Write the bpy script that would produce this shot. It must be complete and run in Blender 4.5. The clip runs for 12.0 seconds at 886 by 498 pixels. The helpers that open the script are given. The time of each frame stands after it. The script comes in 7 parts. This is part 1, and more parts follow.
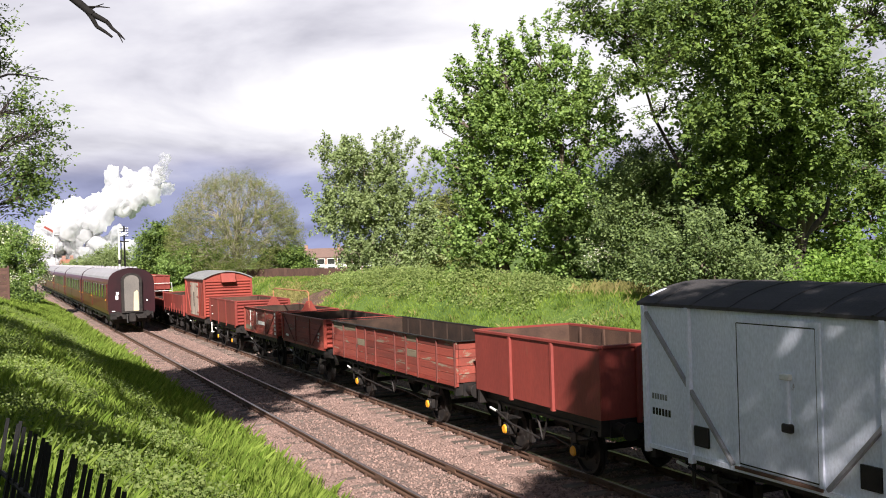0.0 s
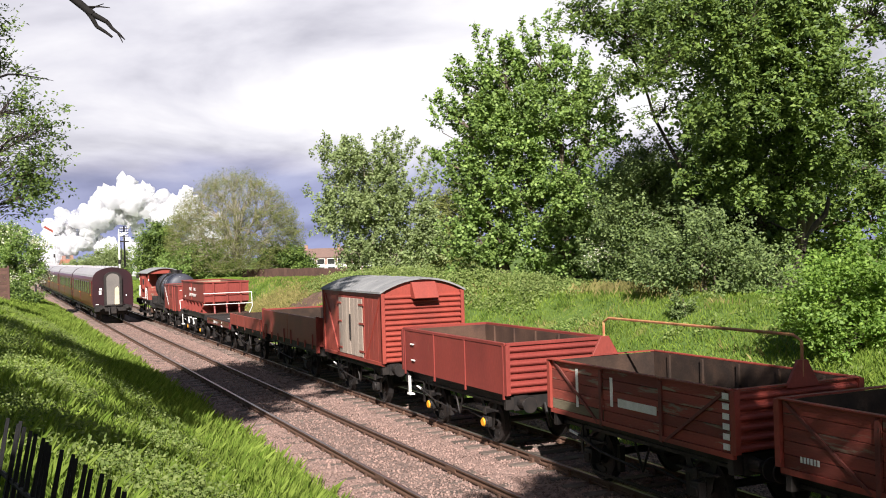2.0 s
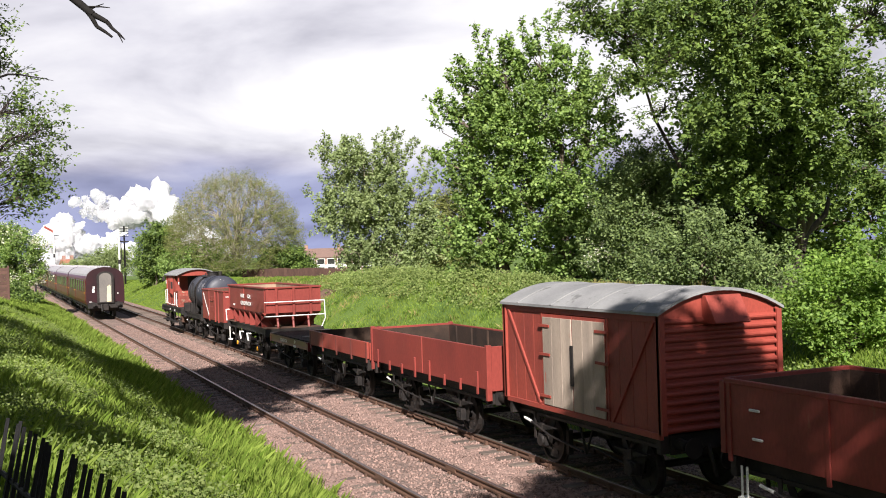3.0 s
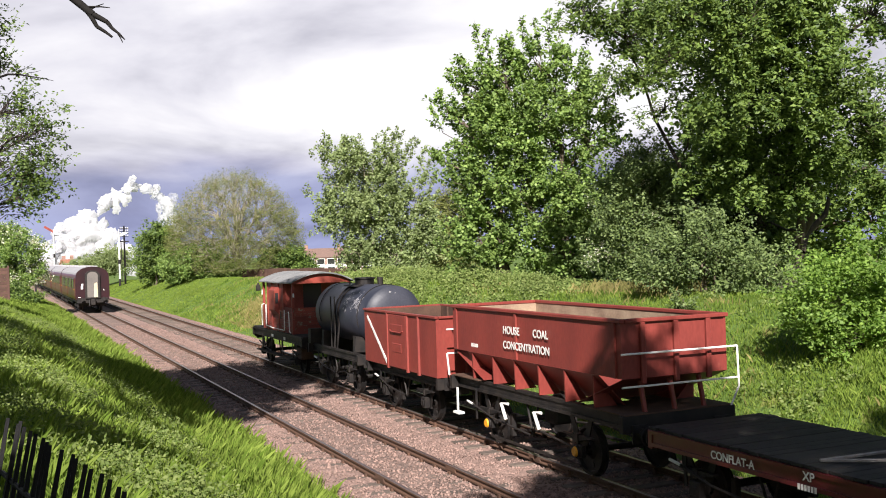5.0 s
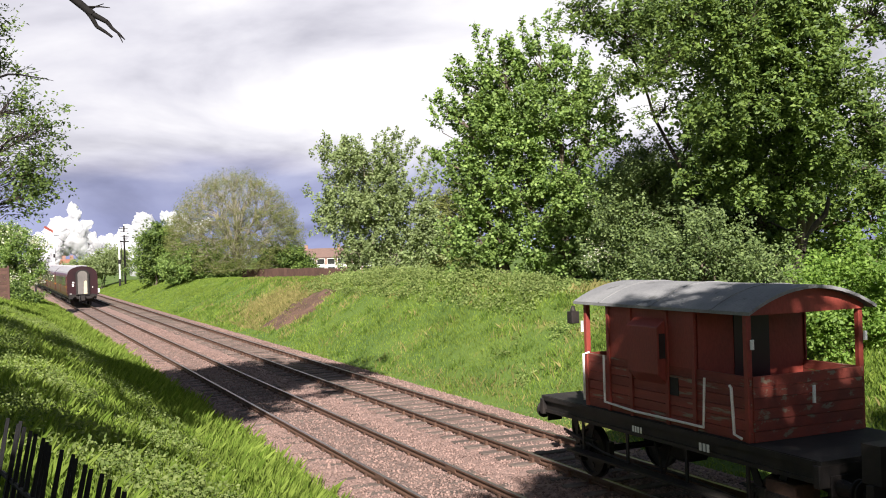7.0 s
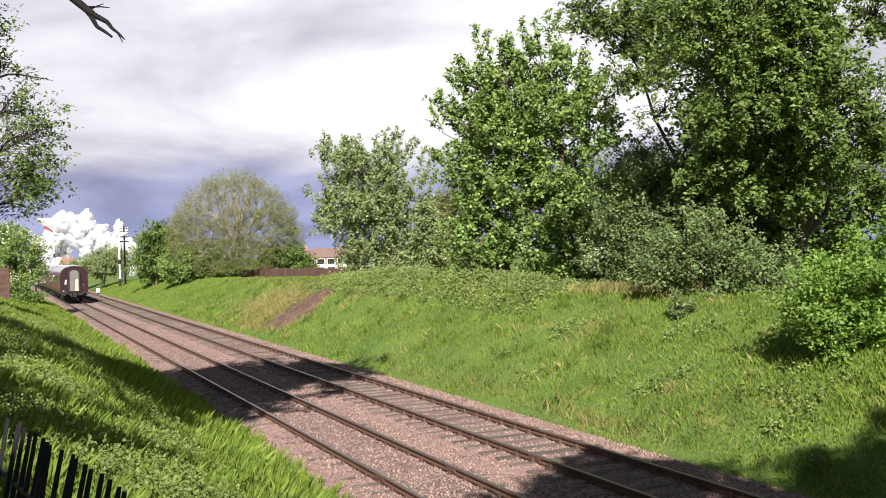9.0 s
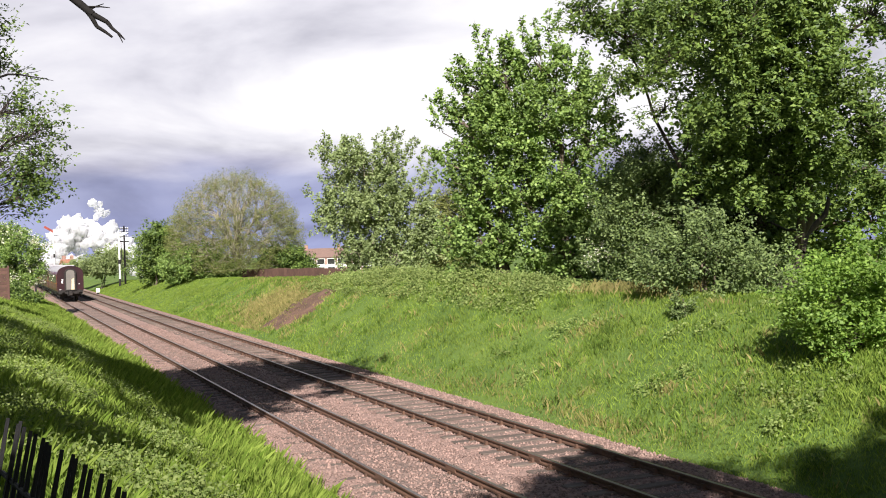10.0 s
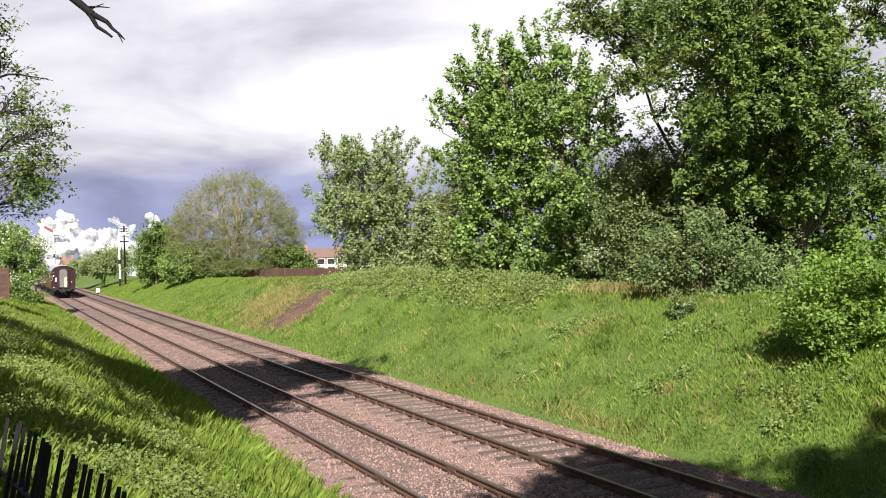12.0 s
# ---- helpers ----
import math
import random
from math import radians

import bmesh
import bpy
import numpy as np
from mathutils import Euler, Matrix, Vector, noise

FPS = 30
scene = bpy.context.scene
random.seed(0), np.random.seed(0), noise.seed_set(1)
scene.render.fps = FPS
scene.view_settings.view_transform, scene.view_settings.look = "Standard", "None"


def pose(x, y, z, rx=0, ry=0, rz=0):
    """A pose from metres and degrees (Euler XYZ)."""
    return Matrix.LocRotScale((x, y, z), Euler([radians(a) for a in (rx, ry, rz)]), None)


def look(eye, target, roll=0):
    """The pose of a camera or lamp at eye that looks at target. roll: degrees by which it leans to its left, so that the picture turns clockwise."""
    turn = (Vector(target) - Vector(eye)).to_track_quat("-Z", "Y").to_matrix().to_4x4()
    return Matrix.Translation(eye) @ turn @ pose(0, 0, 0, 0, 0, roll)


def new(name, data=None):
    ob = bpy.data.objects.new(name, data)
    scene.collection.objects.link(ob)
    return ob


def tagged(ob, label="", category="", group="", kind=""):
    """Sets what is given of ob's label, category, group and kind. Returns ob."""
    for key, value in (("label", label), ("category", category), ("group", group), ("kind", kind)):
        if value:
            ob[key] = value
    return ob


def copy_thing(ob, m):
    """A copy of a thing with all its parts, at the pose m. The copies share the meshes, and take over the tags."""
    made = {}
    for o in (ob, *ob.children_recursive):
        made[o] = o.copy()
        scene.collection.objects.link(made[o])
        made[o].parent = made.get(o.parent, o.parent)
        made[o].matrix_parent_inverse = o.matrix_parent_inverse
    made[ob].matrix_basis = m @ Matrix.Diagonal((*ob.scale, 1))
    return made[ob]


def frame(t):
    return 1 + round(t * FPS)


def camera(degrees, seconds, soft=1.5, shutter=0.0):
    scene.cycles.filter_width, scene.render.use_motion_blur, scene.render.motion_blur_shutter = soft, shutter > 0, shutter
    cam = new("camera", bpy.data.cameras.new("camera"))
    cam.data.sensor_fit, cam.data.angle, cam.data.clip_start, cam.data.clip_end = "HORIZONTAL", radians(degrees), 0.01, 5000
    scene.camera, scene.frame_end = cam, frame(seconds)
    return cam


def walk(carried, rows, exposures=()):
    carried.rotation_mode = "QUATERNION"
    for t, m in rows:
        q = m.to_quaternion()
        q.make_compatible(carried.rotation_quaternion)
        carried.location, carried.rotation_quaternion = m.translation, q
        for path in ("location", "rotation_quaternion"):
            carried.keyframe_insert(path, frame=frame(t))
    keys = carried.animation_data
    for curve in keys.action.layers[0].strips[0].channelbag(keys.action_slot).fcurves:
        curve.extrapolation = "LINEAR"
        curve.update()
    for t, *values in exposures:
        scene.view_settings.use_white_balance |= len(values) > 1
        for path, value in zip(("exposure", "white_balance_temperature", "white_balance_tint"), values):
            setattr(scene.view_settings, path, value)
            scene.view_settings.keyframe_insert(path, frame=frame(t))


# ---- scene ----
cam = camera(47.476, 12.0, soft=1.0)
EYE = Vector((-7.439, 0.0, 4.293))
AIM = Vector((math.sin(radians(24.0)), math.cos(radians(24.0)), 0.0006))
VIEW = look(EYE, EYE + AIM * 10, -1.753)
walk(cam, [(0.0, VIEW), (12.0, VIEW)])

# ---- light ----
SUN_WAY = Vector((0.58, 1.25, -1.0)).normalized()
ELEV = math.asin(-SUN_WAY.z)
TURN = math.atan2(-SUN_WAY.x, -SUN_WAY.y)
sun = new("sun", bpy.data.lights.new("sun", "SUN"))
sun.data.energy, sun.data.angle, sun.data.color = 5.0, radians(0.6), (1.0, 0.935, 0.905)
sun.matrix_world = look((-40, -90, 72), Vector((-40, -90, 72)) + SUN_WAY)
scene.view_settings.exposure = 1.18


def sky_world():
    """Bright broken cloud over a slate-blue band of rain cloud near the horizon."""
    w = bpy.data.worlds.new("sky")
    scene.world = w
    w.use_nodes = True
    nt = w.node_tree
    n, l = nt.nodes, nt.links
    n.clear()
    out = n.new("ShaderNodeOutputWorld")
    sky = n.new("ShaderNodeTexSky")
    sky.sky_type, sky.sun_disc = "NISHITA", False
    sky.sun_elevation, sky.sun_rotation = ELEV, TURN
    bg_sky = n.new("ShaderNodeBackground")
    bg_sky.inputs["Strength"].default_value = 0.032
    l.new(sky.outputs[0], bg_sky.inputs["Color"])
    tc = n.new("ShaderNodeTexCoord")
    sep = n.new("ShaderNodeSeparateXYZ")
    l.new(tc.outputs["Generated"], sep.inputs[0])
    # cloud sheet: the direction flattened onto a level layer
    add = n.new("ShaderNodeMath")
    add.operation = "ADD"
    add.inputs[1].default_value = 0.28
    l.new(sep.outputs["Z"], add.inputs[0])
    div = n.new("ShaderNodeVectorMath")
    div.operation = "DIVIDE"
    comb = n.new("ShaderNodeCombineXYZ")
    for i in range(2):
        l.new(add.outputs[0], comb.inputs[i])
    comb.inputs[2].default_value = 1.0
    l.new(tc.outputs["Generated"], div.inputs[0])
    l.new(comb.outputs[0], div.inputs[1])
    big = n.new("ShaderNodeTexNoise")
    big.inputs["Scale"].default_value, big.inputs["Detail"].default_value = 1.5, 7.0
    big.inputs["Roughness"].default_value, big.inputs["Distortion"].default_value = 0.52, 0.35
    l.new(div.outputs[0], big.inputs["Vector"])
    ramp = n.new("ShaderNodeValToRGB")
    cr = ramp.color_ramp
    cr.elements[0].position, cr.elements[0].color = 0.36, (0.54, 0.525, 0.60, 1)
    cr.elements[1].position, cr.elements[1].color = 0.585, (1.0, 0.975, 1.0, 1)
    e = cr.elements.new(0.47)
    e.color = (0.78, 0.76, 0.83, 1)
    l.new(big.outputs["Fac"], ramp.inputs[0])
    # low band
    wob = n.new("ShaderNodeTexNoise")
    wob.inputs["Scale"].default_value, wob.inputs["Detail"].default_value = 5.0, 5.0
    mp = n.new("ShaderNodeMapping")
    mp.inputs["Scale"].default_value = (1, 1, 3.5)
    l.new(tc.outputs["Generated"], mp.inputs[0])
    l.new(mp.outputs[0], wob.inputs["Vector"])
    mad = n.new("ShaderNodeMath")
    mad.operation = "MULTIPLY_ADD"
    mad.inputs[1].default_value = 0.075
    l.new(wob.outputs["Fac"], mad.inputs[0])
    l.new(sep.outputs["Z"], mad.inputs[2])
    low = n.new("ShaderNodeValToRGB")
    lr = low.color_ramp
    lr.elements[0].position, lr.elements[0].color = 0.035, (0.49, 0.55, 0.84, 1)
    lr.elements[1].position, lr.elements[1].color = 0.145, (1, 1, 1, 1)
    for pos, col in ((0.085, (0.41, 0.45, 0.69, 1)), (0.108, (0.45, 0.48, 0.68, 1)), (0.122, (0.74, 0.74, 0.84, 1))):
        e = lr.elements.new(pos)
        e.color = col
    l.new(mad.outputs[0], low.inputs[0])
    mul = n.new("ShaderNodeMix")
    mul.data_type, mul.blend_type = "RGBA", "MULTIPLY"
    mul.inputs[0].default_value = 1.0
    l.new(ramp.outputs[0], mul.inputs[6])
    l.new(low.outputs[0], mul.inputs[7])
    bg_cloud = n.new("ShaderNodeBackground")
    bg_cloud.inputs["Strength"].default_value = 0.495
    l.new(mul.outputs[2], bg_cloud.inputs["Color"])
    mix = n.new("ShaderNodeMixShader")
    # the cloud thins overhead and behind to clear blue
    thin = n.new("ShaderNodeMapRange")
    thin.inputs[1].default_value, thin.inputs[2].default_value = 0.25, 0.45
    thin.inputs[3].default_value, thin.inputs[4].default_value = 0.93, 0.10
    l.new(sep.outputs["Z"], thin.inputs[0])
    # clear sky on the sun's side, cloud banked up opposite
    dot = n.new("ShaderNodeVectorMath")
    dot.operation = "DOT_PRODUCT"
    dot.inputs[1].default_value = (0.41, 0.91, 0.0)
    l.new(tc.outputs["Generated"], dot.inputs[0])
    side = n.new("ShaderNodeMapRange")
    side.inputs[1].default_value, side.inputs[2].default_value = 0.25, 0.75
    side.inputs[3].default_value, side.inputs[4].default_value = 0.10, 1.0
    l.new(dot.outputs["Value"], side.inputs[0])
    both = n.new("ShaderNodeMath")
    both.operation = "MULTIPLY"
    l.new(thin.outputs[0], both.inputs[0])
    l.new(side.outputs[0], both.inputs[1])
    l.new(both.outputs[0], mix.inputs[0])
    l.new(bg_sky.outputs[0], mix.inputs[1])
    l.new(bg_cloud.outputs[0], mix.inputs[2])
    l.new(mix.outputs[0], out.inputs[0])


sky_world()


# ---- materials ----
def material(name, base, base2=None, scale=3.0, rough=0.7, metal=0.0, grain=40.0, bump=0.3, spots=None, spot_at=0.62,
             spot_scale=6.0, per_object=0.0, per_island=0.0, stretch=(1, 1, 1), coat=0.0, depth=0.02):
    m = bpy.data.materials.new(name)
    m.use_nodes = True
    n, l = m.node_tree.nodes, m.node_tree.links
    b = n["Principled BSDF"]
    b.inputs["Roughness"].default_value, b.inputs["Metallic"].default_value = rough, metal
    b.inputs["Coat Weight"].default_value = coat
    b.inputs["Specular IOR Level"].default_value = 0.32 if rough > 0.45 and metal == 0 else 0.5
    tc = n.new("ShaderNodeTexCoord")
    mp = n.new("ShaderNodeMapping")
    mp.inputs["Scale"].default_value = stretch
    if per_object:   # alike pieces differ in grain
        oi = n.new("ShaderNodeObjectInfo")
        far = n.new("ShaderNodeVectorMath")
        far.operation = "MULTIPLY_ADD"
        far.inputs[1].default_value = (37.0, 53.0, 71.0)
        l.new(oi.outputs["Random"], far.inputs[0])
        l.new(tc.outputs["Object"], far.inputs[2])
        l.new(far.outputs[0], mp.inputs[0])
    else:
        l.new(tc.outputs["Object"], mp.inputs[0])
    ns = n.new("ShaderNodeTexNoise")
    ns.inputs["Scale"].default_value, ns.inputs["Detail"].default_value = scale, 6.0
    l.new(mp.outputs[0], ns.inputs["Vector"])
    ramp = n.new("ShaderNodeValToRGB")
    ramp.color_ramp.elements[0].position, ramp.color_ramp.elements[1].position = 0.35, 0.68
    c2 = base2 or tuple(c * 0.7 for c in base)
    ramp.color_ramp.elements[0].color, ramp.color_ramp.elements[1].color = (*base, 1), (*c2, 1)
    l.new(ns.outputs["Fac"], ramp.inputs[0])
    col = ramp.outputs[0]
    fine = n.new("ShaderNodeTexNoise")
    fine.inputs["Scale"].default_value, fine.inputs["Detail"].default_value = grain, 4.0
    l.new(mp.outputs[0], fine.inputs["Vector"])
    fr = n.new("ShaderNodeMapRange")
    fr.inputs[3].default_value, fr.inputs[4].default_value = 0.72, 1.25
    l.new(fine.outputs["Fac"], fr.inputs[0])
    mulm = n.new("ShaderNodeMix")
    mulm.data_type, mulm.blend_type = "RGBA", "MULTIPLY"
    mulm.inputs[0].default_value = 1.0
    l.new(col, mulm.inputs[6])
    l.new(fr.outputs[0], mulm.inputs[7])
    col = mulm.outputs[2]
    if spots:
        sp = n.new("ShaderNodeTexNoise")
        sp.inputs["Scale"].default_value, sp.inputs["Detail"].default_value = spot_scale, 8.0
        sp.inputs["Roughness"].default_value = 0.65
        l.new(mp.outputs[0], sp.inputs["Vector"])
        sr = n.new("ShaderNodeMapRange")
        sr.inputs[1].default_value, sr.inputs[2].default_value = spot_at, spot_at + 0.05
        l.new(sp.outputs["Fac"], sr.inputs[0])
        mx = n.new("ShaderNodeMix")
        mx.data_type = "RGBA"
        l.new(sr.outputs[0], mx.inputs[0])
        l.new(col, mx.inputs[6])
        mx.inputs[7].default_value = (*spots, 1)
        col = mx.outputs[2]
    if per_object or per_island:
        if per_object:
            src = n.new("ShaderNodeObjectInfo").outputs["Random"]
        else:
            src = n.new("ShaderNodeNewGeometry").outputs["Random Per Island"]
        a = per_object or per_island
        vr = n.new("ShaderNodeMapRange")
        vr.inputs[3].default_value, vr.inputs[4].default_value = 1 - a, 1 + a
        l.new(src, vr.inputs[0])
        m2 = n.new("ShaderNodeMix")
        m2.data_type, m2.blend_type = "RGBA", "MULTIPLY"
        m2.inputs[0].default_value = 1.0
        l.new(col, m2.inputs[6])
        l.new(vr.outputs[0], m2.inputs[7])
        col = m2.outputs[2]
    l.new(col, b.inputs["Base Color"])
    if bump:
        bp = n.new("ShaderNodeBump")
        bp.inputs["Strength"].default_value, bp.inputs["Distance"].default_value = bump, depth
        l.new(fine.outputs["Fac"], bp.inputs["Height"])
        l.new(bp.outputs[0], b.inputs["Normal"])
    return m


def leaf_material(name, dark, light, trans=0.35, rough=0.45):
    """Leaves: two greens by island, light passing through."""
    m = bpy.data.materials.new(name)
    m.use_nodes = True
    n, l = m.node_tree.nodes, m.node_tree.links
    b = n["Principled BSDF"]
    b.inputs["Roughness"].default_value, b.inputs["Specular IOR Level"].default_value = rough + 0.12, 0.3
    geo = n.new("ShaderNodeNewGeometry")
    ramp = n.new("ShaderNodeValToRGB")
    ramp.color_ramp.elements[0].color, ramp.color_ramp.elements[1].color = (*dark, 1), (*light, 1)
    l.new(geo.outputs["Random Per Island"], ramp.inputs[0])
    tc = n.new("ShaderNodeTexCoord")
    ns = n.new("ShaderNodeTexNoise")
    ns.inputs["Scale"].default_value = 0.5
    l.new(tc.outputs["Object"], ns.inputs["Vector"])
    mr = n.new("ShaderNodeMapRange")
    mr.inputs[3].default_value, mr.inputs[4].default_value = 0.6, 1.4
    l.new(ns.outputs["Fac"], mr.inputs[0])
    mu = n.new("ShaderNodeMix")
    mu.data_type, mu.blend_type = "RGBA", "MULTIPLY"
    mu.inputs[0].default_value = 1.0
    l.new(ramp.outputs[0], mu.inputs[6])
    l.new(mr.outputs[0], mu.inputs[7])
    l.new(mu.outputs[2], b.inputs["Base Color"])
    tr = n.new("ShaderNodeBsdfTranslucent")
    br = n.new("ShaderNodeMix")
    br.data_type, br.blend_type = "RGBA", "MULTIPLY"
    br.inputs[0].default_value = 1.0
    l.new(mu.outputs[2], br.inputs[6])
    br.inputs[7].default_value = (1.5, 1.4, 0.7, 1)
    l.new(br.outputs[2], tr.inputs["Color"])
    mix = n.new("ShaderNodeMixShader")
    mix.inputs[0].default_value = trans
    l.new(b.outputs[0], mix.inputs[1])
    l.new(tr.outputs[0], mix.inputs[2])
    l.new(mix.outputs[0], n["Material Output"].inputs["Surface"])
    return m


RED = material("bauxite_paint", (0.27, 0.050, 0.034), (0.19, 0.040, 0.030), 1.3, 0.55, grain=30, bump=0.15, spots=(0.13, 0.045, 0.03), spot_at=0.68, spot_scale=4.0, stretch=(1, 1, 0.5))
RED_STEEL = material("red_oxide_steel", (0.225, 0.042, 0.032), (0.165, 0.032, 0.026), 0.9, 0.5, grain=22, bump=0.12, spots=(0.20, 0.06, 0.04), spot_at=0.66, spot_scale=3.0, stretch=(1, 1, 0.4))
PLANK_RED = material("worn_red_plank", (0.26, 0.054, 0.036), (0.17, 0.044, 0.032), 2.0, 0.7, grain=35, bump=0.4, spots=(0.22, 0.17, 0.12), spot_at=0.575, spot_scale=3.2, per_object=0.25, stretch=(1, 0.25, 2))
STRAP = material("dark_red_ironwork", (0.165, 0.042, 0.032), (0.10, 0.035, 0.028), 3.0, 0.65, grain=40, bump=0.3, spots=(0.05, 0.03, 0.022), spot_at=0.6)
PLANK_BARE = material("bare_weathered_plank", (0.20, 0.17, 0.11), (0.15, 0.12, 0.08), 3.0, 0.85, grain=40, bump=0.5, per_object=0.2, stretch=(1, 0.2, 2))
INSIDE = material("dark_wagon_inside", (0.022, 0.014, 0.010), (0.050, 0.029, 0.019), 2.5, 0.85, grain=25, bump=0.4, per_object=0.2)
RUST_IN = material("rusty_inside", (0.095, 0.052, 0.034), (0.050, 0.028, 0.020), 2.0, 0.85, grain=25, bump=0.4)
BLACK = material("grimy_black_iron", (0.009, 0.008, 0.008), (0.024, 0.019, 0.016), 4.0, 0.6, grain=60, bump=0.3, spots=(0.07, 0.042, 0.025), spot_at=0.66)
TANK_BLACK = material("weathered_tank_paint", (0.020, 0.023, 0.034), (0.046, 0.047, 0.060), 1.0, 0.48, grain=20, bump=0.10, spots=(0.46, 0.44, 0.42), spot_at=0.665, spot_scale=2.6)
WHITE = material("white_paint", (0.78, 0.78, 0.74), (0.66, 0.65, 0.6), 6.0, 0.5, grain=60, bump=0.1)
YELLOW = material("yellow_paint", (0.80, 0.36, 0.02), (0.6, 0.26, 0.02), 8.0, 0.5, grain=60, bump=0.1)
GREY_VAN = material("pale_grey_van_paint", (0.80, 0.835, 0.94), (0.71, 0.745, 0.86), 1.2, 0.6, grain=30, bump=0.15, spots=(0.24, 0.19, 0.17), spot_at=0.70, spot_scale=5.0, per_object=0.04, stretch=(1, 1, 0.5))
ROOF_GREY = material("grey_canvas_roof", (0.24, 0.24, 0.235), (0.18, 0.18, 0.18), 1.5, 0.75, grain=30, bump=0.3, spots=(0.13, 0.13, 0.125), spot_at=0.6, spot_scale=2.0)
ROOF_DARK = material("dark_felt_roof", (0.060, 0.055, 0.055), (0.040, 0.036, 0.036), 1.5, 0.75, grain=30, bump=0.3)
PALE_WOOD = material("grey_primed_door_board", (0.36, 0.29, 0.23), (0.26, 0.21, 0.17), 2.0, 0.8, grain=40, bump=0.4, per_object=0.2, spots=(0.33, 0.08, 0.05), spot_at=0.66, spot_scale=3.0, stretch=(2, 2, 0.3))
DECK = material("dark_deck_board", (0.020, 0.018, 0.017), (0.034, 0.030, 0.026), 3.0, 0.8, grain=35, bump=0.4, per_object=0.25)
OLD_GOLD = material("dull_gold_lining", (0.30, 0.15, 0.03), (0.22, 0.10, 0.02), 8.0, 0.5, grain=60, bump=0.1)
MAROON = material("maroon_coach_paint", (0.115, 0.014, 0.018), (0.09, 0.012, 0.016), 0.6, 0.35, grain=20, bump=0.02, coat=0.15)
COACH_ROOF = material("coach_roof_grey", (0.33, 0.32, 0.33), (0.26, 0.25, 0.26), 0.8, 0.5, grain=15, bump=0.1)
COACH_END = material("coach_end_black_maroon", (0.026, 0.004, 0.007), (0.014, 0.003, 0.005), 1.2, 0.4, grain=20, bump=0.05)
SUNLIT_DOOR = material("sunlit_gangway_board", (0.50, 0.42, 0.26), (0.62, 0.54, 0.36), 1.0, 0.6, grain=20, bump=0.1)
GREY_DOOR = material("grey_gangway_board", (0.12, 0.11, 0.10), (0.15, 0.135, 0.12), 1.0, 0.6, grain=20, bump=0.1)
WINDOW = material("dark_coach_glass", (0.02, 0.02, 0.02), (0.03, 0.03, 0.03), 1.0, 0.06, grain=5, bump=0.0, coat=0.5)
RAIL_SIDE = material("rusty_rail", (0.115, 0.062, 0.040), (0.085, 0.048, 0.033), 3.0, 0.75, grain=40, bump=0.3)
RAIL_TOP = material("worn_rail_head", (0.30, 0.26, 0.24), (0.24, 0.18, 0.16), 2.0, 0.35, 0.8, grain=30, bump=0.05, stretch=(1, 0.1, 1))
SLEEPER = material("weathered_sleeper", (0.135, 0.105, 0.085), (0.085, 0.066, 0.055), 5.0, 0.9, grain=40, bump=0.6, per_object=0.3, stretch=(0.3, 2, 1))
BALLAST = material("pink_granite_ballast", (0.31, 0.205, 0.17), (0.21, 0.142, 0.118), 3.0, 0.9, grain=16, bump=1.0, spots=(0.17, 0.115, 0.095), spot_at=0.57, spot_scale=14, depth=0.06)
BALLAST_DARK = material("oil_stained_ballast", (0.25, 0.175, 0.145), (0.155, 0.11, 0.092), 2.2, 0.9, grain=16, bump=1.0, spots=(0.09, 0.066, 0.056), spot_at=0.55, spot_scale=11, depth=0.06)
STONE = material("ballast_stone", (0.265, 0.175, 0.145), (0.18, 0.125, 0.105), 4.0, 1.0, grain=30, bump=0.2, per_island=0.38)
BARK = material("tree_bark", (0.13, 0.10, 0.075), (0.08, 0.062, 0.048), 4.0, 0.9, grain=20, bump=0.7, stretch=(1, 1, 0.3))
# BARK again but darker: the limbs' shade is put into the colour
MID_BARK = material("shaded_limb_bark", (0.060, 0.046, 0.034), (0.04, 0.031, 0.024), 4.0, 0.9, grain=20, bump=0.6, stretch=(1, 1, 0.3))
PALE_BARK = material("pale_bark", (0.38, 0.34, 0.26), (0.18, 0.15, 0.11), 4.0, 0.9, grain=20, bump=0.5, stretch=(1, 1, 0.3))
DARK_BARK = material("dark_twig_bark", (0.010, 0.008, 0.007), (0.007, 0.006, 0.005), 4.0, 0.9, grain=20, bump=0.4)
FENCE_IRON = material("black_painted_iron", (0.006, 0.006, 0.007), (0.010, 0.009, 0.009), 8.0, 0.7, grain=60, bump=0.2)
BROWN_BOARD = material("brown_fence_board", (0.095, 0.050, 0.038), (0.07, 0.038, 0.03), 3.0, 0.85, grain=30, bump=0.4, per_object=0.15)
BRICK_FAR = material("house_brick", (0.33, 0.19, 0.15), (0.27, 0.16, 0.13), 2.0, 0.85, grain=10, bump=0.2)
TILE_ROOF = material("brown_tile_roof", (0.19, 0.12, 0.095), (0.14, 0.095, 0.08), 2.0, 0.85, grain=6, bump=0.4)
ORANGE_ROOF = material("orange_tile_roof", (0.28, 0.12, 0.075), (0.22, 0.10, 0.065), 2.0, 0.85, grain=6, bump=0.4)
GRASS = material("grass_ground", (0.10, 0.155, 0.025), (0.065, 0.115, 0.020), 0.35, 0.95, grain=9, bump=0.8, spots=(0.17, 0.185, 0.045), spot_at=0.60, spot_scale=0.8, depth=0.1)
EARTH = material("bare_earth", (0.135, 0.080, 0.055), (0.075, 0.046, 0.032), 1.6, 0.95, grain=9, bump=0.8, depth=0.05)
BLADE = leaf_material("grass_blade", (0.105, 0.175, 0.018), (0.235, 0.310, 0.058), 0.4, 0.75)
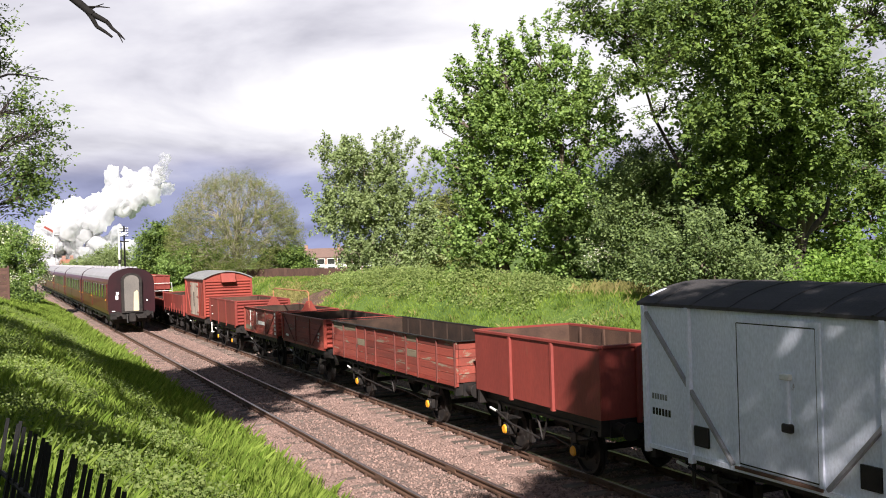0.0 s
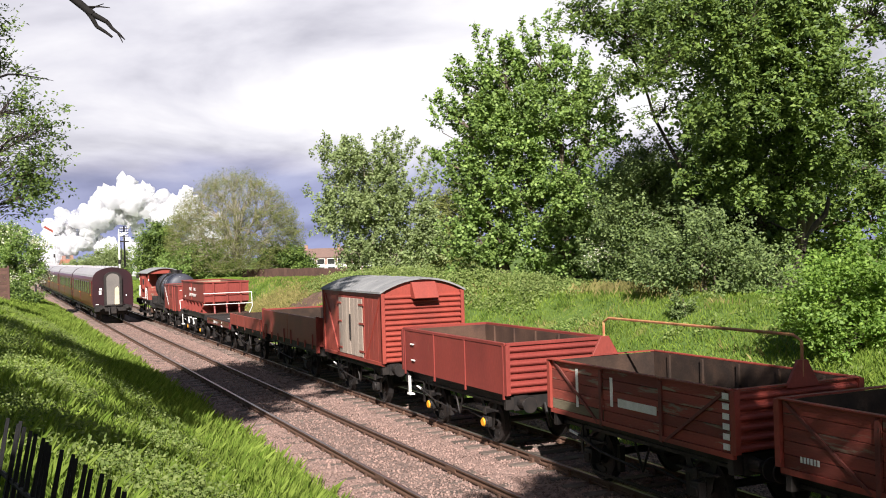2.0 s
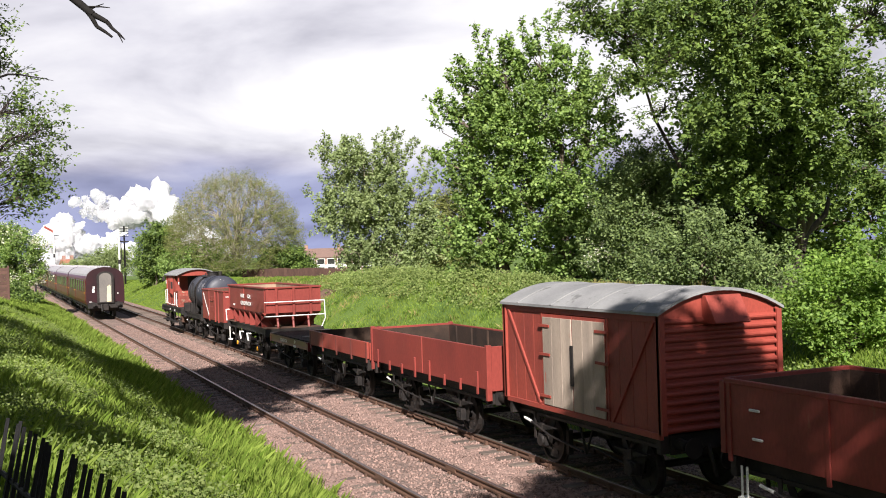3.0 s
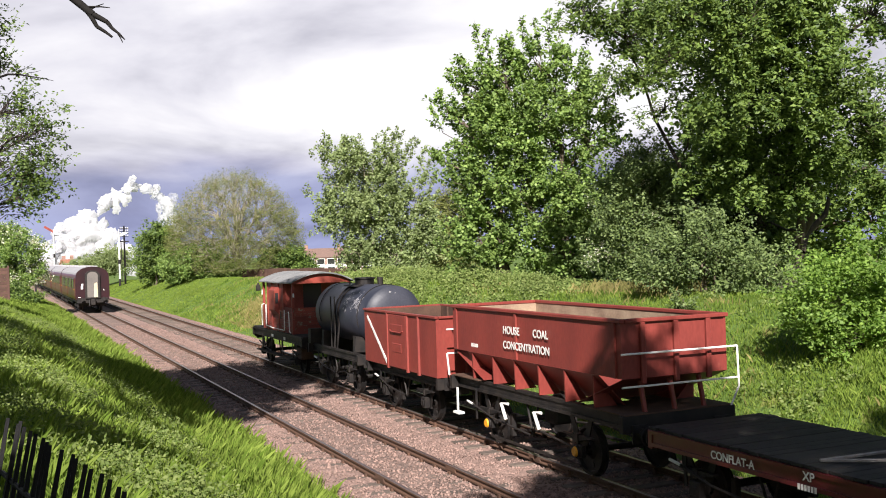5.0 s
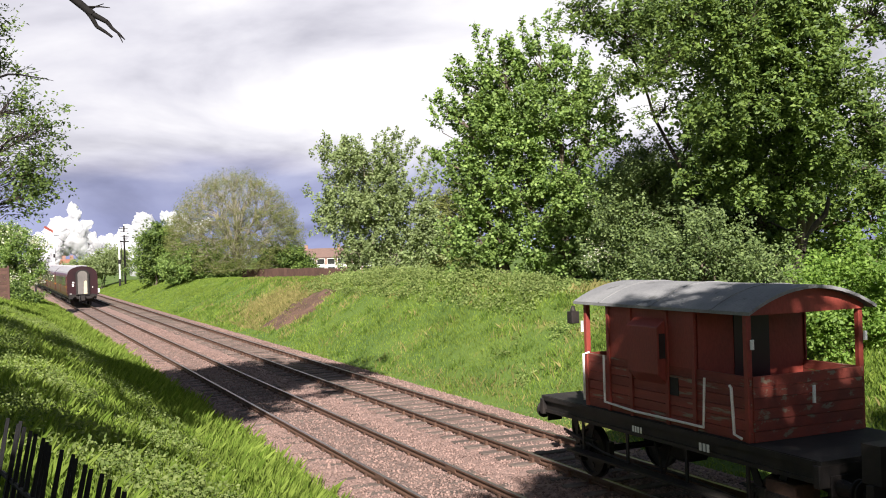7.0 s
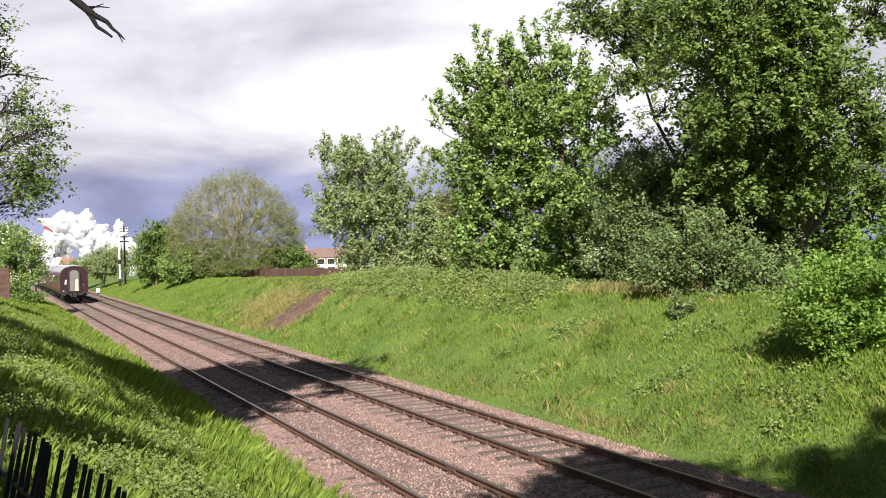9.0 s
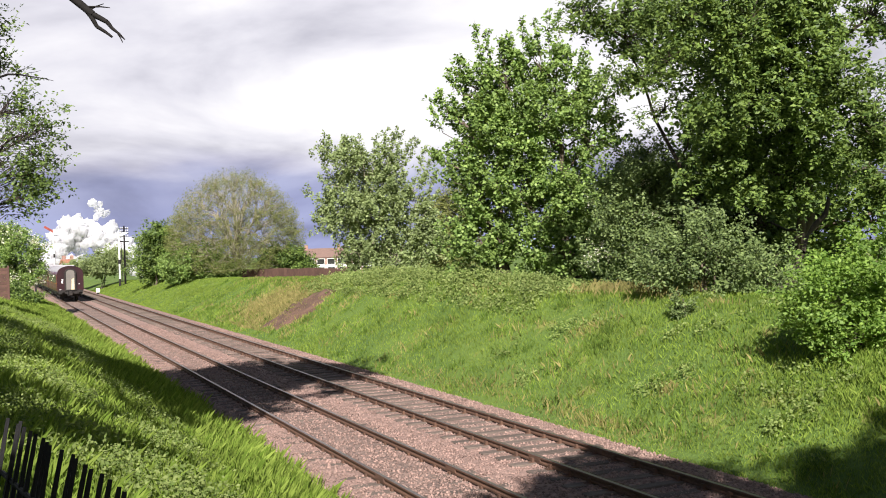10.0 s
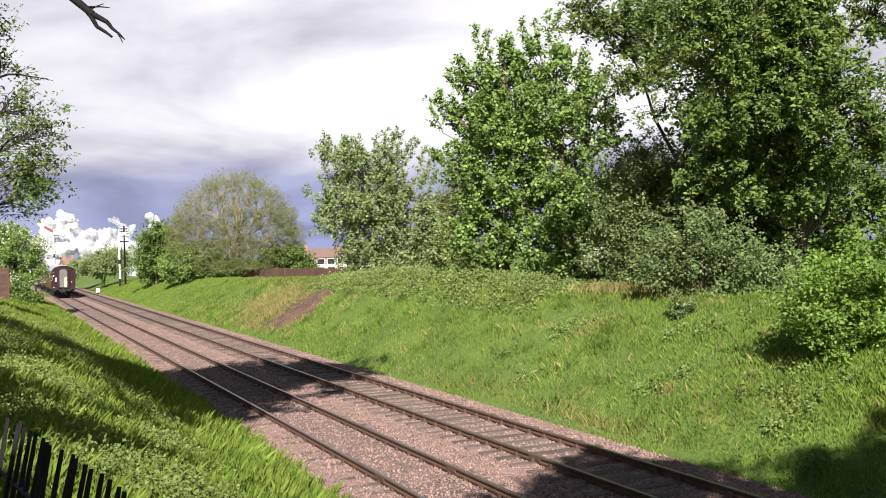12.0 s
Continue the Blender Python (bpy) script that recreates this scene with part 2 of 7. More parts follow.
BLADE_DEEP = leaf_material("tussock_blade", (0.060, 0.120, 0.014), (0.15, 0.225, 0.036), 0.4, 0.75)
BLADE_DRY = leaf_material("dry_grass_blade", (0.17, 0.17, 0.05), (0.30, 0.25, 0.10), 0.3, 0.7)
WEED = leaf_material("bramble_leaf", (0.085, 0.135, 0.026), (0.24, 0.29, 0.095), 0.35, 0.65)
LEAF_MAPLE = leaf_material("sycamore_leaf", (0.060, 0.115, 0.022), (0.25, 0.350, 0.095), 0.30)
LEAF_POPLAR = leaf_material("poplar_leaf", (0.115, 0.160, 0.055), (0.275, 0.335, 0.145), 0.30)
LEAF_DARK = leaf_material("ash_leaf", (0.035, 0.070, 0.014), (0.160, 0.228, 0.048), 0.22)
LEAF_GREY = leaf_material("hawthorn_leaf", (0.055, 0.090, 0.030), (0.20, 0.265, 0.090), 0.26)
LEAF_BUD = leaf_material("opening_bud", (0.090, 0.115, 0.030), (0.205, 0.215, 0.070), 0.3)
LEAF_LIME = leaf_material("elder_leaf", (0.085, 0.165, 0.026), (0.25, 0.375, 0.075), 0.44)
BLOSSOM = leaf_material("white_blossom", (0.55, 0.54, 0.42), (0.78, 0.78, 0.66), 0.3)


# ---- mesh helpers ----
def box(bm, x0, x1, y0, y1, z0, z1):
    v = [bm.verts.new((x, y, z)) for z in (z0, z1) for y in (y0, y1) for x in (x0, x1)]
    for f in ((0, 2, 3, 1), (4, 5, 7, 6), (0, 1, 5, 4), (2, 6, 7, 3), (0, 4, 6, 2), (1, 3, 7, 5)):
        bm.faces.new([v[i] for i in f])


def tube(bm, p0, p1, r0, r1=None, n=8, cap=True):
    p0, p1 = Vector(p0), Vector(p1)
    r1 = r0 if r1 is None else r1
    w = (p1 - p0).normalized()
    a = w.orthogonal().normalized()
    b = w.cross(a)
    rings = []
    for p, r in ((p0, r0), (p1, r1)):
        rings.append([bm.verts.new(p + r * (math.cos(t) * a + math.sin(t) * b)) for t in (2 * math.pi * i / n for i in range(n))])
    for i in range(n):
        bm.faces.new((rings[0][i], rings[0][(i + 1) % n], rings[1][(i + 1) % n], rings[1][i]))
    if cap:
        bm.faces.new(rings[0][::-1])
        bm.faces.new(rings[1])


def pipe(bm, pts, r, n=6):
    """One bent tube through the points."""
    pts = [Vector(p) for p in pts]
    up = (pts[1] - pts[0]).normalized().orthogonal().normalized()
    rings = []
    for i, p in enumerate(pts):
        w = (pts[min(i + 1, len(pts) - 1)] - pts[max(i - 1, 0)]).normalized()
        a = (up - w * up.dot(w)).normalized()
        b = w.cross(a)
        up = a
        rings.append([bm.verts.new(p + r * (math.cos(t) * a + math.sin(t) * b)) for t in (2 * math.pi * k / n for k in range(n))])
    for a, b in zip(rings, rings[1:]):
        for k in range(n):
            bm.faces.new((a[k], a[(k + 1) % n], b[(k + 1) % n], b[k]))
    bm.faces.new(rings[0][::-1])
    bm.faces.new(rings[-1])


def prism(bm, outline, y0, y1, axis="y"):
    """A flat outline (u, w) drawn out along an axis: y gives (u, s, w), x gives (s, u, w)."""
    put = (lambda u, w, s: (u, s, w)) if axis == "y" else (lambda u, w, s: (s, u, w))
    a = [bm.verts.new(put(u, w, y0)) for u, w in outline]
    b = [bm.verts.new(put(u, w, y1)) for u, w in outline]
    n = len(outline)
    for i in range(n):
        bm.faces.new((a[i], a[(i + 1) % n], b[(i + 1) % n], b[i]))
    bm.faces.new(a[::-1])
    bm.faces.new(b)


def done(bm, name, bevel=0.0, smooth=False):
    bmesh.ops.recalc_face_normals(bm, faces=bm.faces)
    if bevel:
        sharp = [e for e in bm.edges if len(e.link_faces) == 2 and e.calc_face_angle(0) > 0.6]
        bmesh.ops.bevel(bm, geom=sharp, offset=bevel, segments=1, affect="EDGES", clamp_overlap=True)
    me = bpy.data.meshes.new(name)
    bm.to_mesh(me)
    bm.free()
    if smooth:
        me.shade_smooth()
    return me


def part(name, bm, mat, parent, label="", bevel=0.0, smooth=False, at=None):
    me = bm if isinstance(bm, bpy.types.Mesh) else done(bm, name, bevel, smooth)
    if not me.materials:
        me.materials.append(mat)
    ob = new(name, me)
    ob.parent = parent
    if at is not None:
        ob.matrix_basis = at
    return tagged(ob, label)


def boxes(*dims):
    bm = bmesh.new()
    for d in dims:
        box(bm, *d)
    return bm


def piped(*runs, r=0.02, n=6):
    bm = bmesh.new()
    for run in runs:
        pipe(bm, run, r, n)
    return bm


def soup(name, verts, faces, mat, smooth=False):
    """A mesh from numpy rows of equal faces."""
    me = bpy.data.meshes.new(name)
    k = faces.shape[1]
    me.vertices.add(len(verts))
    me.vertices.foreach_set("co", verts.astype(np.float32).ravel())
    me.loops.add(faces.size)
    me.loops.foreach_set("vertex_index", faces.astype(np.int32).ravel())
    me.polygons.add(len(faces))
    me.polygons.foreach_set("loop_start", np.arange(0, faces.size, k, dtype=np.int32))
    me.update(calc_edges=True)
    me.validate()
    me.materials.append(mat)
    if smooth:
        me.shade_smooth()
    return me


def lettering(text, size, parent, at, mat=None):
    """Raised letters as one mesh."""
    cu = bpy.data.curves.new("lettering", "FONT")
    cu.body, cu.size, cu.extrude = text, size, 0.002
    cu.align_x, cu.align_y = "CENTER", "CENTER"
    cu.offset = size * 0.02
    tmp = bpy.data.objects.new("lettering_source", cu)
    scene.collection.objects.link(tmp)
    bpy.context.view_layer.update()
    me = bpy.data.meshes.new_from_object(tmp.evaluated_get(bpy.context.evaluated_depsgraph_get()))
    bpy.data.objects.remove(tmp)
    me.materials.clear()
    return part("lettering", me, mat or WHITE, parent, "white painted lettering", at=at)


# ---- ground ----
TRACK_2 = 3.4065


def step(x, pts):
    return float(np.interp(x, [p[0] for p in pts], [p[1] for p in pts]))


def land(x, y):
    """Height of the ground: a cutting with two tracks between grass banks."""
    top_r = step(y, ((0, 2.75), (24, 2.65), (34, 2.7), (45, 3.0), (60, 2.75), (80, 2.4), (110, 2.0), (160, 1.0), (240, 0.5), (2000, 0.5)))
    foot_r = step(y, ((0, 5.75), (60, 5.9), (120, 6.2), (240, 6.5)))
    top_l = step(y, ((-40, 2.3), (60, 2.2), (110, 1.5), (200, 0.8), (2000, 0.5)))
    k = 0.0 if -2.3 < x < 5.9 else 1.0
    if x > 2:
        z = step(x, ((foot_r - 0.6, -0.36), (foot_r, -0.30), (8.3, top_r * 0.42), (10.6, top_r * 0.93), (12.0, top_r), (19.0, top_r - 0.1), (34, top_r - 1.6), (60, -1.2), (90, -1.5)))
    else:
        z = step(x, ((-40, top_l + 0.5), (-9.0, top_l + 0.42), (-7.0, top_l), (-5.6, top_l * 0.72), (-3.2, 0.32), (-2.2, -0.22), (-1.6, -0.36)))
    return z + k * 0.10 * noise.noise((x * 0.45, y * 0.35, 0)) + k * 0.05 * noise.noise((x * 1.7, y * 1.5, 5))


def ground_sheet():
    xs = [-1500, -400, -150, -60, -30, -20, -15, -12, -10.5] + [round(-9.6 + 0.35 * i, 3) for i in range(23)] + [-1.2, 0, 2, 4, 4.9]
    xs += [round(5.2 + 0.4 * i, 3) for i in range(21)] + [14, 15.5, 17, 20, 25, 32, 45, 70, 120, 250, 600, 1500]
    ys = [-300, -150, -80, -40, -20, -10, -5] + [round(-2 + 0.8 * i, 2) for i in range(100)] + [80 + 2.5 * i for i in range(40)] + [185, 200, 220, 250, 300, 400, 600, 1000, 2500]
    v = np.array([(x, y, land(x, y)) for y in ys for x in xs])
    nx = len(xs)
    f = np.array([(j * nx + i, j * nx + i + 1, (j + 1) * nx + i + 1, (j + 1) * nx + i) for j in range(len(ys) - 1) for i in range(nx - 1)])
    ob = new("ground", soup("ground", v, f, GRASS, True))
    return tagged(ob, "grassy railway cutting with lush green banks", "ground", kind="structure")


def rail_mesh(y0, y1):
    """Bullhead rail section, with a bright worn head."""
    prof = ((-0.035, -0.145), (0.035, -0.145), (0.035, -0.11), (0.010, -0.10), (0.010, -0.05), (0.035, -0.04), (0.035, -0.008), (0.028, 0.0), (-0.028, 0.0), (-0.035, -0.008), (-0.035, -0.04), (-0.010, -0.05), (-0.010, -0.10), (-0.035, -0.11))
    bm = bmesh.new()
    prism(bm, prof, y0, y1)
    bmesh.ops.recalc_face_normals(bm, faces=bm.faces)
    for f in bm.faces:
        if f.normal.z > 0.5 and f.calc_center_median().z > -0.02:
            f.material_index = 1
    me = done(bm, "rail")
    me.materials.append(RAIL_SIDE)
    me.materials.append(RAIL_TOP)
    return me


def track(x, name, bury, seed):
    rnd = random.Random(seed)
    base = new(name)
    base.location = (x, 0, 0)
    tagged(base, "rusty bullhead rails on timber sleepers in pink ballast", "railway track", kind="structure")
    for dx in (-0.75, 0.75):
        for y0, y1 in ((-160, -20), (-20, 0), (0, 18.28), (18.29, 36.57), (36.58, 54.86), (54.87, 73.15), (73.16, 140), (140, 420)):
            ob = part("rail", rail_mesh(y0, y1), None, base)
            ob.location = (dx, 0, 0)
    sl = done(boxes((-1.3, 1.3, -0.127, 0.127, -0.26, -0.155 - 0.6 * bury)), "sleeper", 0.012)
    sl.materials.append(SLEEPER)
    for i in range(280):
        y = -4 + i * 0.72
        part("sleeper", sl, SLEEPER, base, at=pose(rnd.uniform(-0.04, 0.04), y + rnd.uniform(-0.03, 0.03), rnd.uniform(-0.012, 0.012), 0, 0, rnd.uniform(-1.2, 1.2)))
    bm = bmesh.new()
    for i in range(90):
        y = -4 + i * 0.72
        for s in (-0.75, 0.75):
            if bury:
                box(bm, s - 0.07, s + 0.07, y - 0.04, y + 0.04, -0.2, -0.12)
                continue
            box(bm, s - 0.15, s + 0.15, y - 0.07, y + 0.07, -0.175 - bury, -0.145)
            box(bm, s - 0.09, s - 0.037, y - 0.04, y + 0.04, -0.145, -0.06)
            box(bm, s + 0.037, s + 0.09, y - 0.04, y + 0.04, -0.145, -0.06)
    tagged(part("rail_chair", bm, RAIL_SIDE, base), kind="stuff")
    bm = bmesh.new()
    for y in (18.285, 36.575, 54.865, 73.155):
        for s in (-0.75, 0.75):
            for e in (-0.028, 0.028):
                box(bm, s + e - 0.014, s + e + 0.014, y - 0.23, y + 0.23, -0.105, -0.042)
    tagged(part("fishplate", bm, RAIL_SIDE, base), kind="stuff")
    return base


def ballast():
    """Pink ballast: a bed with shoulders, and loose stones on it."""
    prof = ((-2.35, -0.34), (-1.75, -0.235), (-1.35, -0.19), (1.35, -0.19), (1.7, -0.215), (2.05, -0.19), (4.75, -0.19), (5.05, -0.215), (5.6, -0.30), (5.9, -0.36))
    ys = [-160, -60, -20] + [round(-8 + 0.4 * i, 2) for i in range(230)] + [90 + 4 * i for i in range(30)] + [260, 420]
    v, n = [], len(prof)
    for y in ys:
        for x, z in prof:
            edge = 0.16 if x in (-2.35, -1.75, 5.6, 5.9) else 0.0
            v.append((x + edge * noise.noise((x, y * 0.8, 3)), y, z + 0.025 * noise.noise((x * 2, y * 2, 0))))
    f = np.array([(j * n + i, j * n + i + 1, (j + 1) * n + i + 1, (j + 1) * n + i) for j in range(len(ys) - 1) for i in range(n - 1)])
    bed = tagged(new("ballast_bed", soup("ballast_bed", np.array(v), f, BALLAST, True)), "pink granite ballast under two railway tracks", "ballast", kind="structure")
    for cx in (0.0, TRACK_2):
        rows = [y for y in ys if -10 < y < 200]
        w = []
        for y in rows:
            a, b = 0.10 * noise.noise((cx, y * 0.9, 1)), 0.10 * noise.noise((cx, y * 0.9, 8))
            h = 0.0 if cx == 0.0 else -0.010
            w += [(cx - 0.60 + a, y, h - 0.182), (cx - 0.3, y, h - 0.174), (cx + 0.3, y, h - 0.174), (cx + 0.60 + b, y, h - 0.182)]
        g = np.array([(j * 4 + i, j * 4 + i + 1, (j + 1) * 4 + i + 1, (j + 1) * 4 + i) for j in range(len(rows) - 1) for i in range(3)])
        tagged(new("ballast_strip", soup("ballast_strip", np.array(w), g, BALLAST_DARK, True)), "darker oil-stained ballast between the rails", "ballast", kind="structure")
    rng = np.random.default_rng(4)
    cnt = 50000
    y = 11 + 60 * rng.random(cnt) ** 1.7
    x = rng.uniform(-2.2, 5.7, cnt)
    z = np.interp(x, [p[0] for p in prof], [p[1] for p in prof])
    z = np.where(np.abs(x) < 0.6, -0.172, z)
    octa = np.array(((1, 0, 0), (0, 1, 0), (-1, 0, 0), (0, -1, 0), (0, 0, 0.8), (0, 0, -0.8)))
    tri = np.array(((0, 1, 4), (1, 2, 4), (2, 3, 4), (3, 0, 4), (1, 0, 5), (2, 1, 5), (3, 2, 5), (0, 3, 5)))
    size = rng.uniform(0.018, 0.046, (cnt, 1, 1)) * rng.uniform(0.6, 1.3, (cnt, 6, 1))
    ang = rng.uniform(0, 6.28, cnt)
    c, s = np.cos(ang)[:, None], np.sin(ang)[:, None]
    p = octa[None] * size
    p = np.stack((p[..., 0] * c - p[..., 1] * s, p[..., 0] * s + p[..., 1] * c, p[..., 2]), -1) + np.stack((x, y, z + 0.008), -1)[:, None]
    fs = (tri[None] + 6 * np.arange(cnt)[:, None, None]).reshape(-1, 3)
    st = new("ballast_stone", soup("ballast_stone", p.reshape(-1, 3), fs, STONE))
    tagged(st, "loose angular pink granite ballast stones", "stones", kind="stuff")


ground_sheet()
ballast()
track(0.0, "track_1", 0.042, 1)
track(TRACK_2, "track_2", 0.0, 2)


# ---- goods wagons ----
# wagon space: x across, y along the track (the rear at +y), z up from the rail heads
MOVERS, WHEELS = [], []


def wagon(name, rear, front, label, group="wagons of the goods train"):
    e = new(name)
    tagged(e, label, "railway wagon", group)
    MOVERS.append((e, TRACK_2, (rear + front) / 2, "goods"))
    return e


def wheelset_mesh(r=0.475):
    bm = bmesh.new()
    tube(bm, (-0.98, 0, 0), (0.98, 0, 0), 0.065, n=8)
    for s in (-1, 1):
        prof = ((0.70, 0.10), (0.72, 0.20), (0.745, 0.36), (0.735, r + 0.028), (0.70, r + 0.028), (0.70, r), (0.83, r - 0.012), (0.83, r - 0.065), (0.775, r - 0.09), (0.765, 0.18), (0.82, 0.11), (0.82, 0.0))
        n = 20
        rings = [[bm.verts.new((s * x, q * math.cos(2 * math.pi * i / n), q * math.sin(2 * math.pi * i / n))) for i in range(n)] for x, q in prof if q > 0]
        for a, b in zip(rings, rings[1:]):
            for i in range(n):
                bm.faces.new((a[i], a[(i + 1) % n], b[(i + 1) % n], b[i]))
        for k in range(4):
            t = math.pi / 4 + k * math.pi / 2
            y, z = 0.28 * math.cos(t), 0.28 * math.sin(t)
            tube(bm, (s * 0.76, y, z), (s * 0.785, y, z), 0.055, n=6)
    me = done(bm, "wheelset", smooth=False)
    me.materials.append(BLACK)
    return me


WHEELSET = wheelset_mesh()


def spring_mesh():
    bm = bmesh.new()
    for i in range(5):
        half = 0.50 - 0.09 * i
        box(bm, -0.04, 0.04, -half, half, -0.02 * i - 0.018, -0.02 * i)
    box(bm, -0.06, 0.06, -0.05, 0.05, -0.13, 0.03)
    me = done(bm, "leaf_spring")
    me.materials.append(BLACK)
    return me


def guard_mesh():
    bm = bmesh.new()
    for s in (-1, 1):
        prism(bm, ((s * 0.12, -0.62), (s * 0.17, -0.62), (s * 0.42, 0.0), (s * 0.30, 0.0), (s * 0.12, -0.30)), -0.012, 0.012, "x")
    box(bm, -0.02, 0.02, -0.2, 0.2, -0.66, -0.62)
    box(bm, -0.012, 0.012, -0.4, 0.4, -0.06, 0.0)
    me = done(bm, "axle_guard")
    me.materials.append(BLACK)
    return me


def axlebox_mesh(roller):
    bm = bmesh.new()
    if roller:
        tube(bm, (-0.06, 0, 0), (0.09, 0, 0), 0.13, 0.115, 12)
        box(bm, -0.05, 0.04, -0.16, 0.16, -0.1, 0.12)
    else:
        box(bm, -0.06, 0.08, -0.12, 0.12, -0.14, 0.13)
        box(bm, 0.08, 0.11, -0.09, 0.09, -0.08, 0.06)
    me = done(bm, "axlebox", 0.012)
    me.materials.append(BLACK)
    return me


def buffer_mesh():
    bm = bmesh.new()
    box(bm, -0.16, 0.16, 0.0, 0.03, -0.16, 0.16)
    tube(bm, (0, 0.03, 0), (0, 0.24, 0), 0.115, 0.085, 12)
    tube(bm, (0, 0.24, 0), (0, 0.40, 0), 0.055, n=10)
    tube(bm, (0, 0.40, 0), (0, 0.435, 0), 0.165, 0.17, 16)
    me = done(bm, "buffer", 0.006)
    me.materials.append(BLACK)
    return me


SPRING, GUARD, BOX_OIL, BOX_ROLLER, BUFFER = spring_mesh(), guard_mesh(), axlebox_mesh(False), axlebox_mesh(True), buffer_mesh()


def underframe(w, L, base, roller=False, caps=False, sole=BLACK, lever="white", top=1.20, tiebar=False, half=1.0):
    """Solebars, headstocks, buffers, running gear and hand brake."""
    for s in (-1, 1):
        part("solebar", boxes((s * half - 0.05, s * half + 0.05, -L / 2 + 0.12, L / 2 - 0.12, top - 0.26, top - 0.20), (s * half - 0.02, s * half + 0.02, -L / 2 + 0.12, L / 2 - 0.12, top - 0.20, top - 0.06), (s * half - 0.05, s * half + 0.05, -L / 2 + 0.12, L / 2 - 0.12, top - 0.06, top)), sole, w)
        part("headstock", boxes((-1.2, 1.2, s * (L / 2 - 0.06) - 0.06, s * (L / 2 - 0.06) + 0.06, top - 0.30, top)), sole, w, bevel=0.01)
        for b in (-0.865, 0.865):
            part("buffer", BUFFER, BLACK, w, at=pose(b, s * L / 2, 1.04, 0, 0, 0 if s > 0 else 180))
        part("coupling", piped(((0, s * L / 2, 0.98), (0, s * (L / 2 + 0.3), 0.86), (0, s * (L / 2 + 0.44), 0.74)), r=0.03), BLACK, w)
        part("vacuum_hose", piped(((-0.35, s * (L / 2), 0.9), (-0.35, s * (L / 2 + 0.12), 1.0), (-0.34, s * (L / 2 + 0.2), 0.75), (-0.30, s * (L / 2 + 0.24), 0.5)), r=0.035), BLACK, w)
    for y in (-base / 2, base / 2):
        ws = part("wheelset", WHEELSET, BLACK, w, at=pose(0, y, 0.475))
        WHEELS.append((ws, y, "goods"))
        for s in (-1, 1):
            turn = 0 if s > 0 else 180
            part("axle_guard", GUARD, BLACK, w, at=pose(s * 0.96, y, top - 0.22))
            ab = part("axlebox", BOX_ROLLER if roller else BOX_OIL, BLACK, w, at=pose(s * 1.03, y, 0.475, 0, 0, turn))
            if caps:
                bm = bmesh.new()
                tube(bm, (0.09, 0, 0), (0.12, 0, 0), 0.10, 0.08, 12)
                part("axlebox_cap", bm, YELLOW, ab, "yellow bearing cap")
            part("leaf_spring", SPRING, BLACK, w, at=pose(s * 1.03, y, 0.78))
            part("brake_block", boxes((s * 0.76 - 0.05, s * 0.76 + 0.05, y + (0.5 if y < 0 else -0.6), y + (0.6 if y < 0 else -0.5), 0.25, 0.72)), BLACK, w)
    for s in (-1, 1):
        part("v_hanger", piped(((s * 0.98, -0.25, top - 0.2), (s * 0.98, 0, 0.46), (s * 0.98, 0.25, top - 0.2)), r=0.025), BLACK, w)
        part("push_rod", piped(((s * 0.76, -base / 2 + 0.55, 0.4), (s * 0.76, 0, 0.52), (s * 0.76, base / 2 - 0.55, 0.4)), r=0.025), BLACK, w)
        lv = part("brake_lever", piped(((s * 1.06, 0, 0.5), (s * 1.10, L * 0.22, 0.62), (s * 1.10, L * 0.36, 0.80)), r=0.022), BLACK, w)
        part("lever_handle", piped(((s * 1.10, L * 0.36, 0.80), (s * 1.10, L * 0.36 + 0.28, 0.84)), r=0.026), WHITE if lever == "white" else BLACK, lv, "white painted handle" if lever == "white" else "")
        part("lever_guard", boxes((s * 1.06 - 0.012, s * 1.06 + 0.012, L * 0.34, L * 0.34 + 0.07, 0.48, top - 0.2)), BLACK, w)
        if tiebar:
            part("tie_bar", boxes((s * 0.99, s * 1.02, -base / 2, base / 2, 0.17, 0.22)), BLACK, w)
    part("vacuum_cylinder", boxes((-0.25, 0.25, 0.35, 0.85, 0.55, 1.0)), BLACK, w, bevel=0.05)


def number_plate(w, x, y, z, n=5, rows=1, size=0.09, mat=None):
    """Illegible painted figures: short bars."""
    bm = bmesh.new()
    for r in range(rows):
        for i in range(n - r):
            box(bm, -0.002, 0.002, y - i * size * 0.75, y - i * size * 0.75 - size * 0.5, z - r * size * 1.7, z - r * size * 1.7 + size)
    return tagged(part("painted_figures", bm, mat or WHITE, w, "small painted figures", at=pose(x, 0, 0)), kind="stuff")


def rib_profile(z0, z1, n, deep):
    """Side view of a corrugated end: (y, z) outline with n rounded ribs."""
    p, h = [], (z1 - z0) / n
    for i in range(n):
        z = z0 + i * h
        p += [(0.0, z + 0.02 * h), (deep * 0.7, z + 0.16 * h), (deep, z + 0.32 * h), (deep, z + 0.5 * h), (deep * 0.7, z + 0.66 * h), (0.0, z + 0.8 * h)]
    return p + [(0.0, z1), (-0.03, z1), (-0.03, z0)]


def corrugated_end(w, s, L, half, z0, z1, n, mat, label="corrugated steel end", deep=0.06):
    bm = bmesh.new()
    prism(bm, [(s * (L / 2 + y), z) for y, z in rib_profile(z0, z1, n, deep)], -half + 0.02, half - 0.02, "x")
    for e in (-1, 1):
        box(bm, e * half - 0.05, e * half + 0.05, s * (L / 2 + 0.03) - 0.05, s * (L / 2 + 0.03) + 0.05, z0, z1 + 0.02)
    return part("end", bm, mat, w, label)


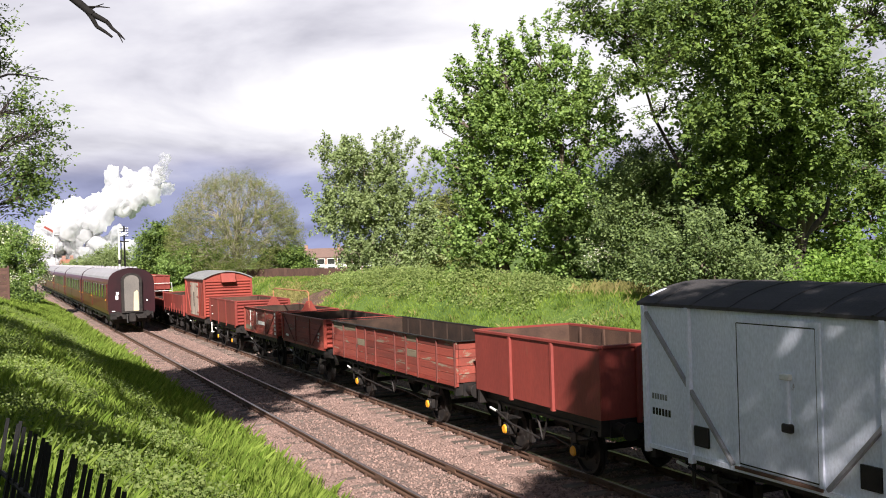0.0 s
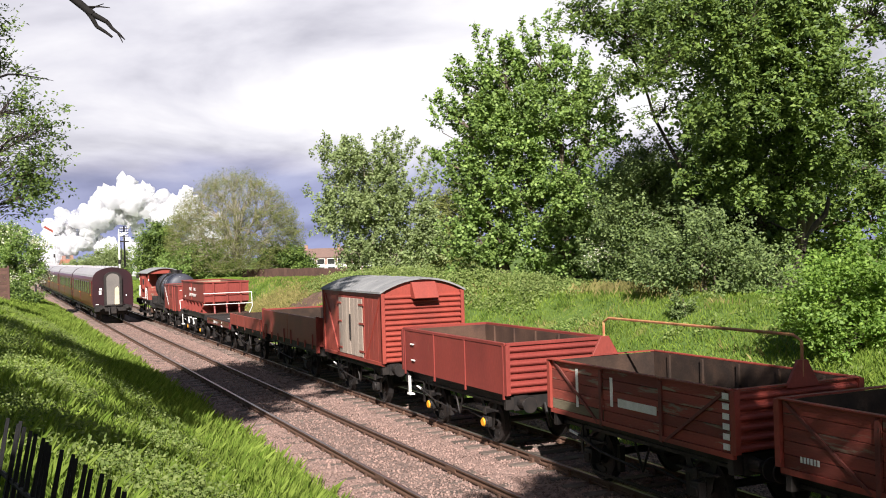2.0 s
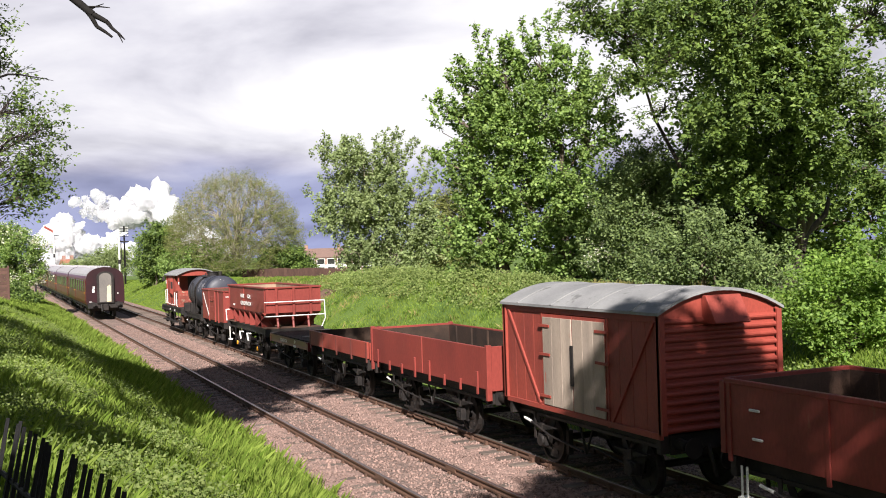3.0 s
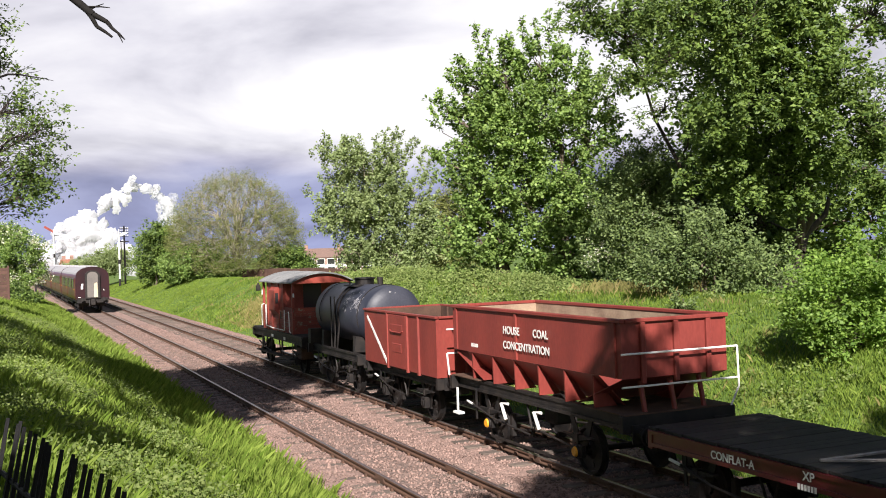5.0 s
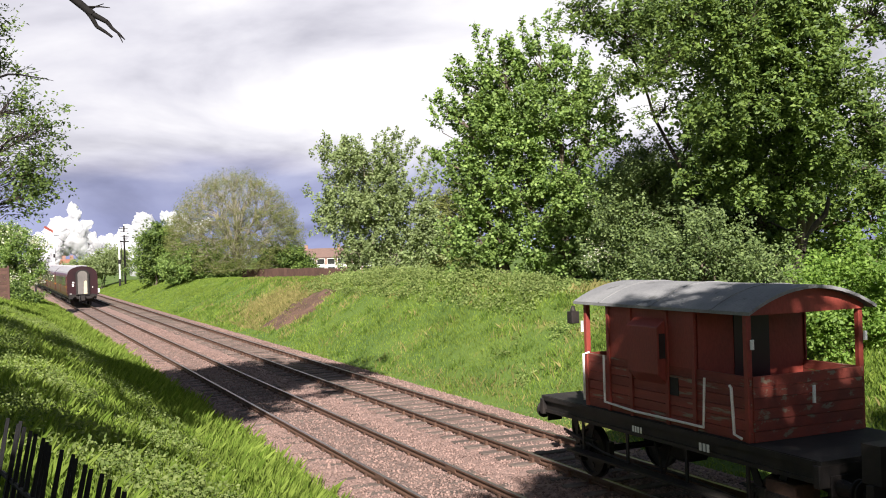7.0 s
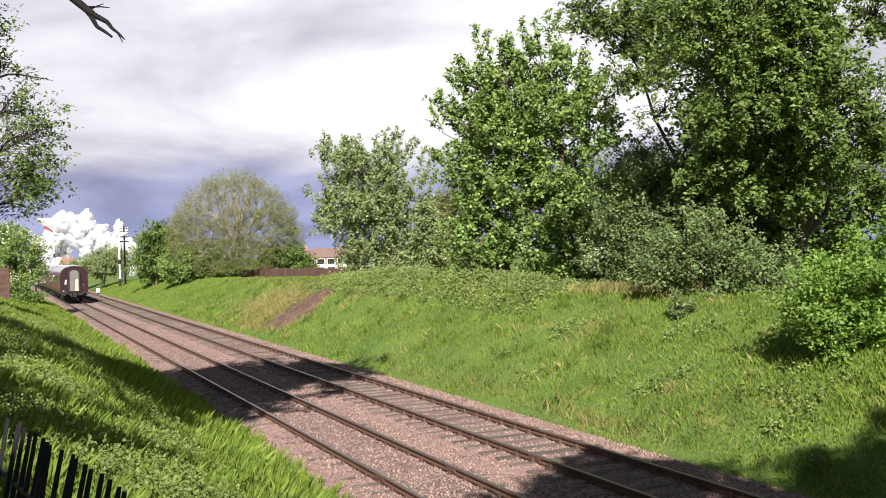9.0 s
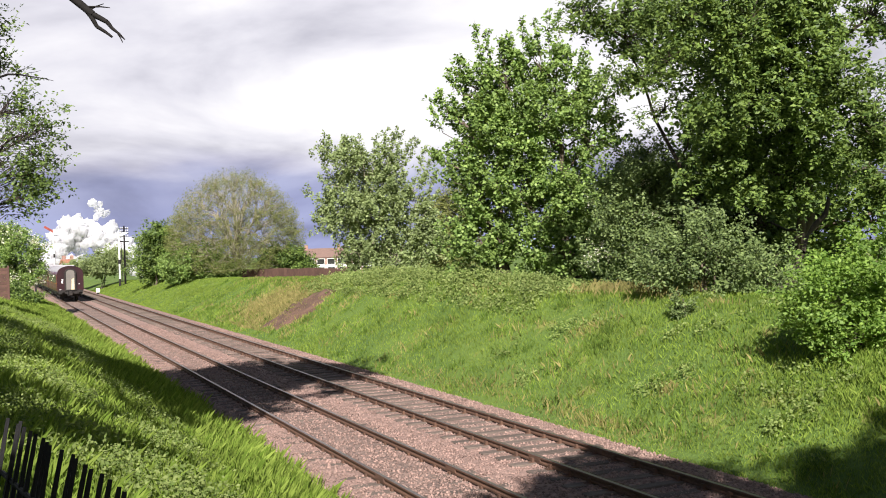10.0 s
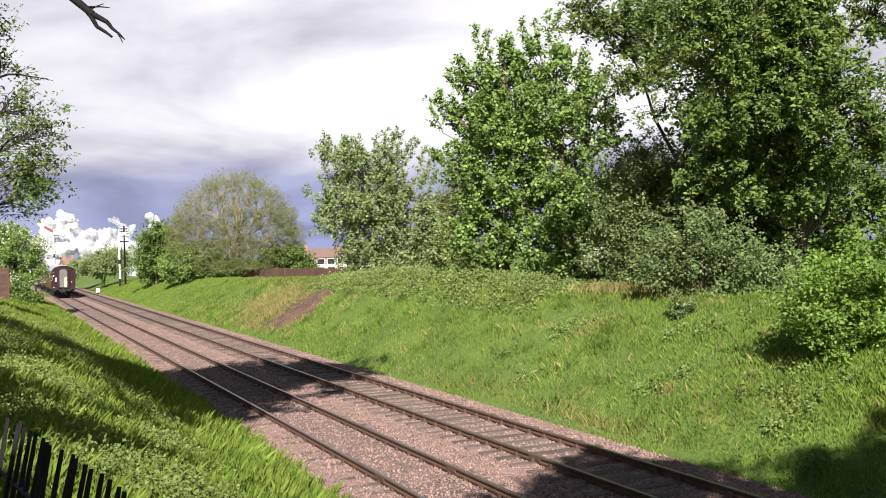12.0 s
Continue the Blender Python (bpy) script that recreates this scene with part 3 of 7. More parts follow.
def plank_sides(w, L, half, z0, rows, ph, mats, cuts, rnd, thick=0.06):
    """Each side in planks, cut at the door posts."""
    for s in (-1, 1):
        for a, b in zip(cuts, cuts[1:]):
            for r in range(rows):
                mat = rnd.choice(mats)
                me = done(boxes((-thick / 2, thick / 2, a + 0.006, b - 0.006, 0.004, ph - 0.004)), "plank", 0.006)
                me.materials.append(mat)
                part("plank", me, mat, w, at=pose(s * (half - thick / 2) + rnd.uniform(-0.004, 0.004), 0, z0 + r * ph, 0, 0, 0))


def floor_boards(w, L, half, z, mat=None):
    part("floor", boxes((-half + 0.07, half - 0.07, -L / 2 + 0.03, L / 2 - 0.03, z, z + 0.05)), mat or INSIDE, w, "dark floor")


def iron_straps(w, half, ys, z0, z1, mat, wide=0.07, lean=0.0):
    for s in (-1, 1):
        for y in ys:
            part("stanchion", boxes((s * (half + 0.018) - 0.018, s * (half + 0.018) + 0.018, y - wide / 2, y + wide / 2, z0, z1)), mat, w, bevel=0.006)


def capping(w, L, half, z, mat, thick=0.07):
    for s in (-1, 1):
        part("capping", boxes((s * half - thick, s * half + 0.015, -L / 2, L / 2, z, z + 0.02)), mat, w)
        part("end_capping", boxes((-half, half, s * L / 2 - 0.07, s * L / 2 + 0.03, z, z + 0.02)), mat, w)


def plank_ends(w, L, half, z0, rows, ph, mat):
    for s in (-1, 1):
        me = done(boxes((-half + 0.07, half - 0.07, -0.03, 0.03, 0.004, ph - 0.004)), "plank", 0.006)
        me.materials.append(mat)
        for r in range(rows):
            part("plank", me, mat, w, at=pose(0, s * (L / 2 - 0.035), z0 + r * ph))
        for x in (-0.45, 0.45):
            part("end_stanchion", boxes((x - 0.06, x + 0.06, s * (L / 2 + 0.035) - 0.035, s * (L / 2 + 0.035) + 0.035, z0 - 0.1, z0 + rows * ph - 0.05)), mat, w, bevel=0.01)


def lining(w, L, half, z0, z1, mat):
    """Inner faces of an open wagon."""
    for s in (-1, 1):
        part("side_lining", boxes((s * (half - 0.075) - 0.008, s * (half - 0.075) + 0.008, -L / 2 + 0.08, L / 2 - 0.08, z0, z1)), mat, w)
        if z1 > 2.0:
            for k in range(int(L)):
                y = -L / 2 + (k + 0.6) * (L - 0.2) / int(L)
                part("inner_post", boxes((s * (half - 0.105) - 0.022, s * (half - 0.105) + 0.022, y - 0.03, y + 0.03, z0, z1 - 0.02)), mat, w)
        part("end_lining", boxes((-half + 0.09, half - 0.09, s * (L / 2 - 0.085) - 0.008, s * (L / 2 - 0.085) + 0.008, z0, z1)), mat, w)


def steel_open(name, rear, front, z1, half, label, ribs, door, caps, seed):
    """All-steel mineral wagon: welded sheet sides with pressed ribs."""
    L = rear - front
    w = wagon(name, rear, front, label)
    underframe(w, L - 0.05, 2.75, roller=caps, caps=caps, lever="white")
    for s in (-1, 1):
        part("side", boxes((s * half - 0.012, s * half + 0.012, -L / 2, L / 2, 1.20, z1)), RED_STEEL, w, bevel=0.004)
        part("end", boxes((-half + 0.013, half - 0.013, s * (L / 2 - 0.012) - 0.012, s * (L / 2 - 0.012) + 0.012, 1.20, z1)), RED_STEEL, w, bevel=0.004)
        part("top_lip", boxes((s * half - 0.05, s * half + 0.04, -L / 2 - 0.03, L / 2 + 0.03, z1, z1 + 0.06)), RED_STEEL, w, bevel=0.01)
        part("end_lip", boxes((-half + 0.05, half - 0.05, s * L / 2 - 0.05, s * L / 2 + 0.04, z1, z1 + 0.06)), RED_STEEL, w, bevel=0.01)
        for y in ribs:
            bm = bmesh.new()
            prism(bm, [(s * (half + a), b + y) for a, b in ((0.0, -0.07), (0.055, -0.035), (0.055, 0.035), (0.0, 0.07))], 0, 1)
            for v in bm.verts:
                v.co = (v.co.x, v.co.z, 1.16 + v.co.y * (z1 - 1.16))
            part("rib", bm, RED_STEEL, w)
        for x in (-0.42, 0.42):
            part("end_rib", boxes((x - 0.05, x + 0.05, s * L / 2, s * (L / 2 + 0.06), 1.1, z1)) if s > 0 else boxes((x - 0.05, x + 0.05, -L / 2 - 0.06, -L / 2, 1.1, z1)), RED_STEEL, w, bevel=0.012)
    if door:
        for s in (-1, 1):
            x = s * (half + 0.02)
            d = part("side_door", boxes((x - 0.02, x + 0.02, -0.62, 0.62, 1.22, z1 - 0.02)), RED_STEEL, w, bevel=0.008)
            part("upper_flap", boxes((x - 0.03, x + 0.03, -0.42, 0.42, 2.12, 2.36)), RED_STEEL, d, bevel=0.01)
            part("hinge", piped(((x + s * 0.03, -0.45, 2.20), (x + s * 0.05, -0.35, 2.16), (x + s * 0.05, 0.35, 2.16), (x + s * 0.03, 0.45, 2.20)), r=0.02), RED_STEEL, d)
            part("door_panel", boxes((x - 0.03, x + 0.03, -0.32, 0.32, 1.62, 1.86)), RED_STEEL, d, bevel=0.01)
    lining(w, L, half + 0.035, 1.26, z1 + 0.02, RUST_IN)
    floor_boards(w, L, half, 1.20, RUST_IN)
    return w, L


def build_grey_van():
    rear, front, half = 13.66, 7.62, 1.20
    L = rear - front
    w = wagon("covered_van", rear, front, "pale grey plywood covered van with dark felt roof")
    underframe(w, L - 0.1, 3.05, top=1.13)
    for s in (-1, 1):
        part("side", boxes((s * half - 0.03, s * half + 0.03, -L / 2, L / 2, 1.04, 3.32)), GREY_VAN, w)
        x = s * (half + 0.045)
        for y0, y1 in ((-0.78, 0.78),):
            d = part("sliding_door", boxes((x - 0.012, x + 0.012, y0, y1, 1.10, 3.14)), GREY_VAN, w, bevel=0.006)
            part("door_rim", boxes((x - 0.02, x + 0.028, y0 - 0.05, y1 + 0.05, 3.14, 3.21), (x - 0.02, x + 0.028, y0 - 0.05, y0 + 0.02, 1.0, 3.14), (x - 0.02, x + 0.028, y1 - 0.02, y1 + 0.05, 1.0, 3.14)), GREY_VAN, d)
            part("door_gap", boxes((x + s * 0.0135 - 0.002, x + s * 0.0135 + 0.002, y0 + 0.02, y0 + 0.034, 1.12, 3.13), (x + s * 0.0135 - 0.002, x + s * 0.0135 + 0.002, y1 - 0.034, y1 - 0.02, 1.12, 3.13), (x + s * 0.0135 - 0.002, x + s * 0.0135 + 0.002, y0 + 0.035, y1 - 0.035, 3.12, 3.135), (x + s * 0.0135 - 0.002, x + s * 0.0135 + 0.002, y0 + 0.035, y1 - 0.035, 1.12, 1.14)), BLACK, d, "dark gap round the door")
            part("door_runner", boxes((x, x + s * 0.05, y0 - 0.05, y1 + 0.05, 1.045, 1.085)), RUST_IN, d, "rusty bottom runner")
            part("door_latch", boxes((x, x + s * 0.06, -0.28, -0.20, 1.78, 2.45)), GREY_VAN, d, "latch bar", bevel=0.01)
            part("latch_handle", boxes((x, x + s * 0.09, -0.34, -0.16, 1.72, 1.84)), BLACK, d, bevel=0.02)
            part("latch_top", boxes((x, x + s * 0.09, -0.32, -0.16, 2.42, 2.50)), WHITE, d, bevel=0.01)
        for y in (-L / 2 + 0.05, -1.85, 1.85, L / 2 - 0.05):
            part("stanchion", boxes((x - 0.05, x + 0.05, y - 0.045, y + 0.045, 0.93, 3.30)), GREY_VAN, w, bevel=0.008)
        for q in (-1, 1):
            brace = done(boxes((-0.042, 0.042, -0.028, 0.028, 0.0, 2.92)), "brace", 0.006)
            part("brace", brace, COACH_ROOF, w, "grey diagonal brace", at=pose(x, q * 0.90, 1.08, -q * 44, 0, 0))
            bm = boxes((x - 0.022, x + 0.032, q * 1.60 - 0.16, q * 1.60 + 0.16, 1.22, 1.52))
            part("label_clip", bm, BLACK, w, "black number board")
        part("bottom_rail", boxes((x - 0.015, x + 0.015, -L / 2 + 0.01, L / 2 - 0.01, 1.0, 1.07)), GREY_VAN, w)
    for s in (-1, 1):
        bm = bmesh.new()
        arc = [(half * math.cos(t) * 0.985, 3.32 + 0.30 * math.sin(t)) for t in (math.pi * i / 12 for i in range(13))]
        prism(bm, [(-half + 0.03, 1.04), (half - 0.03, 1.04)] + [(min(max(a, -half + 0.03), half - 0.03), b) for a, b in arc], s * L / 2 - 0.03, s * L / 2 + 0.03)
        part("end", bm, GREY_VAN, w)
        for x in (-0.4, 0.4):
            part("end_stanchion", boxes((x - 0.06, x + 0.06, s * (L / 2 + 0.07) - 0.05, s * (L / 2 + 0.07) + 0.05, 1.0, 3.2)), GREY_VAN, w, bevel=0.01)
    van_roof(w, L, half, 3.32, 0.32, ROOF_DARK, 7)
    number_plate(w, -half - 0.034, L / 2 - 0.18, 1.55, 6, 1, 0.11, BLACK)
    number_plate(w, -half - 0.034, L / 2 - 0.18, 1.80, 6, 1, 0.09, ROOF_GREY)


def van_roof(w, L, half, z, rise, mat, seams):
    over = 0.09
    n = 14
    top, low = [], []
    for i in range(n + 1):
        u = -1 + 2 * i / n
        top.append((u * (half + over), z + rise * (1 - u * u) + 0.02))
        low.append((u * (half + over), z + rise * (1 - u * u) - 0.03))
    bm = bmesh.new()
    prism(bm, top + low[::-1], -L / 2 - 0.1, L / 2 + 0.1)
    roof = part("roof", bm, mat, w, "curved grey roof")
    for i in range(seams):
        y = -L / 2 + L * (i + 0.5) / seams
        bm = bmesh.new()
        prism(bm, [(a, b + 0.014) for a, b in top] + [(a, b - 0.01) for a, b in top[::-1]], y - 0.025, y + 0.025)
        part("roof_seam", bm, mat, roof)
    return roof


def build_red_van():
    rear, front, half = 56.82, 51.57, 1.20
    L, z0, z1 = rear - front, 1.22, 3.16
    w = wagon("covered_van", rear, front, "orange-red ventilated van with patched grey doors and corrugated ends")
    underframe(w, L - 0.1, 3.05, roller=True)
    rnd = random.Random(8)
    for s in (-1, 1):
        n, wid = 8, (L / 2 - 1.1) / 4
        for e in (-1, 1):
            for i in range(4):
                a = 1.1 + i * wid
                lo, hi = sorted((e * a, e * (a + wid)))
                me = done(boxes((-0.02, 0.02, lo + 0.004, hi - 0.004, z0, z1)), "panel", 0.004)
                me.materials.append(RED)
                part("panel", me, RED, w, at=pose(s * (half - 0.02), 0, 0))
            x = s * (half + 0.02)
            d = part("door", boxes((s * half - 0.02, s * half + 0.02, min(0.012 * e, 1.08 * e), max(0.012 * e, 1.08 * e), z0, z1 - 0.16)), RED, w)
            for k in range(3):
                lo, hi = sorted((e * (0.02 + k * 0.35), e * (0.02 + (k + 1) * 0.35)))
                me = done(boxes((-0.012, 0.012, lo + 0.004, hi - 0.004, z0 + 0.04, z1 - 0.22)), "door_board", 0.004)
                me.materials.append(PALE_WOOD)
                part("door_board", me, PALE_WOOD, d, at=pose(s * (half + 0.03), 0, 0))
            for zz in (1.4, 2.2, 2.75):
                part("hinge", boxes((s * (half + 0.05) - 0.012, s * (half + 0.05) + 0.012, min(e * 0.80, e * 1.2), max(e * 0.80, e * 1.2), zz, zz + 0.05)), RED, d)
            br = done(boxes((-0.015, 0.025, -0.03, 0.03, 0, 2.2)), "brace", 0.005)
            part("brace", br, RED, w, at=pose(x, e * 1.25, z0 + 0.03, -e * 35, 0, 0))
            part("corner_post", boxes((s * half - 0.05, s * half + 0.035, e * L / 2 - 0.05, e * L / 2 + 0.05, z0, z1)), RED, w, bevel=0.01)
            part("door_post", boxes((s * half - 0.02, s * half + 0.03, e * 1.13 - 0.03, e * 1.13 + 0.03, z0 - 0.1, z1)), RED, w, bevel=0.008)
        part("latch_bar", boxes((s * (half + 0.055) - 0.015, s * (half + 0.055) + 0.015, -0.05, 0.03, z0 + 0.5, z1 - 0.7)), BLACK, w)
        part("top_rail", boxes((s * half - 0.03, s * half + 0.03, -L / 2, L / 2, z1 - 0.14, z1)), RED, w, bevel=0.006)
        part("bottom_rail", boxes((s * half - 0.03, s * half + 0.035, -L / 2, L / 2, z0 - 0.08, z0 + 0.02)), RED, w, bevel=0.006)
        corrugated_end(w, s, L, half, z0, z1 - 0.05, 13, RED)
        bm = bmesh.new()
        prism(bm, [(u * (half - 0.02), z1 - 0.05 + (0.36 * (1 - u * u) + 0.04)) for u in (1, 0.75, 0.5, 0.25, 0, -0.25, -0.5, -0.75, -1)] + [(-half + 0.02, z1 - 0.05), (half - 0.02, z1 - 0.05)], s * (L / 2 - 0.02) - 0.02, s * (L / 2 - 0.02) + 0.02)
        part("gable", bm, RED, w)
        bm = bmesh.new()
        y = s * (L / 2 + 0.02)
        prism(bm, ((y, 3.42), (y + s * 0.10, 3.42), (y + s * 0.34, 2.98), (y + s * 0.30, 2.96), (y, 2.98)), -0.36, 0.36, "x")
        part("vent_hood", bm, RED, w, "sloping ventilator hood", bevel=0.008)
    van_roof(w, L, half, z1, 0.36, ROOF_GREY, 4)


def build_opens():
    rnd = random.Random(3)
    # steel mineral without door
    w, L = steel_open("steel_mineral_wagon", 20.05, 15.05, 2.46, 1.2, "rust-red all-steel mineral wagon with vertical ribs", (0.85, -0.85), False, True, 1)
    # long wooden tube wagon
    rear, front, half = 30.35, 21.1, 1.2
    L = rear - front
    w = wagon("tube_wagon", rear, front, "long worn red plank wagon with bare patches")
    underframe(w, L - 0.1, 5.33, roller=True, caps=True, tiebar=False)
    cuts = [-L / 2, -L / 2 + 2.3, -1.55, 1.55, L / 2 - 2.3, L / 2]
    plank_sides(w, L, half, 1.2, 5, 0.192, [PLANK_RED] * 5 + [PLANK_BARE], cuts, rnd)
    plank_ends(w, L, half, 1.2, 5, 0.192, PLANK_RED)
    iron_straps(w, half, [c for c in cuts[1:-1]] + [-L / 2 + 0.06, L / 2 - 0.06, 0.75, -0.75, -L / 2 + 1.1, L / 2 - 1.1], 1.1, 2.12, STRAP, 0.06)
    capping(w, L, half, 2.16, BLACK)
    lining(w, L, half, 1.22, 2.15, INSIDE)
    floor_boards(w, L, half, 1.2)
    part("bottom_rail", boxes((-half - 0.02, -half + 0.05, -L / 2, L / 2, 1.12, 1.2)), RED, w)
    # medium wagon with ribbed ends
    for rear, front, label, hoop in ((36.3, 31.25, "weathered red open wagon with pale lettering and ribbed ends", False), (42.45, 37.25, "red open wagon with sheet rail and patched planks", True)):
        L = rear - front
        w = wagon("open_wagon", rear, front, label)
        underframe(w, L - 0.1, 3.05, tiebar=True)
        cuts = [-L / 2 + 0.03, -0.82, 0.82, L / 2 - 0.03]
        plank_sides(w, L, half, 1.22, 5, 0.184, [PLANK_RED] * 7 + [PLANK_BARE], cuts, rnd)
        iron_straps(w, half, (-0.87, 0.87), 1.12, 2.1, STRAP, 0.08)
        for s in (-1, 1):
            corrugated_end(w, s, L, half, 1.22, 2.12, 6, RED)
            part("bottom_rail", boxes((s * half - 0.03, s * half + 0.03, -L / 2, L / 2, 1.14, 1.22)), RED, w)
            for q in (-1, 1):
                br = done(boxes((-0.012, 0.018, -0.025, 0.025, 0, 1.75)), "brace", 0.004)
                part("brace", br, STRAP, w, at=pose(s * (half + 0.02), q * 0.98, 1.16, -q * 57, 0, 0))
        capping(w, L, half, 2.14, RED)
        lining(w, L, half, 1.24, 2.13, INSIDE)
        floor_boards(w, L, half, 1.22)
        if hoop:
            bar = piped(((0.05, -L / 2 - 0.06, 2.25), (0.05, -L / 2 - 0.06, 2.78), (0.05, -L / 2 + 0.12, 2.86), (0.05, L / 2 - 0.12, 2.86), (0.05, L / 2 + 0.06, 2.78), (0.05, L / 2 + 0.06, 2.25)), r=0.026)
            part("sheet_rail", bar, material("worn_yellow_rail", (0.42, 0.24, 0.10), (0.34, 0.11, 0.06), 6.0, 0.6, grain=40, bump=0.2), w, "rusty yellow sheet rail", smooth=False)
            for s in (-1, 1):
                bm = bmesh.new()
                prism(bm, ((-0.27, 2.10), (0.37, 2.10), (0.14, 2.50), (-0.04, 2.50)), s * (L / 2 + 0.05) - 0.03, s * (L / 2 + 0.05) + 0.03)
                part("rail_bracket", bm, RED, w, "triangular red bracket", bevel=0.006)
            number = boxes(*[(-0.004, 0.004, -L / 2 + 0.16, -L / 2 + 0.30, 1.27 + 0.147 * i, 1.36 + 0.147 * i) for i in range(6)])
            st = part("white_stripe", number, WHITE, w, "white painted marks")
            st.matrix_basis = pose(-half - 0.055, -0.12, 0, 0, 0, 0)
            for y0, y1, za, zb in ((-0.75, 0.35, 1.52, 1.66), (0.5, 0.58, 1.5, 2.0), (1.62, 1.70, 1.35, 2.05)):
                part("white_patch", boxes((-half - 0.012, -half - 0.005, y0, y1, za, zb)), WHITE, w, "worn white paint")
        else:
            number_plate(w, -half - 0.008, L / 2 - 0.35, 1.34, 6, 1, 0.08)
            number_plate(w, -half - 0.008, -L / 2 + 0.75, 1.62, 4, 3, 0.07)
    # high-sided wagon with ribbed ends
    rear, front = 50.0, 44.3
    L = rear - front
    w = wagon("open_wagon", rear, front, "brownish-red steel-sided open wagon with ribbed ends")
    underframe(w, L - 0.1, 3.05, roller=True, caps=True)
    for s in (-1, 1):
        for a, b in ((-L / 2, -0.85), (-0.84, 0.84), (0.85, L / 2)):
            me = done(boxes((s * half - 0.025, s * half + 0.025, a, b, 1.22, 2.28)), "side_panel", 0.006)
            part("side_panel", me, RED_STEEL, w)
        part("top_rail", boxes((s * half - 0.04, s * half + 0.045, -L / 2, L / 2, 2.24, 2.31)), RED_STEEL, w, bevel=0.008)
        corrugated_end(w, s, L, half, 1.22, 2.24, 7, RED_STEEL)
        part("end_rail", boxes((-half, half, s * L / 2 - 0.04, s * L / 2 + 0.06, 2.24, 2.31)), RED_STEEL, w, bevel=0.008)
        for y, z in ((L / 2 - 0.75, 1.9), (L / 2 - 0.8, 1.5)):
            part("door_catch", boxes((s * (half + 0.05) - 0.02, s * (half + 0.05) + 0.02, y, y + 0.2, z, z + 0.035)), WHITE, w, "white painted catch", bevel=0.008)
    iron_straps(w, half + 0.01, (-0.87, 0.87, -L / 2 + 0.1, L / 2 - 0.1), 1.12, 2.26, RED_STEEL, 0.07)
    part("lamp_step", boxes((-half - 0.08, -half + 0.05, L / 2 - 0.50, L / 2 - 0.30, 0.62, 0.66), (-half - 0.05, -half - 0.03, L / 2 - 0.47, L / 2 - 0.44, 0.66, 1.1), (-half - 0.05, -half - 0.03, L / 2 - 0.36, L / 2 - 0.33, 0.66, 1.1)), WHITE, w, "white step")
    lining(w, L, half, 1.24, 2.26, RUST_IN)
    floor_boards(w, L, half, 1.22)
    # dropside
    rear, front = 64.95, 57.74
    L = rear - front
    w = wagon("dropside_wagon", rear, front, "red-brown dropside wagon with ribbed steel doors")
    underframe(w, L - 0.1, 3.66, tiebar=True)
    for s in (-1, 1):
        for a, b in ((-L / 2 + 0.02, -0.02), (0.02, L / 2 - 0.02)):
            d = part("drop_door", boxes((s * half - 0.03, s * half + 0.03, a, b, 1.24, 2.15)), RED_STEEL, w, bevel=0.01)
            for k in range(4):
                y = a + (b - a) * (k + 0.5) / 4
                part("hinge", boxes((s * (half + 0.045) - 0.02, s * (half + 0.045) + 0.02, y - 0.04, y + 0.04, 1.1, 1.6 if k % 3 == 0 else 1.36)), RED_STEEL, d, bevel=0.006)
        part("end", boxes((-half, half, s * L / 2 - 0.035, s * L / 2 + 0.035, 1.2, 2.17)), RED_STEEL, w, bevel=0.01)
        part("corner_post", boxes((s * half - 0.06, s * half + 0.06, -L / 2 - 0.06, -L / 2 + 0.04, 1.0, 2.2)), RED_STEEL, w, bevel=0.01)
        part("corner_post", boxes((s * half - 0.06, s * half + 0.06, L / 2 - 0.04, L / 2 + 0.06, 1.0, 2.2)), RED_STEEL, w, bevel=0.01)
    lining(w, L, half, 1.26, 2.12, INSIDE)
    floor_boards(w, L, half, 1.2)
    # single plank
    rear, front = 71.15, 65.4
    L = rear - front
    w = wagon("low_wagon", rear, front, "low-sided red one-plank wagon with dark floor")
    underframe(w, L - 0.1, 3.05)
    for s in (-1, 1):
        part("side", boxes((s * half - 0.03, s * half + 0.03, -L / 2, L / 2, 1.24, 1.72)), RED, w, bevel=0.01)
        part("end", boxes((-half + 0.03, half - 0.03, s * L / 2 - 0.06, s * L / 2, 1.2, 1.70)), RED, w, bevel=0.01)
    iron_straps(w, half, (-L / 2 + 0.1, -L / 4, 0, L / 4, L / 2 - 0.1), 1.12, 1.7, STRAP, 0.08)
    part("mooring_ring", piped([(0.5, -1.2 + 0.16 * math.cos(t), 1.75 + 0.16 * math.sin(t)) for t in (math.pi * i / 6 for i in range(13))], r=0.02), WHITE, w, "pale rope ring")
    lining(w, L, half, 1.26, 1.70, INSIDE)
    floor_boards(w, L, half, 1.2)
    # container flat
    rear, front = 76.65, 71.5
    L = rear - front
    w = wagon("flat_wagon", rear, front, "dark-decked container flat wagon with red-brown solebars")
    underframe(w, L, 3.05, sole=MAROON, half=1.16, top=1.26)
    n = 24
    for i in range(n):
        y = -L / 2 + (i + 0.5) * L / n
        me = done(boxes((-1.16, 1.16, -L / n / 2 + 0.006, L / n / 2 - 0.006, 1.26, 1.31)), "deck_board", 0.005)
        me.materials.append(DECK)
        part("deck_board", me, DECK, w, at=pose(rnd.uniform(-0.02, 0.02), y, rnd.uniform(-0.004, 0.004)))
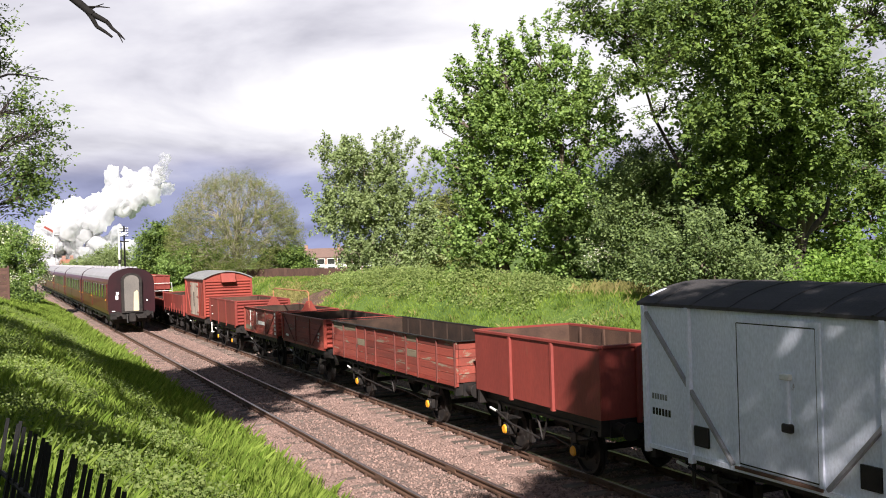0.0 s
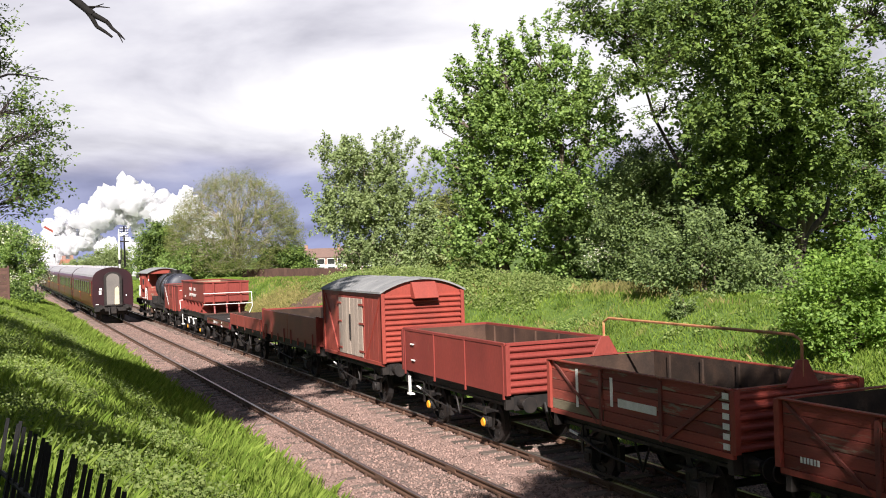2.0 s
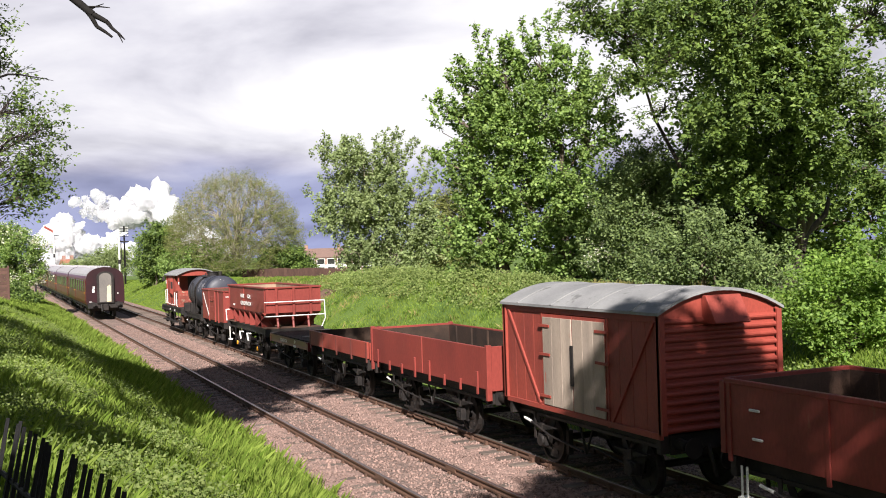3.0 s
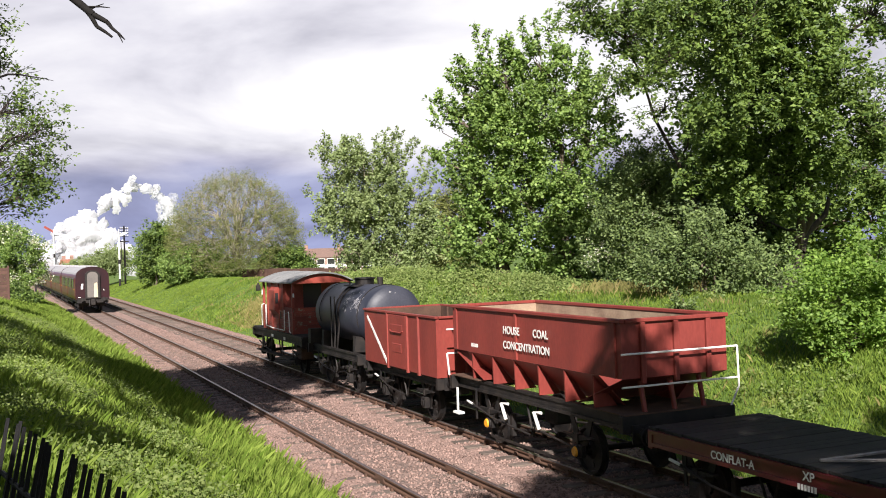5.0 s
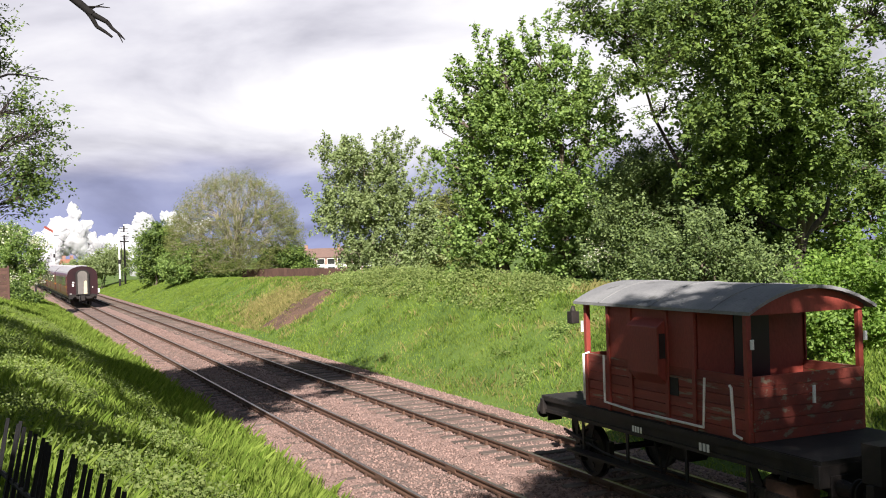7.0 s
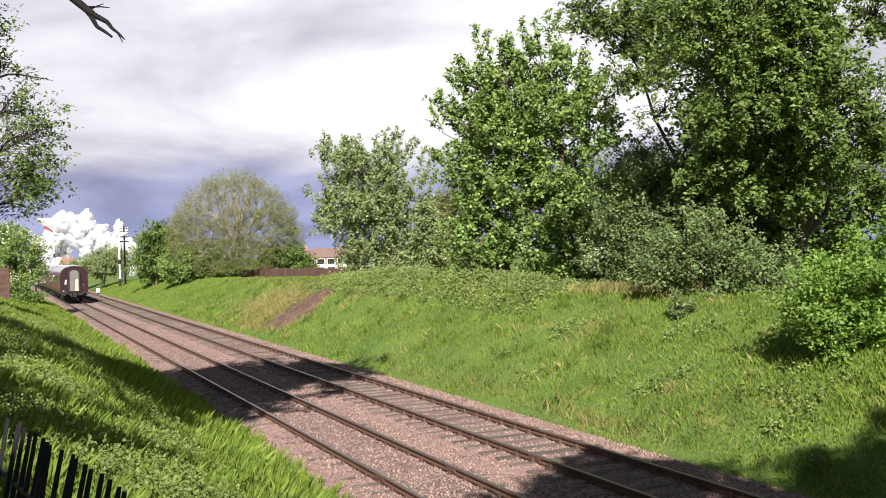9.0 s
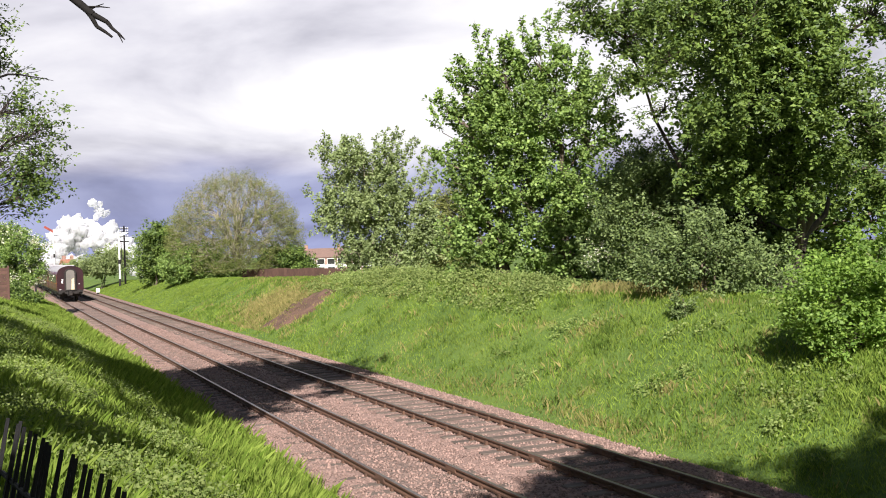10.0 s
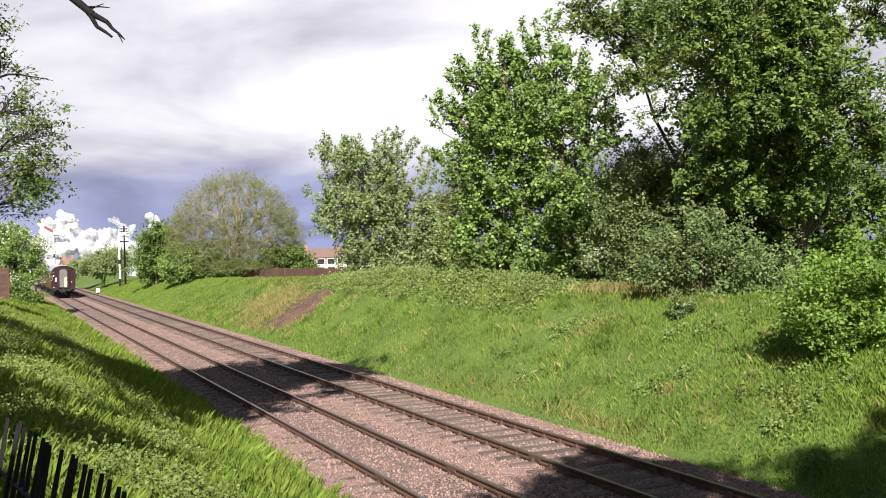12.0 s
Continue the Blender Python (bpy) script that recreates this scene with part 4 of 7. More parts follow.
    part("shackle_chain", piped(((-0.9, -0.9, 1.34), (0.2, -1.7, 1.36), (0.9, -2.3, 1.34)), ((-0.9, -0.9, 1.34), (0.9, -1.0, 1.35)), r=0.025), material("pale_chain", (0.34, 0.31, 0.29), (0.25, 0.22, 0.2), 8.0, 0.6, grain=50), w, "pale securing chains")
    lettering("CONFLAT-A", 0.17, w, Matrix.Translation((-1.215, 0.5, 1.13)) @ Euler((radians(90), 0, radians(-90))).to_matrix().to_4x4())
    lettering("XP", 0.17, w, Matrix.Translation((-1.215, -1.0, 1.17)) @ Euler((radians(90), 0, radians(-90))).to_matrix().to_4x4())
    number_plate(w, -1.215, -0.8, 0.98, 6, 1, 0.08)


def build_hopper():
    rear, front, half, top = 84.34, 77.45, 1.11, 2.94
    L = rear - front
    w = wagon("coal_hopper", rear, front, "tall red coal hopper with white rails and lettering")
    underframe(w, L + 0.2, 3.66, roller=True, caps=True, top=1.36, tiebar=True)
    brk = 1.98
    for s in (-1, 1):
        part("side", boxes((s * half - 0.012, s * half + 0.012, -L / 2, L / 2, brk, top)), RED_STEEL, w)
        bm = bmesh.new()
        prism(bm, ((s * half, brk), (s * (half + 0.02), brk), (s * 0.57, 1.4), (s * 0.55, 1.4)), -L / 2 + 0.75, L / 2 - 0.75)
        part("side_slope", bm, RED_STEEL, w)
        bm = bmesh.new()
        prism(bm, ((s * L / 2, brk), (s * (L / 2 + 0.02), brk), (s * (L / 2 - 1.5), 1.4), (s * (L / 2 - 1.52), 1.4)), -half, half, "x")
        part("end_slope", bm, RED_STEEL, w)
        part("end", boxes((-half, half, s * (L / 2 - 0.013) - 0.012, s * (L / 2 - 0.013) + 0.012, brk, top)), RED_STEEL, w)
        part("top_lip", boxes((s * half - 0.06, s * half + 0.05, -L / 2 - 0.04, L / 2 + 0.04, top, top + 0.07)), RED_STEEL, w, bevel=0.012)
        part("end_lip", boxes((-half + 0.06, half - 0.06, s * L / 2 - 0.06, s * L / 2 + 0.05, top, top + 0.07)), RED_STEEL, w, bevel=0.012)
        for y in [-L / 2 + 0.95 + (L - 1.9) * i / 5 for i in range(6)]:
            bm = bmesh.new()
            prism(bm, ((s * half, brk + 0.02), (s * (half - 0.02), 1.36), (s * 0.60, 1.36)), y - 0.02, y + 0.02)
            part("gusset", bm, RED_STEEL, w)
        for y in (-L / 2 + 0.2, 0.35, L / 2 - 0.2):
            part("rib", boxes((s * half, s * (half + 0.045), y - 0.05, y + 0.05, brk, top)) if s > 0 else boxes((s * (half + 0.045), s * half, y - 0.05, y + 0.05, brk, top)), RED_STEEL, w, bevel=0.01)
        for x in (-0.7, 0.0, 0.7):
            y0, y1 = sorted((s * L / 2, s * (L / 2 + 0.06)))
            part("end_rib", boxes((x - 0.05, x + 0.05, y0, y1, brk - 0.1, top)), RED_STEEL, w, bevel=0.01)
            part("end_leg", piped(((x * 0.9, s * (L / 2 - 0.2), brk), (x * 0.9, s * (L / 2 - 0.05), 1.36)), r=0.05), RED_STEEL, w)
        for z in (1.86, 2.42):
            part("hand_rail", piped(((-half - 0.12, s * (L / 2 + 0.16), z), (half + 0.12, s * (L / 2 + 0.16), z)), r=0.019), WHITE, w, "white hand rail")
        part("rail_post", piped(((half + 0.12, s * (L / 2 + 0.16), 2.42), (half + 0.14, s * (L / 2 + 0.16), 1.7), (half + 0.0, s * (L / 2 + 0.1), 1.36)), r=0.019), WHITE, w, "white hand rail")
        if s > 0:
            part("rail_post", piped(((-half - 0.12, s * (L / 2 + 0.16), 1.86), (-half - 0.10, s * (L / 2 + 0.10), 1.36)), r=0.022), WHITE, w, "white hand rail")
        if s > 0:
            part("step", boxes((-half - 0.1, -half + 0.05, s * (L / 2 - 0.2) - 0.15, s * (L / 2 - 0.2) + 0.15, 0.5, 0.55), (-half - 0.06, -half - 0.03, s * (L / 2 - 0.2) - 0.03, s * (L / 2 - 0.2) + 0.03, 0.55, 1.1)), WHITE, w, "white foot step")
        part("release_handle", piped(((-half + 0.05, s * 0.7 + 0.2, 1.0), (-half - 0.12, s * 0.7 + 0.2, 1.03), (-half - 0.12, s * 0.7, 0.72)), r=0.035), WHITE, w, "white release handle")
    part("deck_plate", boxes((-1.15, 1.15, -L / 2 - 0.1, -L / 2 + 1.3, 1.36, 1.38)), RUST_IN, w)
    part("deck_plate", boxes((-1.15, 1.15, L / 2 - 1.3, L / 2 + 0.1, 1.36, 1.38)), RUST_IN, w)
    part("inner_lining", boxes((-half + 0.03, -half + 0.04, -L / 2 + 0.04, L / 2 - 0.04, brk, top), (half - 0.04, half - 0.03, -L / 2 + 0.04, L / 2 - 0.04, brk, top), (-half + 0.04, half - 0.04, -L / 2 + 0.03, -L / 2 + 0.04, brk, top), (-half + 0.04, half - 0.04, L / 2 - 0.04, L / 2 - 0.03, brk, top)), material("pale_rusty_inside", (0.34, 0.25, 0.17), (0.2, 0.13, 0.09), 2.0, 0.85, grain=25, bump=0.4), w, "pale rusty inside")
    face = Euler((radians(90), 0, radians(-90))).to_matrix().to_4x4()
    for text, y, z in (("HOUSE", 0.92, 2.60), ("COAL", -0.30, 2.60), ("CONCENTRATION", 0.32, 2.29)):
        lettering(text, 0.225, w, Matrix.Translation((-half - 0.05, y - 0.42, z - 0.03)) @ face)
    number_plate(w, -half - 0.014, L / 2 - 0.95, 2.10, 6, 1, 0.08)


def build_tank():
    rear, front = 96.15, 91.0
    L = rear - front
    w = wagon("tank_wagon", rear, front, "black weathered tank wagon with pale scuffs")
    underframe(w, L, 2.75, top=1.26)
    zc, r, half = 2.33, 0.94, 2.42
    bm = bmesh.new()
    prof = [(-half - 0.26, 0.02), (-half - 0.24, 0.35), (-half - 0.17, 0.66), (-half - 0.06, 0.90), (-half, r)] + [(half, r), (half + 0.06, 0.90), (half + 0.17, 0.66), (half + 0.24, 0.35), (half + 0.26, 0.02)]
    n = 36
    rings = [[bm.verts.new((q * math.cos(2 * math.pi * i / n), y, zc + q * math.sin(2 * math.pi * i / n))) for i in range(n)] for y, q in prof]
    for a, b in zip(rings, rings[1:]):
        for i in range(n):
            bm.faces.new((a[i], a[(i + 1) % n], b[(i + 1) % n], b[i]))
    bm.faces.new(rings[0])
    bm.faces.new(rings[-1])
    part("barrel", bm, TANK_BLACK, w, smooth=True)
    rnd = random.Random(41)
    bm = bmesh.new()
    for y0, wid, count in ((-0.62, 0.15, 44), (-1.45, 0.26, 55), (-1.80, 0.14, 26)):
        for k in range(count):
            y, th = y0 + rnd.gauss(0, wid * 0.6), radians(152 + rnd.gauss(0, 9.0))
            turn, size = rnd.uniform(0, 6.28), rnd.uniform(0.008, 0.034)
            ring = []
            for i in range(6):
                q = size * rnd.uniform(0.5, 1.3)
                a = turn + i * math.pi / 3
                t2 = th + q * math.sin(a) * 1.5 / r
                ring.append(bm.verts.new(((r + 0.004) * math.cos(t2), y + q * math.cos(a), zc + (r + 0.004) * math.sin(t2))))
            bm.faces.new(ring)
    part("flaked_lettering", bm, COACH_ROOF, w, "flaking remains of white paint")["kind"] = "stuff"
    for y in (-1.9, -0.05, 0.25, 1.9):
        bm = bmesh.new()
        pts = [((r + 0.02) * math.cos(t), y, zc + (r + 0.02) * math.sin(t)) for t in (math.pi * (-0.1 + 1.2 * i / 20) for i in range(21))]
        if abs(y) < 1:
            pipe(bm, pts + [(-1.0, y, 1.26)], 0.03)
        else:
            pipe(bm, pts, 0.012)
        part("strap", bm, BLACK, w)
    bm = bmesh.new()
    tube(bm, (0, 0, zc + r - 0.05), (0, 0, zc + r + 0.16), 0.30, n=18)
    tube(bm, (0, 0, zc + r + 0.16), (0, 0, zc + r + 0.21), 0.34, n=18)
    part("manhole", bm, BLACK, w, bevel=0.01)
    bm = bmesh.new()
    tube(bm, (0.25, -0.75, zc + r - 0.1), (0.25, -0.75, zc + r + 0.22), 0.09, n=12)
    part("valve", bm, BLACK, w)
    part("filler_loop", piped(((-0.25, 0.75, zc + r - 0.08), (-0.25, 0.75, zc + r + 0.12), (-0.05, 0.75, zc + r + 0.12), (-0.05, 0.75, zc + r - 0.05)), r=0.025), BLACK, w)
    part("walkway", boxes((-0.55, 0.55, -0.5, 0.5, zc + r - 0.06, zc + r - 0.02)), BLACK, w)
    for s in (-1, 1):
        part("ladder", piped(((-1.04, 0.0 + 0.0, 1.26), (-1.04, 0.0, 2.9)), ((-1.04, 0.38, 1.26), (-1.04, 0.38, 2.9)), r=0.02) if s < 0 else piped(((1.04, 0, 1.26), (1.04, 0, 2.9)), ((1.04, 0.38, 1.26), (1.04, 0.38, 2.9)), r=0.02), BLACK, w)
        for y in (-1.6, 1.6):
            bm = bmesh.new()
            prism(bm, ((s * 0.98, 1.26), (s * 0.95, 1.75), (s * 0.75, 1.72), (s * 0.3, 1.45), (s * 0.3, 1.26)), y - 0.12, y + 0.12)
            part("saddle", bm, BLACK, w, bevel=0.006)
        part("end_stay", piped(((s * 0.9, -half - 0.2, 1.28), (s * 0.35, -half - 0.24, 2.0)), r=0.03), BLACK, w)
    part("end_timber", boxes((-1.15, 1.15, half - 0.05, half + 0.25, 1.26, 1.75)), BLACK, w)


def build_brake_van():
    rear, front, half = 104.2, 96.9, 1.12
    L, z0, ze = rear - front, 1.34, 3.26
    w = wagon("brake_van", rear, front, "red goods brake van with white handrails and open verandas")
    underframe(w, L, 4.88, top=z0, half=1.1, lever="black")
    mid = (102.65 + 98.3) / 2 - (rear + front) / 2
    c0, c1 = 98.3 - (rear + front) / 2, 102.65 - (rear + front) / 2   # ends of the body
    part("platform", boxes((-1.16, 1.16, -L / 2, L / 2, z0, z0 + 0.06)), DECK, w)
    cab0, cab1 = c0 + 1.22, c1 - 0.78   # closed cabin
    me = done(boxes((-0.02, 0.02, c0, c1, 0.004, 0.154)), "plank", 0.005)
    me.materials.append(PLANK_RED)
    for s in (-1, 1):
        x = s * (half - 0.05)
        for i in range(6):
            part("plank", me, PLANK_RED, w, at=pose(x, 0, z0 + 0.06 + i * 0.158))
        part("cabin_side", boxes((x - 0.025, x + 0.025, cab0, cab1, z0 + 1.0, ze)), RED, w)
        for y in (cab0, (cab0 + cab1) / 2 - 0.5, (cab0 + cab1) / 2 + 0.5, cab1):
            part("stanchion", boxes((x + s * 0.02, x + s * 0.055, y - 0.04, y + 0.04, z0, ze)) if s > 0 else boxes((x - 0.055, x - 0.02, y - 0.04, y + 0.04, z0, ze)), RED, w, bevel=0.006)
        # lookout ducket
        y0 = (cab0 + cab1) / 2 - 0.48
        bm = bmesh.new()
        prism(bm, ((x, 2.0), (x + s * 0.20, 2.2), (x + s * 0.20, 2.95), (x, 3.1)), y0, y0 + 0.85)
        dk = part("ducket", bm, RED, w, "projecting lookout box", bevel=0.01)
        part("ducket_window", boxes((x + s * 0.05, x + s * 0.17, y0 - 0.012, y0 + 0.86, 2.45, 2.85)) if s > 0 else boxes((x - 0.17, x - 0.05, y0 - 0.012, y0 + 0.86, 2.45, 2.85)), WINDOW, dk)
        part("repair_plate", boxes((x - 0.03, x + 0.03, y0 - 0.28, y0 + 0.02, 1.88, 2.16)), BLACK, w, "dark plate")
        xr = x + s * 0.10
        part("hand_rail", piped(((xr, c1 - 0.06, 1.5), (xr, c1 - 0.06, 2.33), (x, c1 - 0.1, 2.36)), ((xr, c1 - 0.72, 2.36), (xr, c1 - 0.72, 1.55), (xr, c1 - 1.6, 1.50), (xr, c0 + 0.95, 1.50), (xr, c0 + 0.90, 2.25)), ((xr, c0 + 0.34, 2.20), (xr, c0 + 0.30, 2.16), (xr, c0 + 0.26, 1.5), (xr, c0 + 0.10, 1.46)), r=0.022), WHITE, w, "white handrails")
        for y in (c0 + 0.05, c1 - 0.05):
            part("corner_post", boxes((x - 0.045, x + 0.045, y - 0.045, y + 0.045, z0 + 0.06, ze)), RED, w, bevel=0.008)
        part("footboard", boxes((s * 1.18 - 0.14, s * 1.18 + 0.10, -2.5, 2.5, 0.52, 0.56)), BLACK, w, "long wooden footboard")
        for y in (-2.2, -0.8, 0.8, 2.2):
            part("footboard_hanger", boxes((s * 1.12 - 0.015, s * 1.12 + 0.015, y - 0.03, y + 0.03, 0.52, z0 - 0.2)), BLACK, w)
        part("upper_step", boxes((s * 1.16 - 0.02, s * 1.16 + 0.06, -L / 2 + 0.1, L / 2 - 0.1, z0 - 0.03, z0 + 0.05)), BLACK, w)
        # end walls
        ye = c0 if s < 0 else c1
        for i in range(6):
            m2 = done(boxes((-half + 0.08, half - 0.08, -0.02, 0.02, 0.004, 0.154)), "plank", 0.005)
            m2.materials.append(PLANK_RED)
            part("plank", m2, PLANK_RED, w, at=pose(0, ye, z0 + 0.06 + i * 0.158))
        yc = cab0 if s < 0 else cab1
        part("cabin_end", boxes((-half + 0.08, half - 0.08, yc - 0.025, yc + 0.025, z0 + 0.06, ze + 0.05)), RED, w)
        part("cabin_door", boxes((-0.35, 0.35, yc + s * 0.02, yc + s * 0.04, z0 + 0.1, ze - 0.1)) if s > 0 else boxes((-0.35, 0.35, yc - 0.04, yc - 0.02, z0 + 0.1, ze - 0.1)), COACH_END, w)
        bm = bmesh.new()
        prism(bm, [(u * (half - 0.02), ze + 0.02 + 0.33 * (1 - u * u)) for u in (1, 0.75, 0.5, 0.25, 0, -0.25, -0.5, -0.75, -1)] + [(-half + 0.02, ze - 0.04), (half - 0.02, ze - 0.04)], ye - 0.03, ye + 0.03)
        part("roof_board", bm, RED, w, "arched red end board")
        for x2 in (-1.08, 1.08):
            part("lamp_iron", boxes((x2 - 0.05, x2 + 0.05, ye + s * 0.05, ye + s * 0.07, 2.72, 2.92)) if s > 0 else boxes((x2 - 0.025, x2 + 0.025, ye - 0.08, ye - 0.05, 2.74, 2.88)), WHITE, w, "white lamp bracket")
        part("end_mark", boxes((0.05, 0.10, ye - s * 0.0 - 0.04, ye + 0.04, 1.88, 2.14)), WHITE, w, "white vertical lamp bracket")
    van_roof(w, c1 - c0 + 0.15, half, ze, 0.34, ROOF_GREY, 3).location = (0, mid, 0)
    bm = bmesh.new()
    box(bm, -half - 0.22, -half - 0.06, c1 + 0.02, c1 + 0.2, 2.88, 3.10)
    tube(bm, (-half - 0.14, c1 + 0.11, 3.1), (-half - 0.14, c1 + 0.11, 3.2), 0.06, 0.03, 8)
    part("side_lamp", bm, BLACK, w, "black side lamp", bevel=0.015)
    part("sand_box", boxes((-1.05, -0.6, -L / 2 + 0.6, -L / 2 + 1.2, 0.55, 0.95)), RUST_IN, w, bevel=0.02)
    number_plate(w, -1.19, 0.55, 1.16, 4, 1, 0.10)
    number_plate(w, -1.19, -1.2, 1.14, 3, 1, 0.12)


build_grey_van()
build_opens()
build_red_van()
build_hopper()
w16, L16 = steel_open("steel_mineral_wagon", 90.27, 85.15, 2.63, 1.2, "rust-red steel mineral wagon with white diagonal stripe", (-1.45, -0.70, 0.70), True, False, 2)
bm = bmesh.new()
prism(bm, ((L16 / 2 - 0.22, 2.45), (L16 / 2 - 0.30, 2.50), (0.70, 1.28), (0.82, 1.24)), -1.222, -1.214, "x")
part("white_stripe", bm, WHITE, w16, "white diagonal end-door stripe")
build_tank()
build_brake_van()


# ---- passenger coaches ----
def build_coach():
    L, half = 19.4, 1.36
    c = new("passenger_coach")
    tagged(c, "maroon corridor passenger coach with grey roof", "railway coach", "coaches of the passenger train")
    sect = [(-half + 0.06, 1.02), (-half, 1.3), (-half, 2.2), (-half + 0.03, 2.9), (-half + 0.07, 3.12)]
    roof = [(-half + 0.07, 3.12), (-half + 0.12, 3.27), (-1.05, 3.48), (-0.8, 3.62), (-0.4, 3.74), (0, 3.78)]
    bm = bmesh.new()
    prism(bm, sect + [(-x, z) for x, z in sect[::-1]], -L / 2, L / 2)
    part("body", bm, MAROON, c)
    bm = bmesh.new()
    prism(bm, roof + [(-x, z) for x, z in roof[-2::-1]], -L / 2 - 0.02, L / 2 + 0.02)
    rf = part("roof", bm, COACH_ROOF, c, "grey domed roof", smooth=False)
    for i in range(9):
        for s in (-1, 1):
            bm = bmesh.new()
            tube(bm, (s * 0.45, -L / 2 + 1.4 + i * 2.07, 3.72), (s * 0.45, -L / 2 + 1.4 + i * 2.07, 3.83), 0.13, 0.10, 10)
            part("roof_vent", bm, COACH_ROOF, rf)
    win = done(boxes((-0.02, 0.02, -0.5, 0.5, 1.95, 2.78)), "window", 0.02)
    win.materials.append(WINDOW)
    door = done(boxes((-0.018, 0.018, -0.3, 0.3, 1.2, 2.85)), "door", 0.02)
    door.materials.append(MAROON)
    dwin = done(boxes((-0.024, 0.024, -0.2, 0.2, 2.0, 2.75)), "door_window", 0.02)
    dwin.materials.append(WINDOW)
    for s in (-1, 1):
        for i in range(8):
            part("window", win, WINDOW, c, at=pose(s * half, -L / 2 + 2.9 + i * 1.95, 0))
        for y in (-L / 2 + 0.75, 0.0 + 0.95, L / 2 - 0.75):
            d = part("door", door, MAROON, c, at=pose(s * half, y, 0))
            part("door_window", dwin, WINDOW, d)
            part("door_handle", boxes((s * 0.02, s * 0.06, 0.2, 0.3, 1.85, 1.9)) if s > 0 else boxes((-0.06, -0.02, 0.2, 0.3, 1.85, 1.9)), YELLOW, d)
        part("waist_line", boxes((s * half - 0.006, s * half + 0.006, -L / 2, L / 2, 1.80, 1.808), (s * half - 0.006, s * half + 0.006, -L / 2, L / 2, 2.92, 2.928)), OLD_GOLD, c, "thin yellow lining")
        part("solebar", boxes((s * 1.2 - 0.05, s * 1.2 + 0.05, -L / 2, L / 2, 0.82, 1.03)), BLACK, c)
        ye = s * L / 2
        full = sect + roof[1:]
        bm = bmesh.new()
        prism(bm, full + [(-x, z) for x, z in full[-2::-1]], ye - 0.03, ye + 0.03)
        part("end_panel", bm, COACH_END, c, "dark maroon end")
        part("buffer_beam", boxes((-1.25, 1.25, ye - 0.1, ye + 0.05, 0.72, 1.12)), BLACK, c, bevel=0.02)
        part("brake_pipe", piped(((-0.3, ye, 0.9), (-0.3, ye + s * 0.2, 1.0), (-0.28, ye + s * 0.3, 0.5)), r=0.05), BLACK, c)
        part("drop_coupler", boxes((-0.2, 0.2, ye + s * 0.2 - 0.2, ye + s * 0.2 + 0.2, 0.55, 1.05)), BLACK, c, bevel=0.04)
        # gangway
        bm = bmesh.new()
        arch = [(0.60 * math.cos(t), 3.0 + 0.46 * math.sin(t)) for t in (math.pi * i / 10 for i in range(11))]
        prism(bm, [(0.60, 1.1)] + arch + [(-0.60, 1.1)], ye, ye + s * 0.22)
        g = part("gangway", bm, BLACK, c, "black gangway bellows")
        bm = bmesh.new()
        arch = [(0.43 * math.cos(t), 3.0 + 0.34 * math.sin(t)) for t in (math.pi * i / 10 for i in range(11))]
        prism(bm, [(0.43, 1.2)] + arch + [(-0.43, 1.2)], ye + s * 0.22, ye + s * 0.235)
        part("gangway_board", bm, GREY_DOOR, g, "grey gangway door")
        # sunlight on the grey door, painted as a pale patch
        bm = bmesh.new()
        prism(bm, ((0.08, 1.2), (0.38, 1.2), (0.38, 2.3), (0.30, 2.45), (0.12, 2.3)), ye + s * 0.235, ye + s * 0.245)
        part("gangway_panel", bm, SUNLIT_DOOR, g, "sunlit part of the door, painted pale")
        for b in (-0.865, 0.865):
            part("buffer", BUFFER, BLACK, c, at=pose(b, ye, 1.04, 0, 0, 0 if s > 0 else 180))
        for a0, a1, b0, b1 in ((-0.92, -0.76, 1.9, 2.15), (-0.88, -0.72, 2.2, 2.35), (0.86, 0.93, 1.75, 1.85), (-1.15, -0.95, 1.2, 1.24)):
            part("end_mark", boxes((a0, a1, ye + s * 0.035 - 0.006, ye + s * 0.035 + 0.006, b0, b1)), WHITE, c, "white end marking")
        part("end_step", boxes((-1.15, -0.75, ye, ye + s * 0.1, 0.95, 1.0), (0.75, 1.15, ye, ye + s * 0.1, 0.95, 1.0)) if s > 0 else boxes((-1.15, -0.75, ye - 0.1, ye, 0.95, 1.0), (0.75, 1.15, ye - 0.1, ye, 0.95, 1.0)), BLACK, c)
        # bogie
        yb = s * 7.1
        b = part("bogie", boxes((-1.05, -0.93, yb - 1.8, yb + 1.8, 0.5, 0.85), (0.93, 1.05, yb - 1.8, yb + 1.8, 0.5, 0.85), (-0.93, 0.93, yb - 0.3, yb + 0.3, 0.5, 0.82), (-0.93, 0.93, yb - 1.8, yb - 1.7, 0.5, 0.8), (-0.93, 0.93, yb + 1.7, yb + 1.8, 0.5, 0.8)), BLACK, c, bevel=0.015)
        for q in (-1.3, 1.3):
            ws = part("wheelset", WHEELSET, BLACK, c, at=pose(0, yb + q, 0.475))
            for e in (-1, 1):
                part("axlebox", BOX_OIL, BLACK, b, at=pose(e * 1.08, yb + q, 0.475, 0, 0, 0 if e > 0 else 180))
    part("battery_box", boxes((-1.1, 1.1, -2.2, -0.4, 0.45, 0.9)), BLACK, c, bevel=0.03)
    part("battery_box", boxes((-1.1, 1.1, 0.8, 2.0, 0.5, 0.9)), BLACK, c, bevel=0.03)
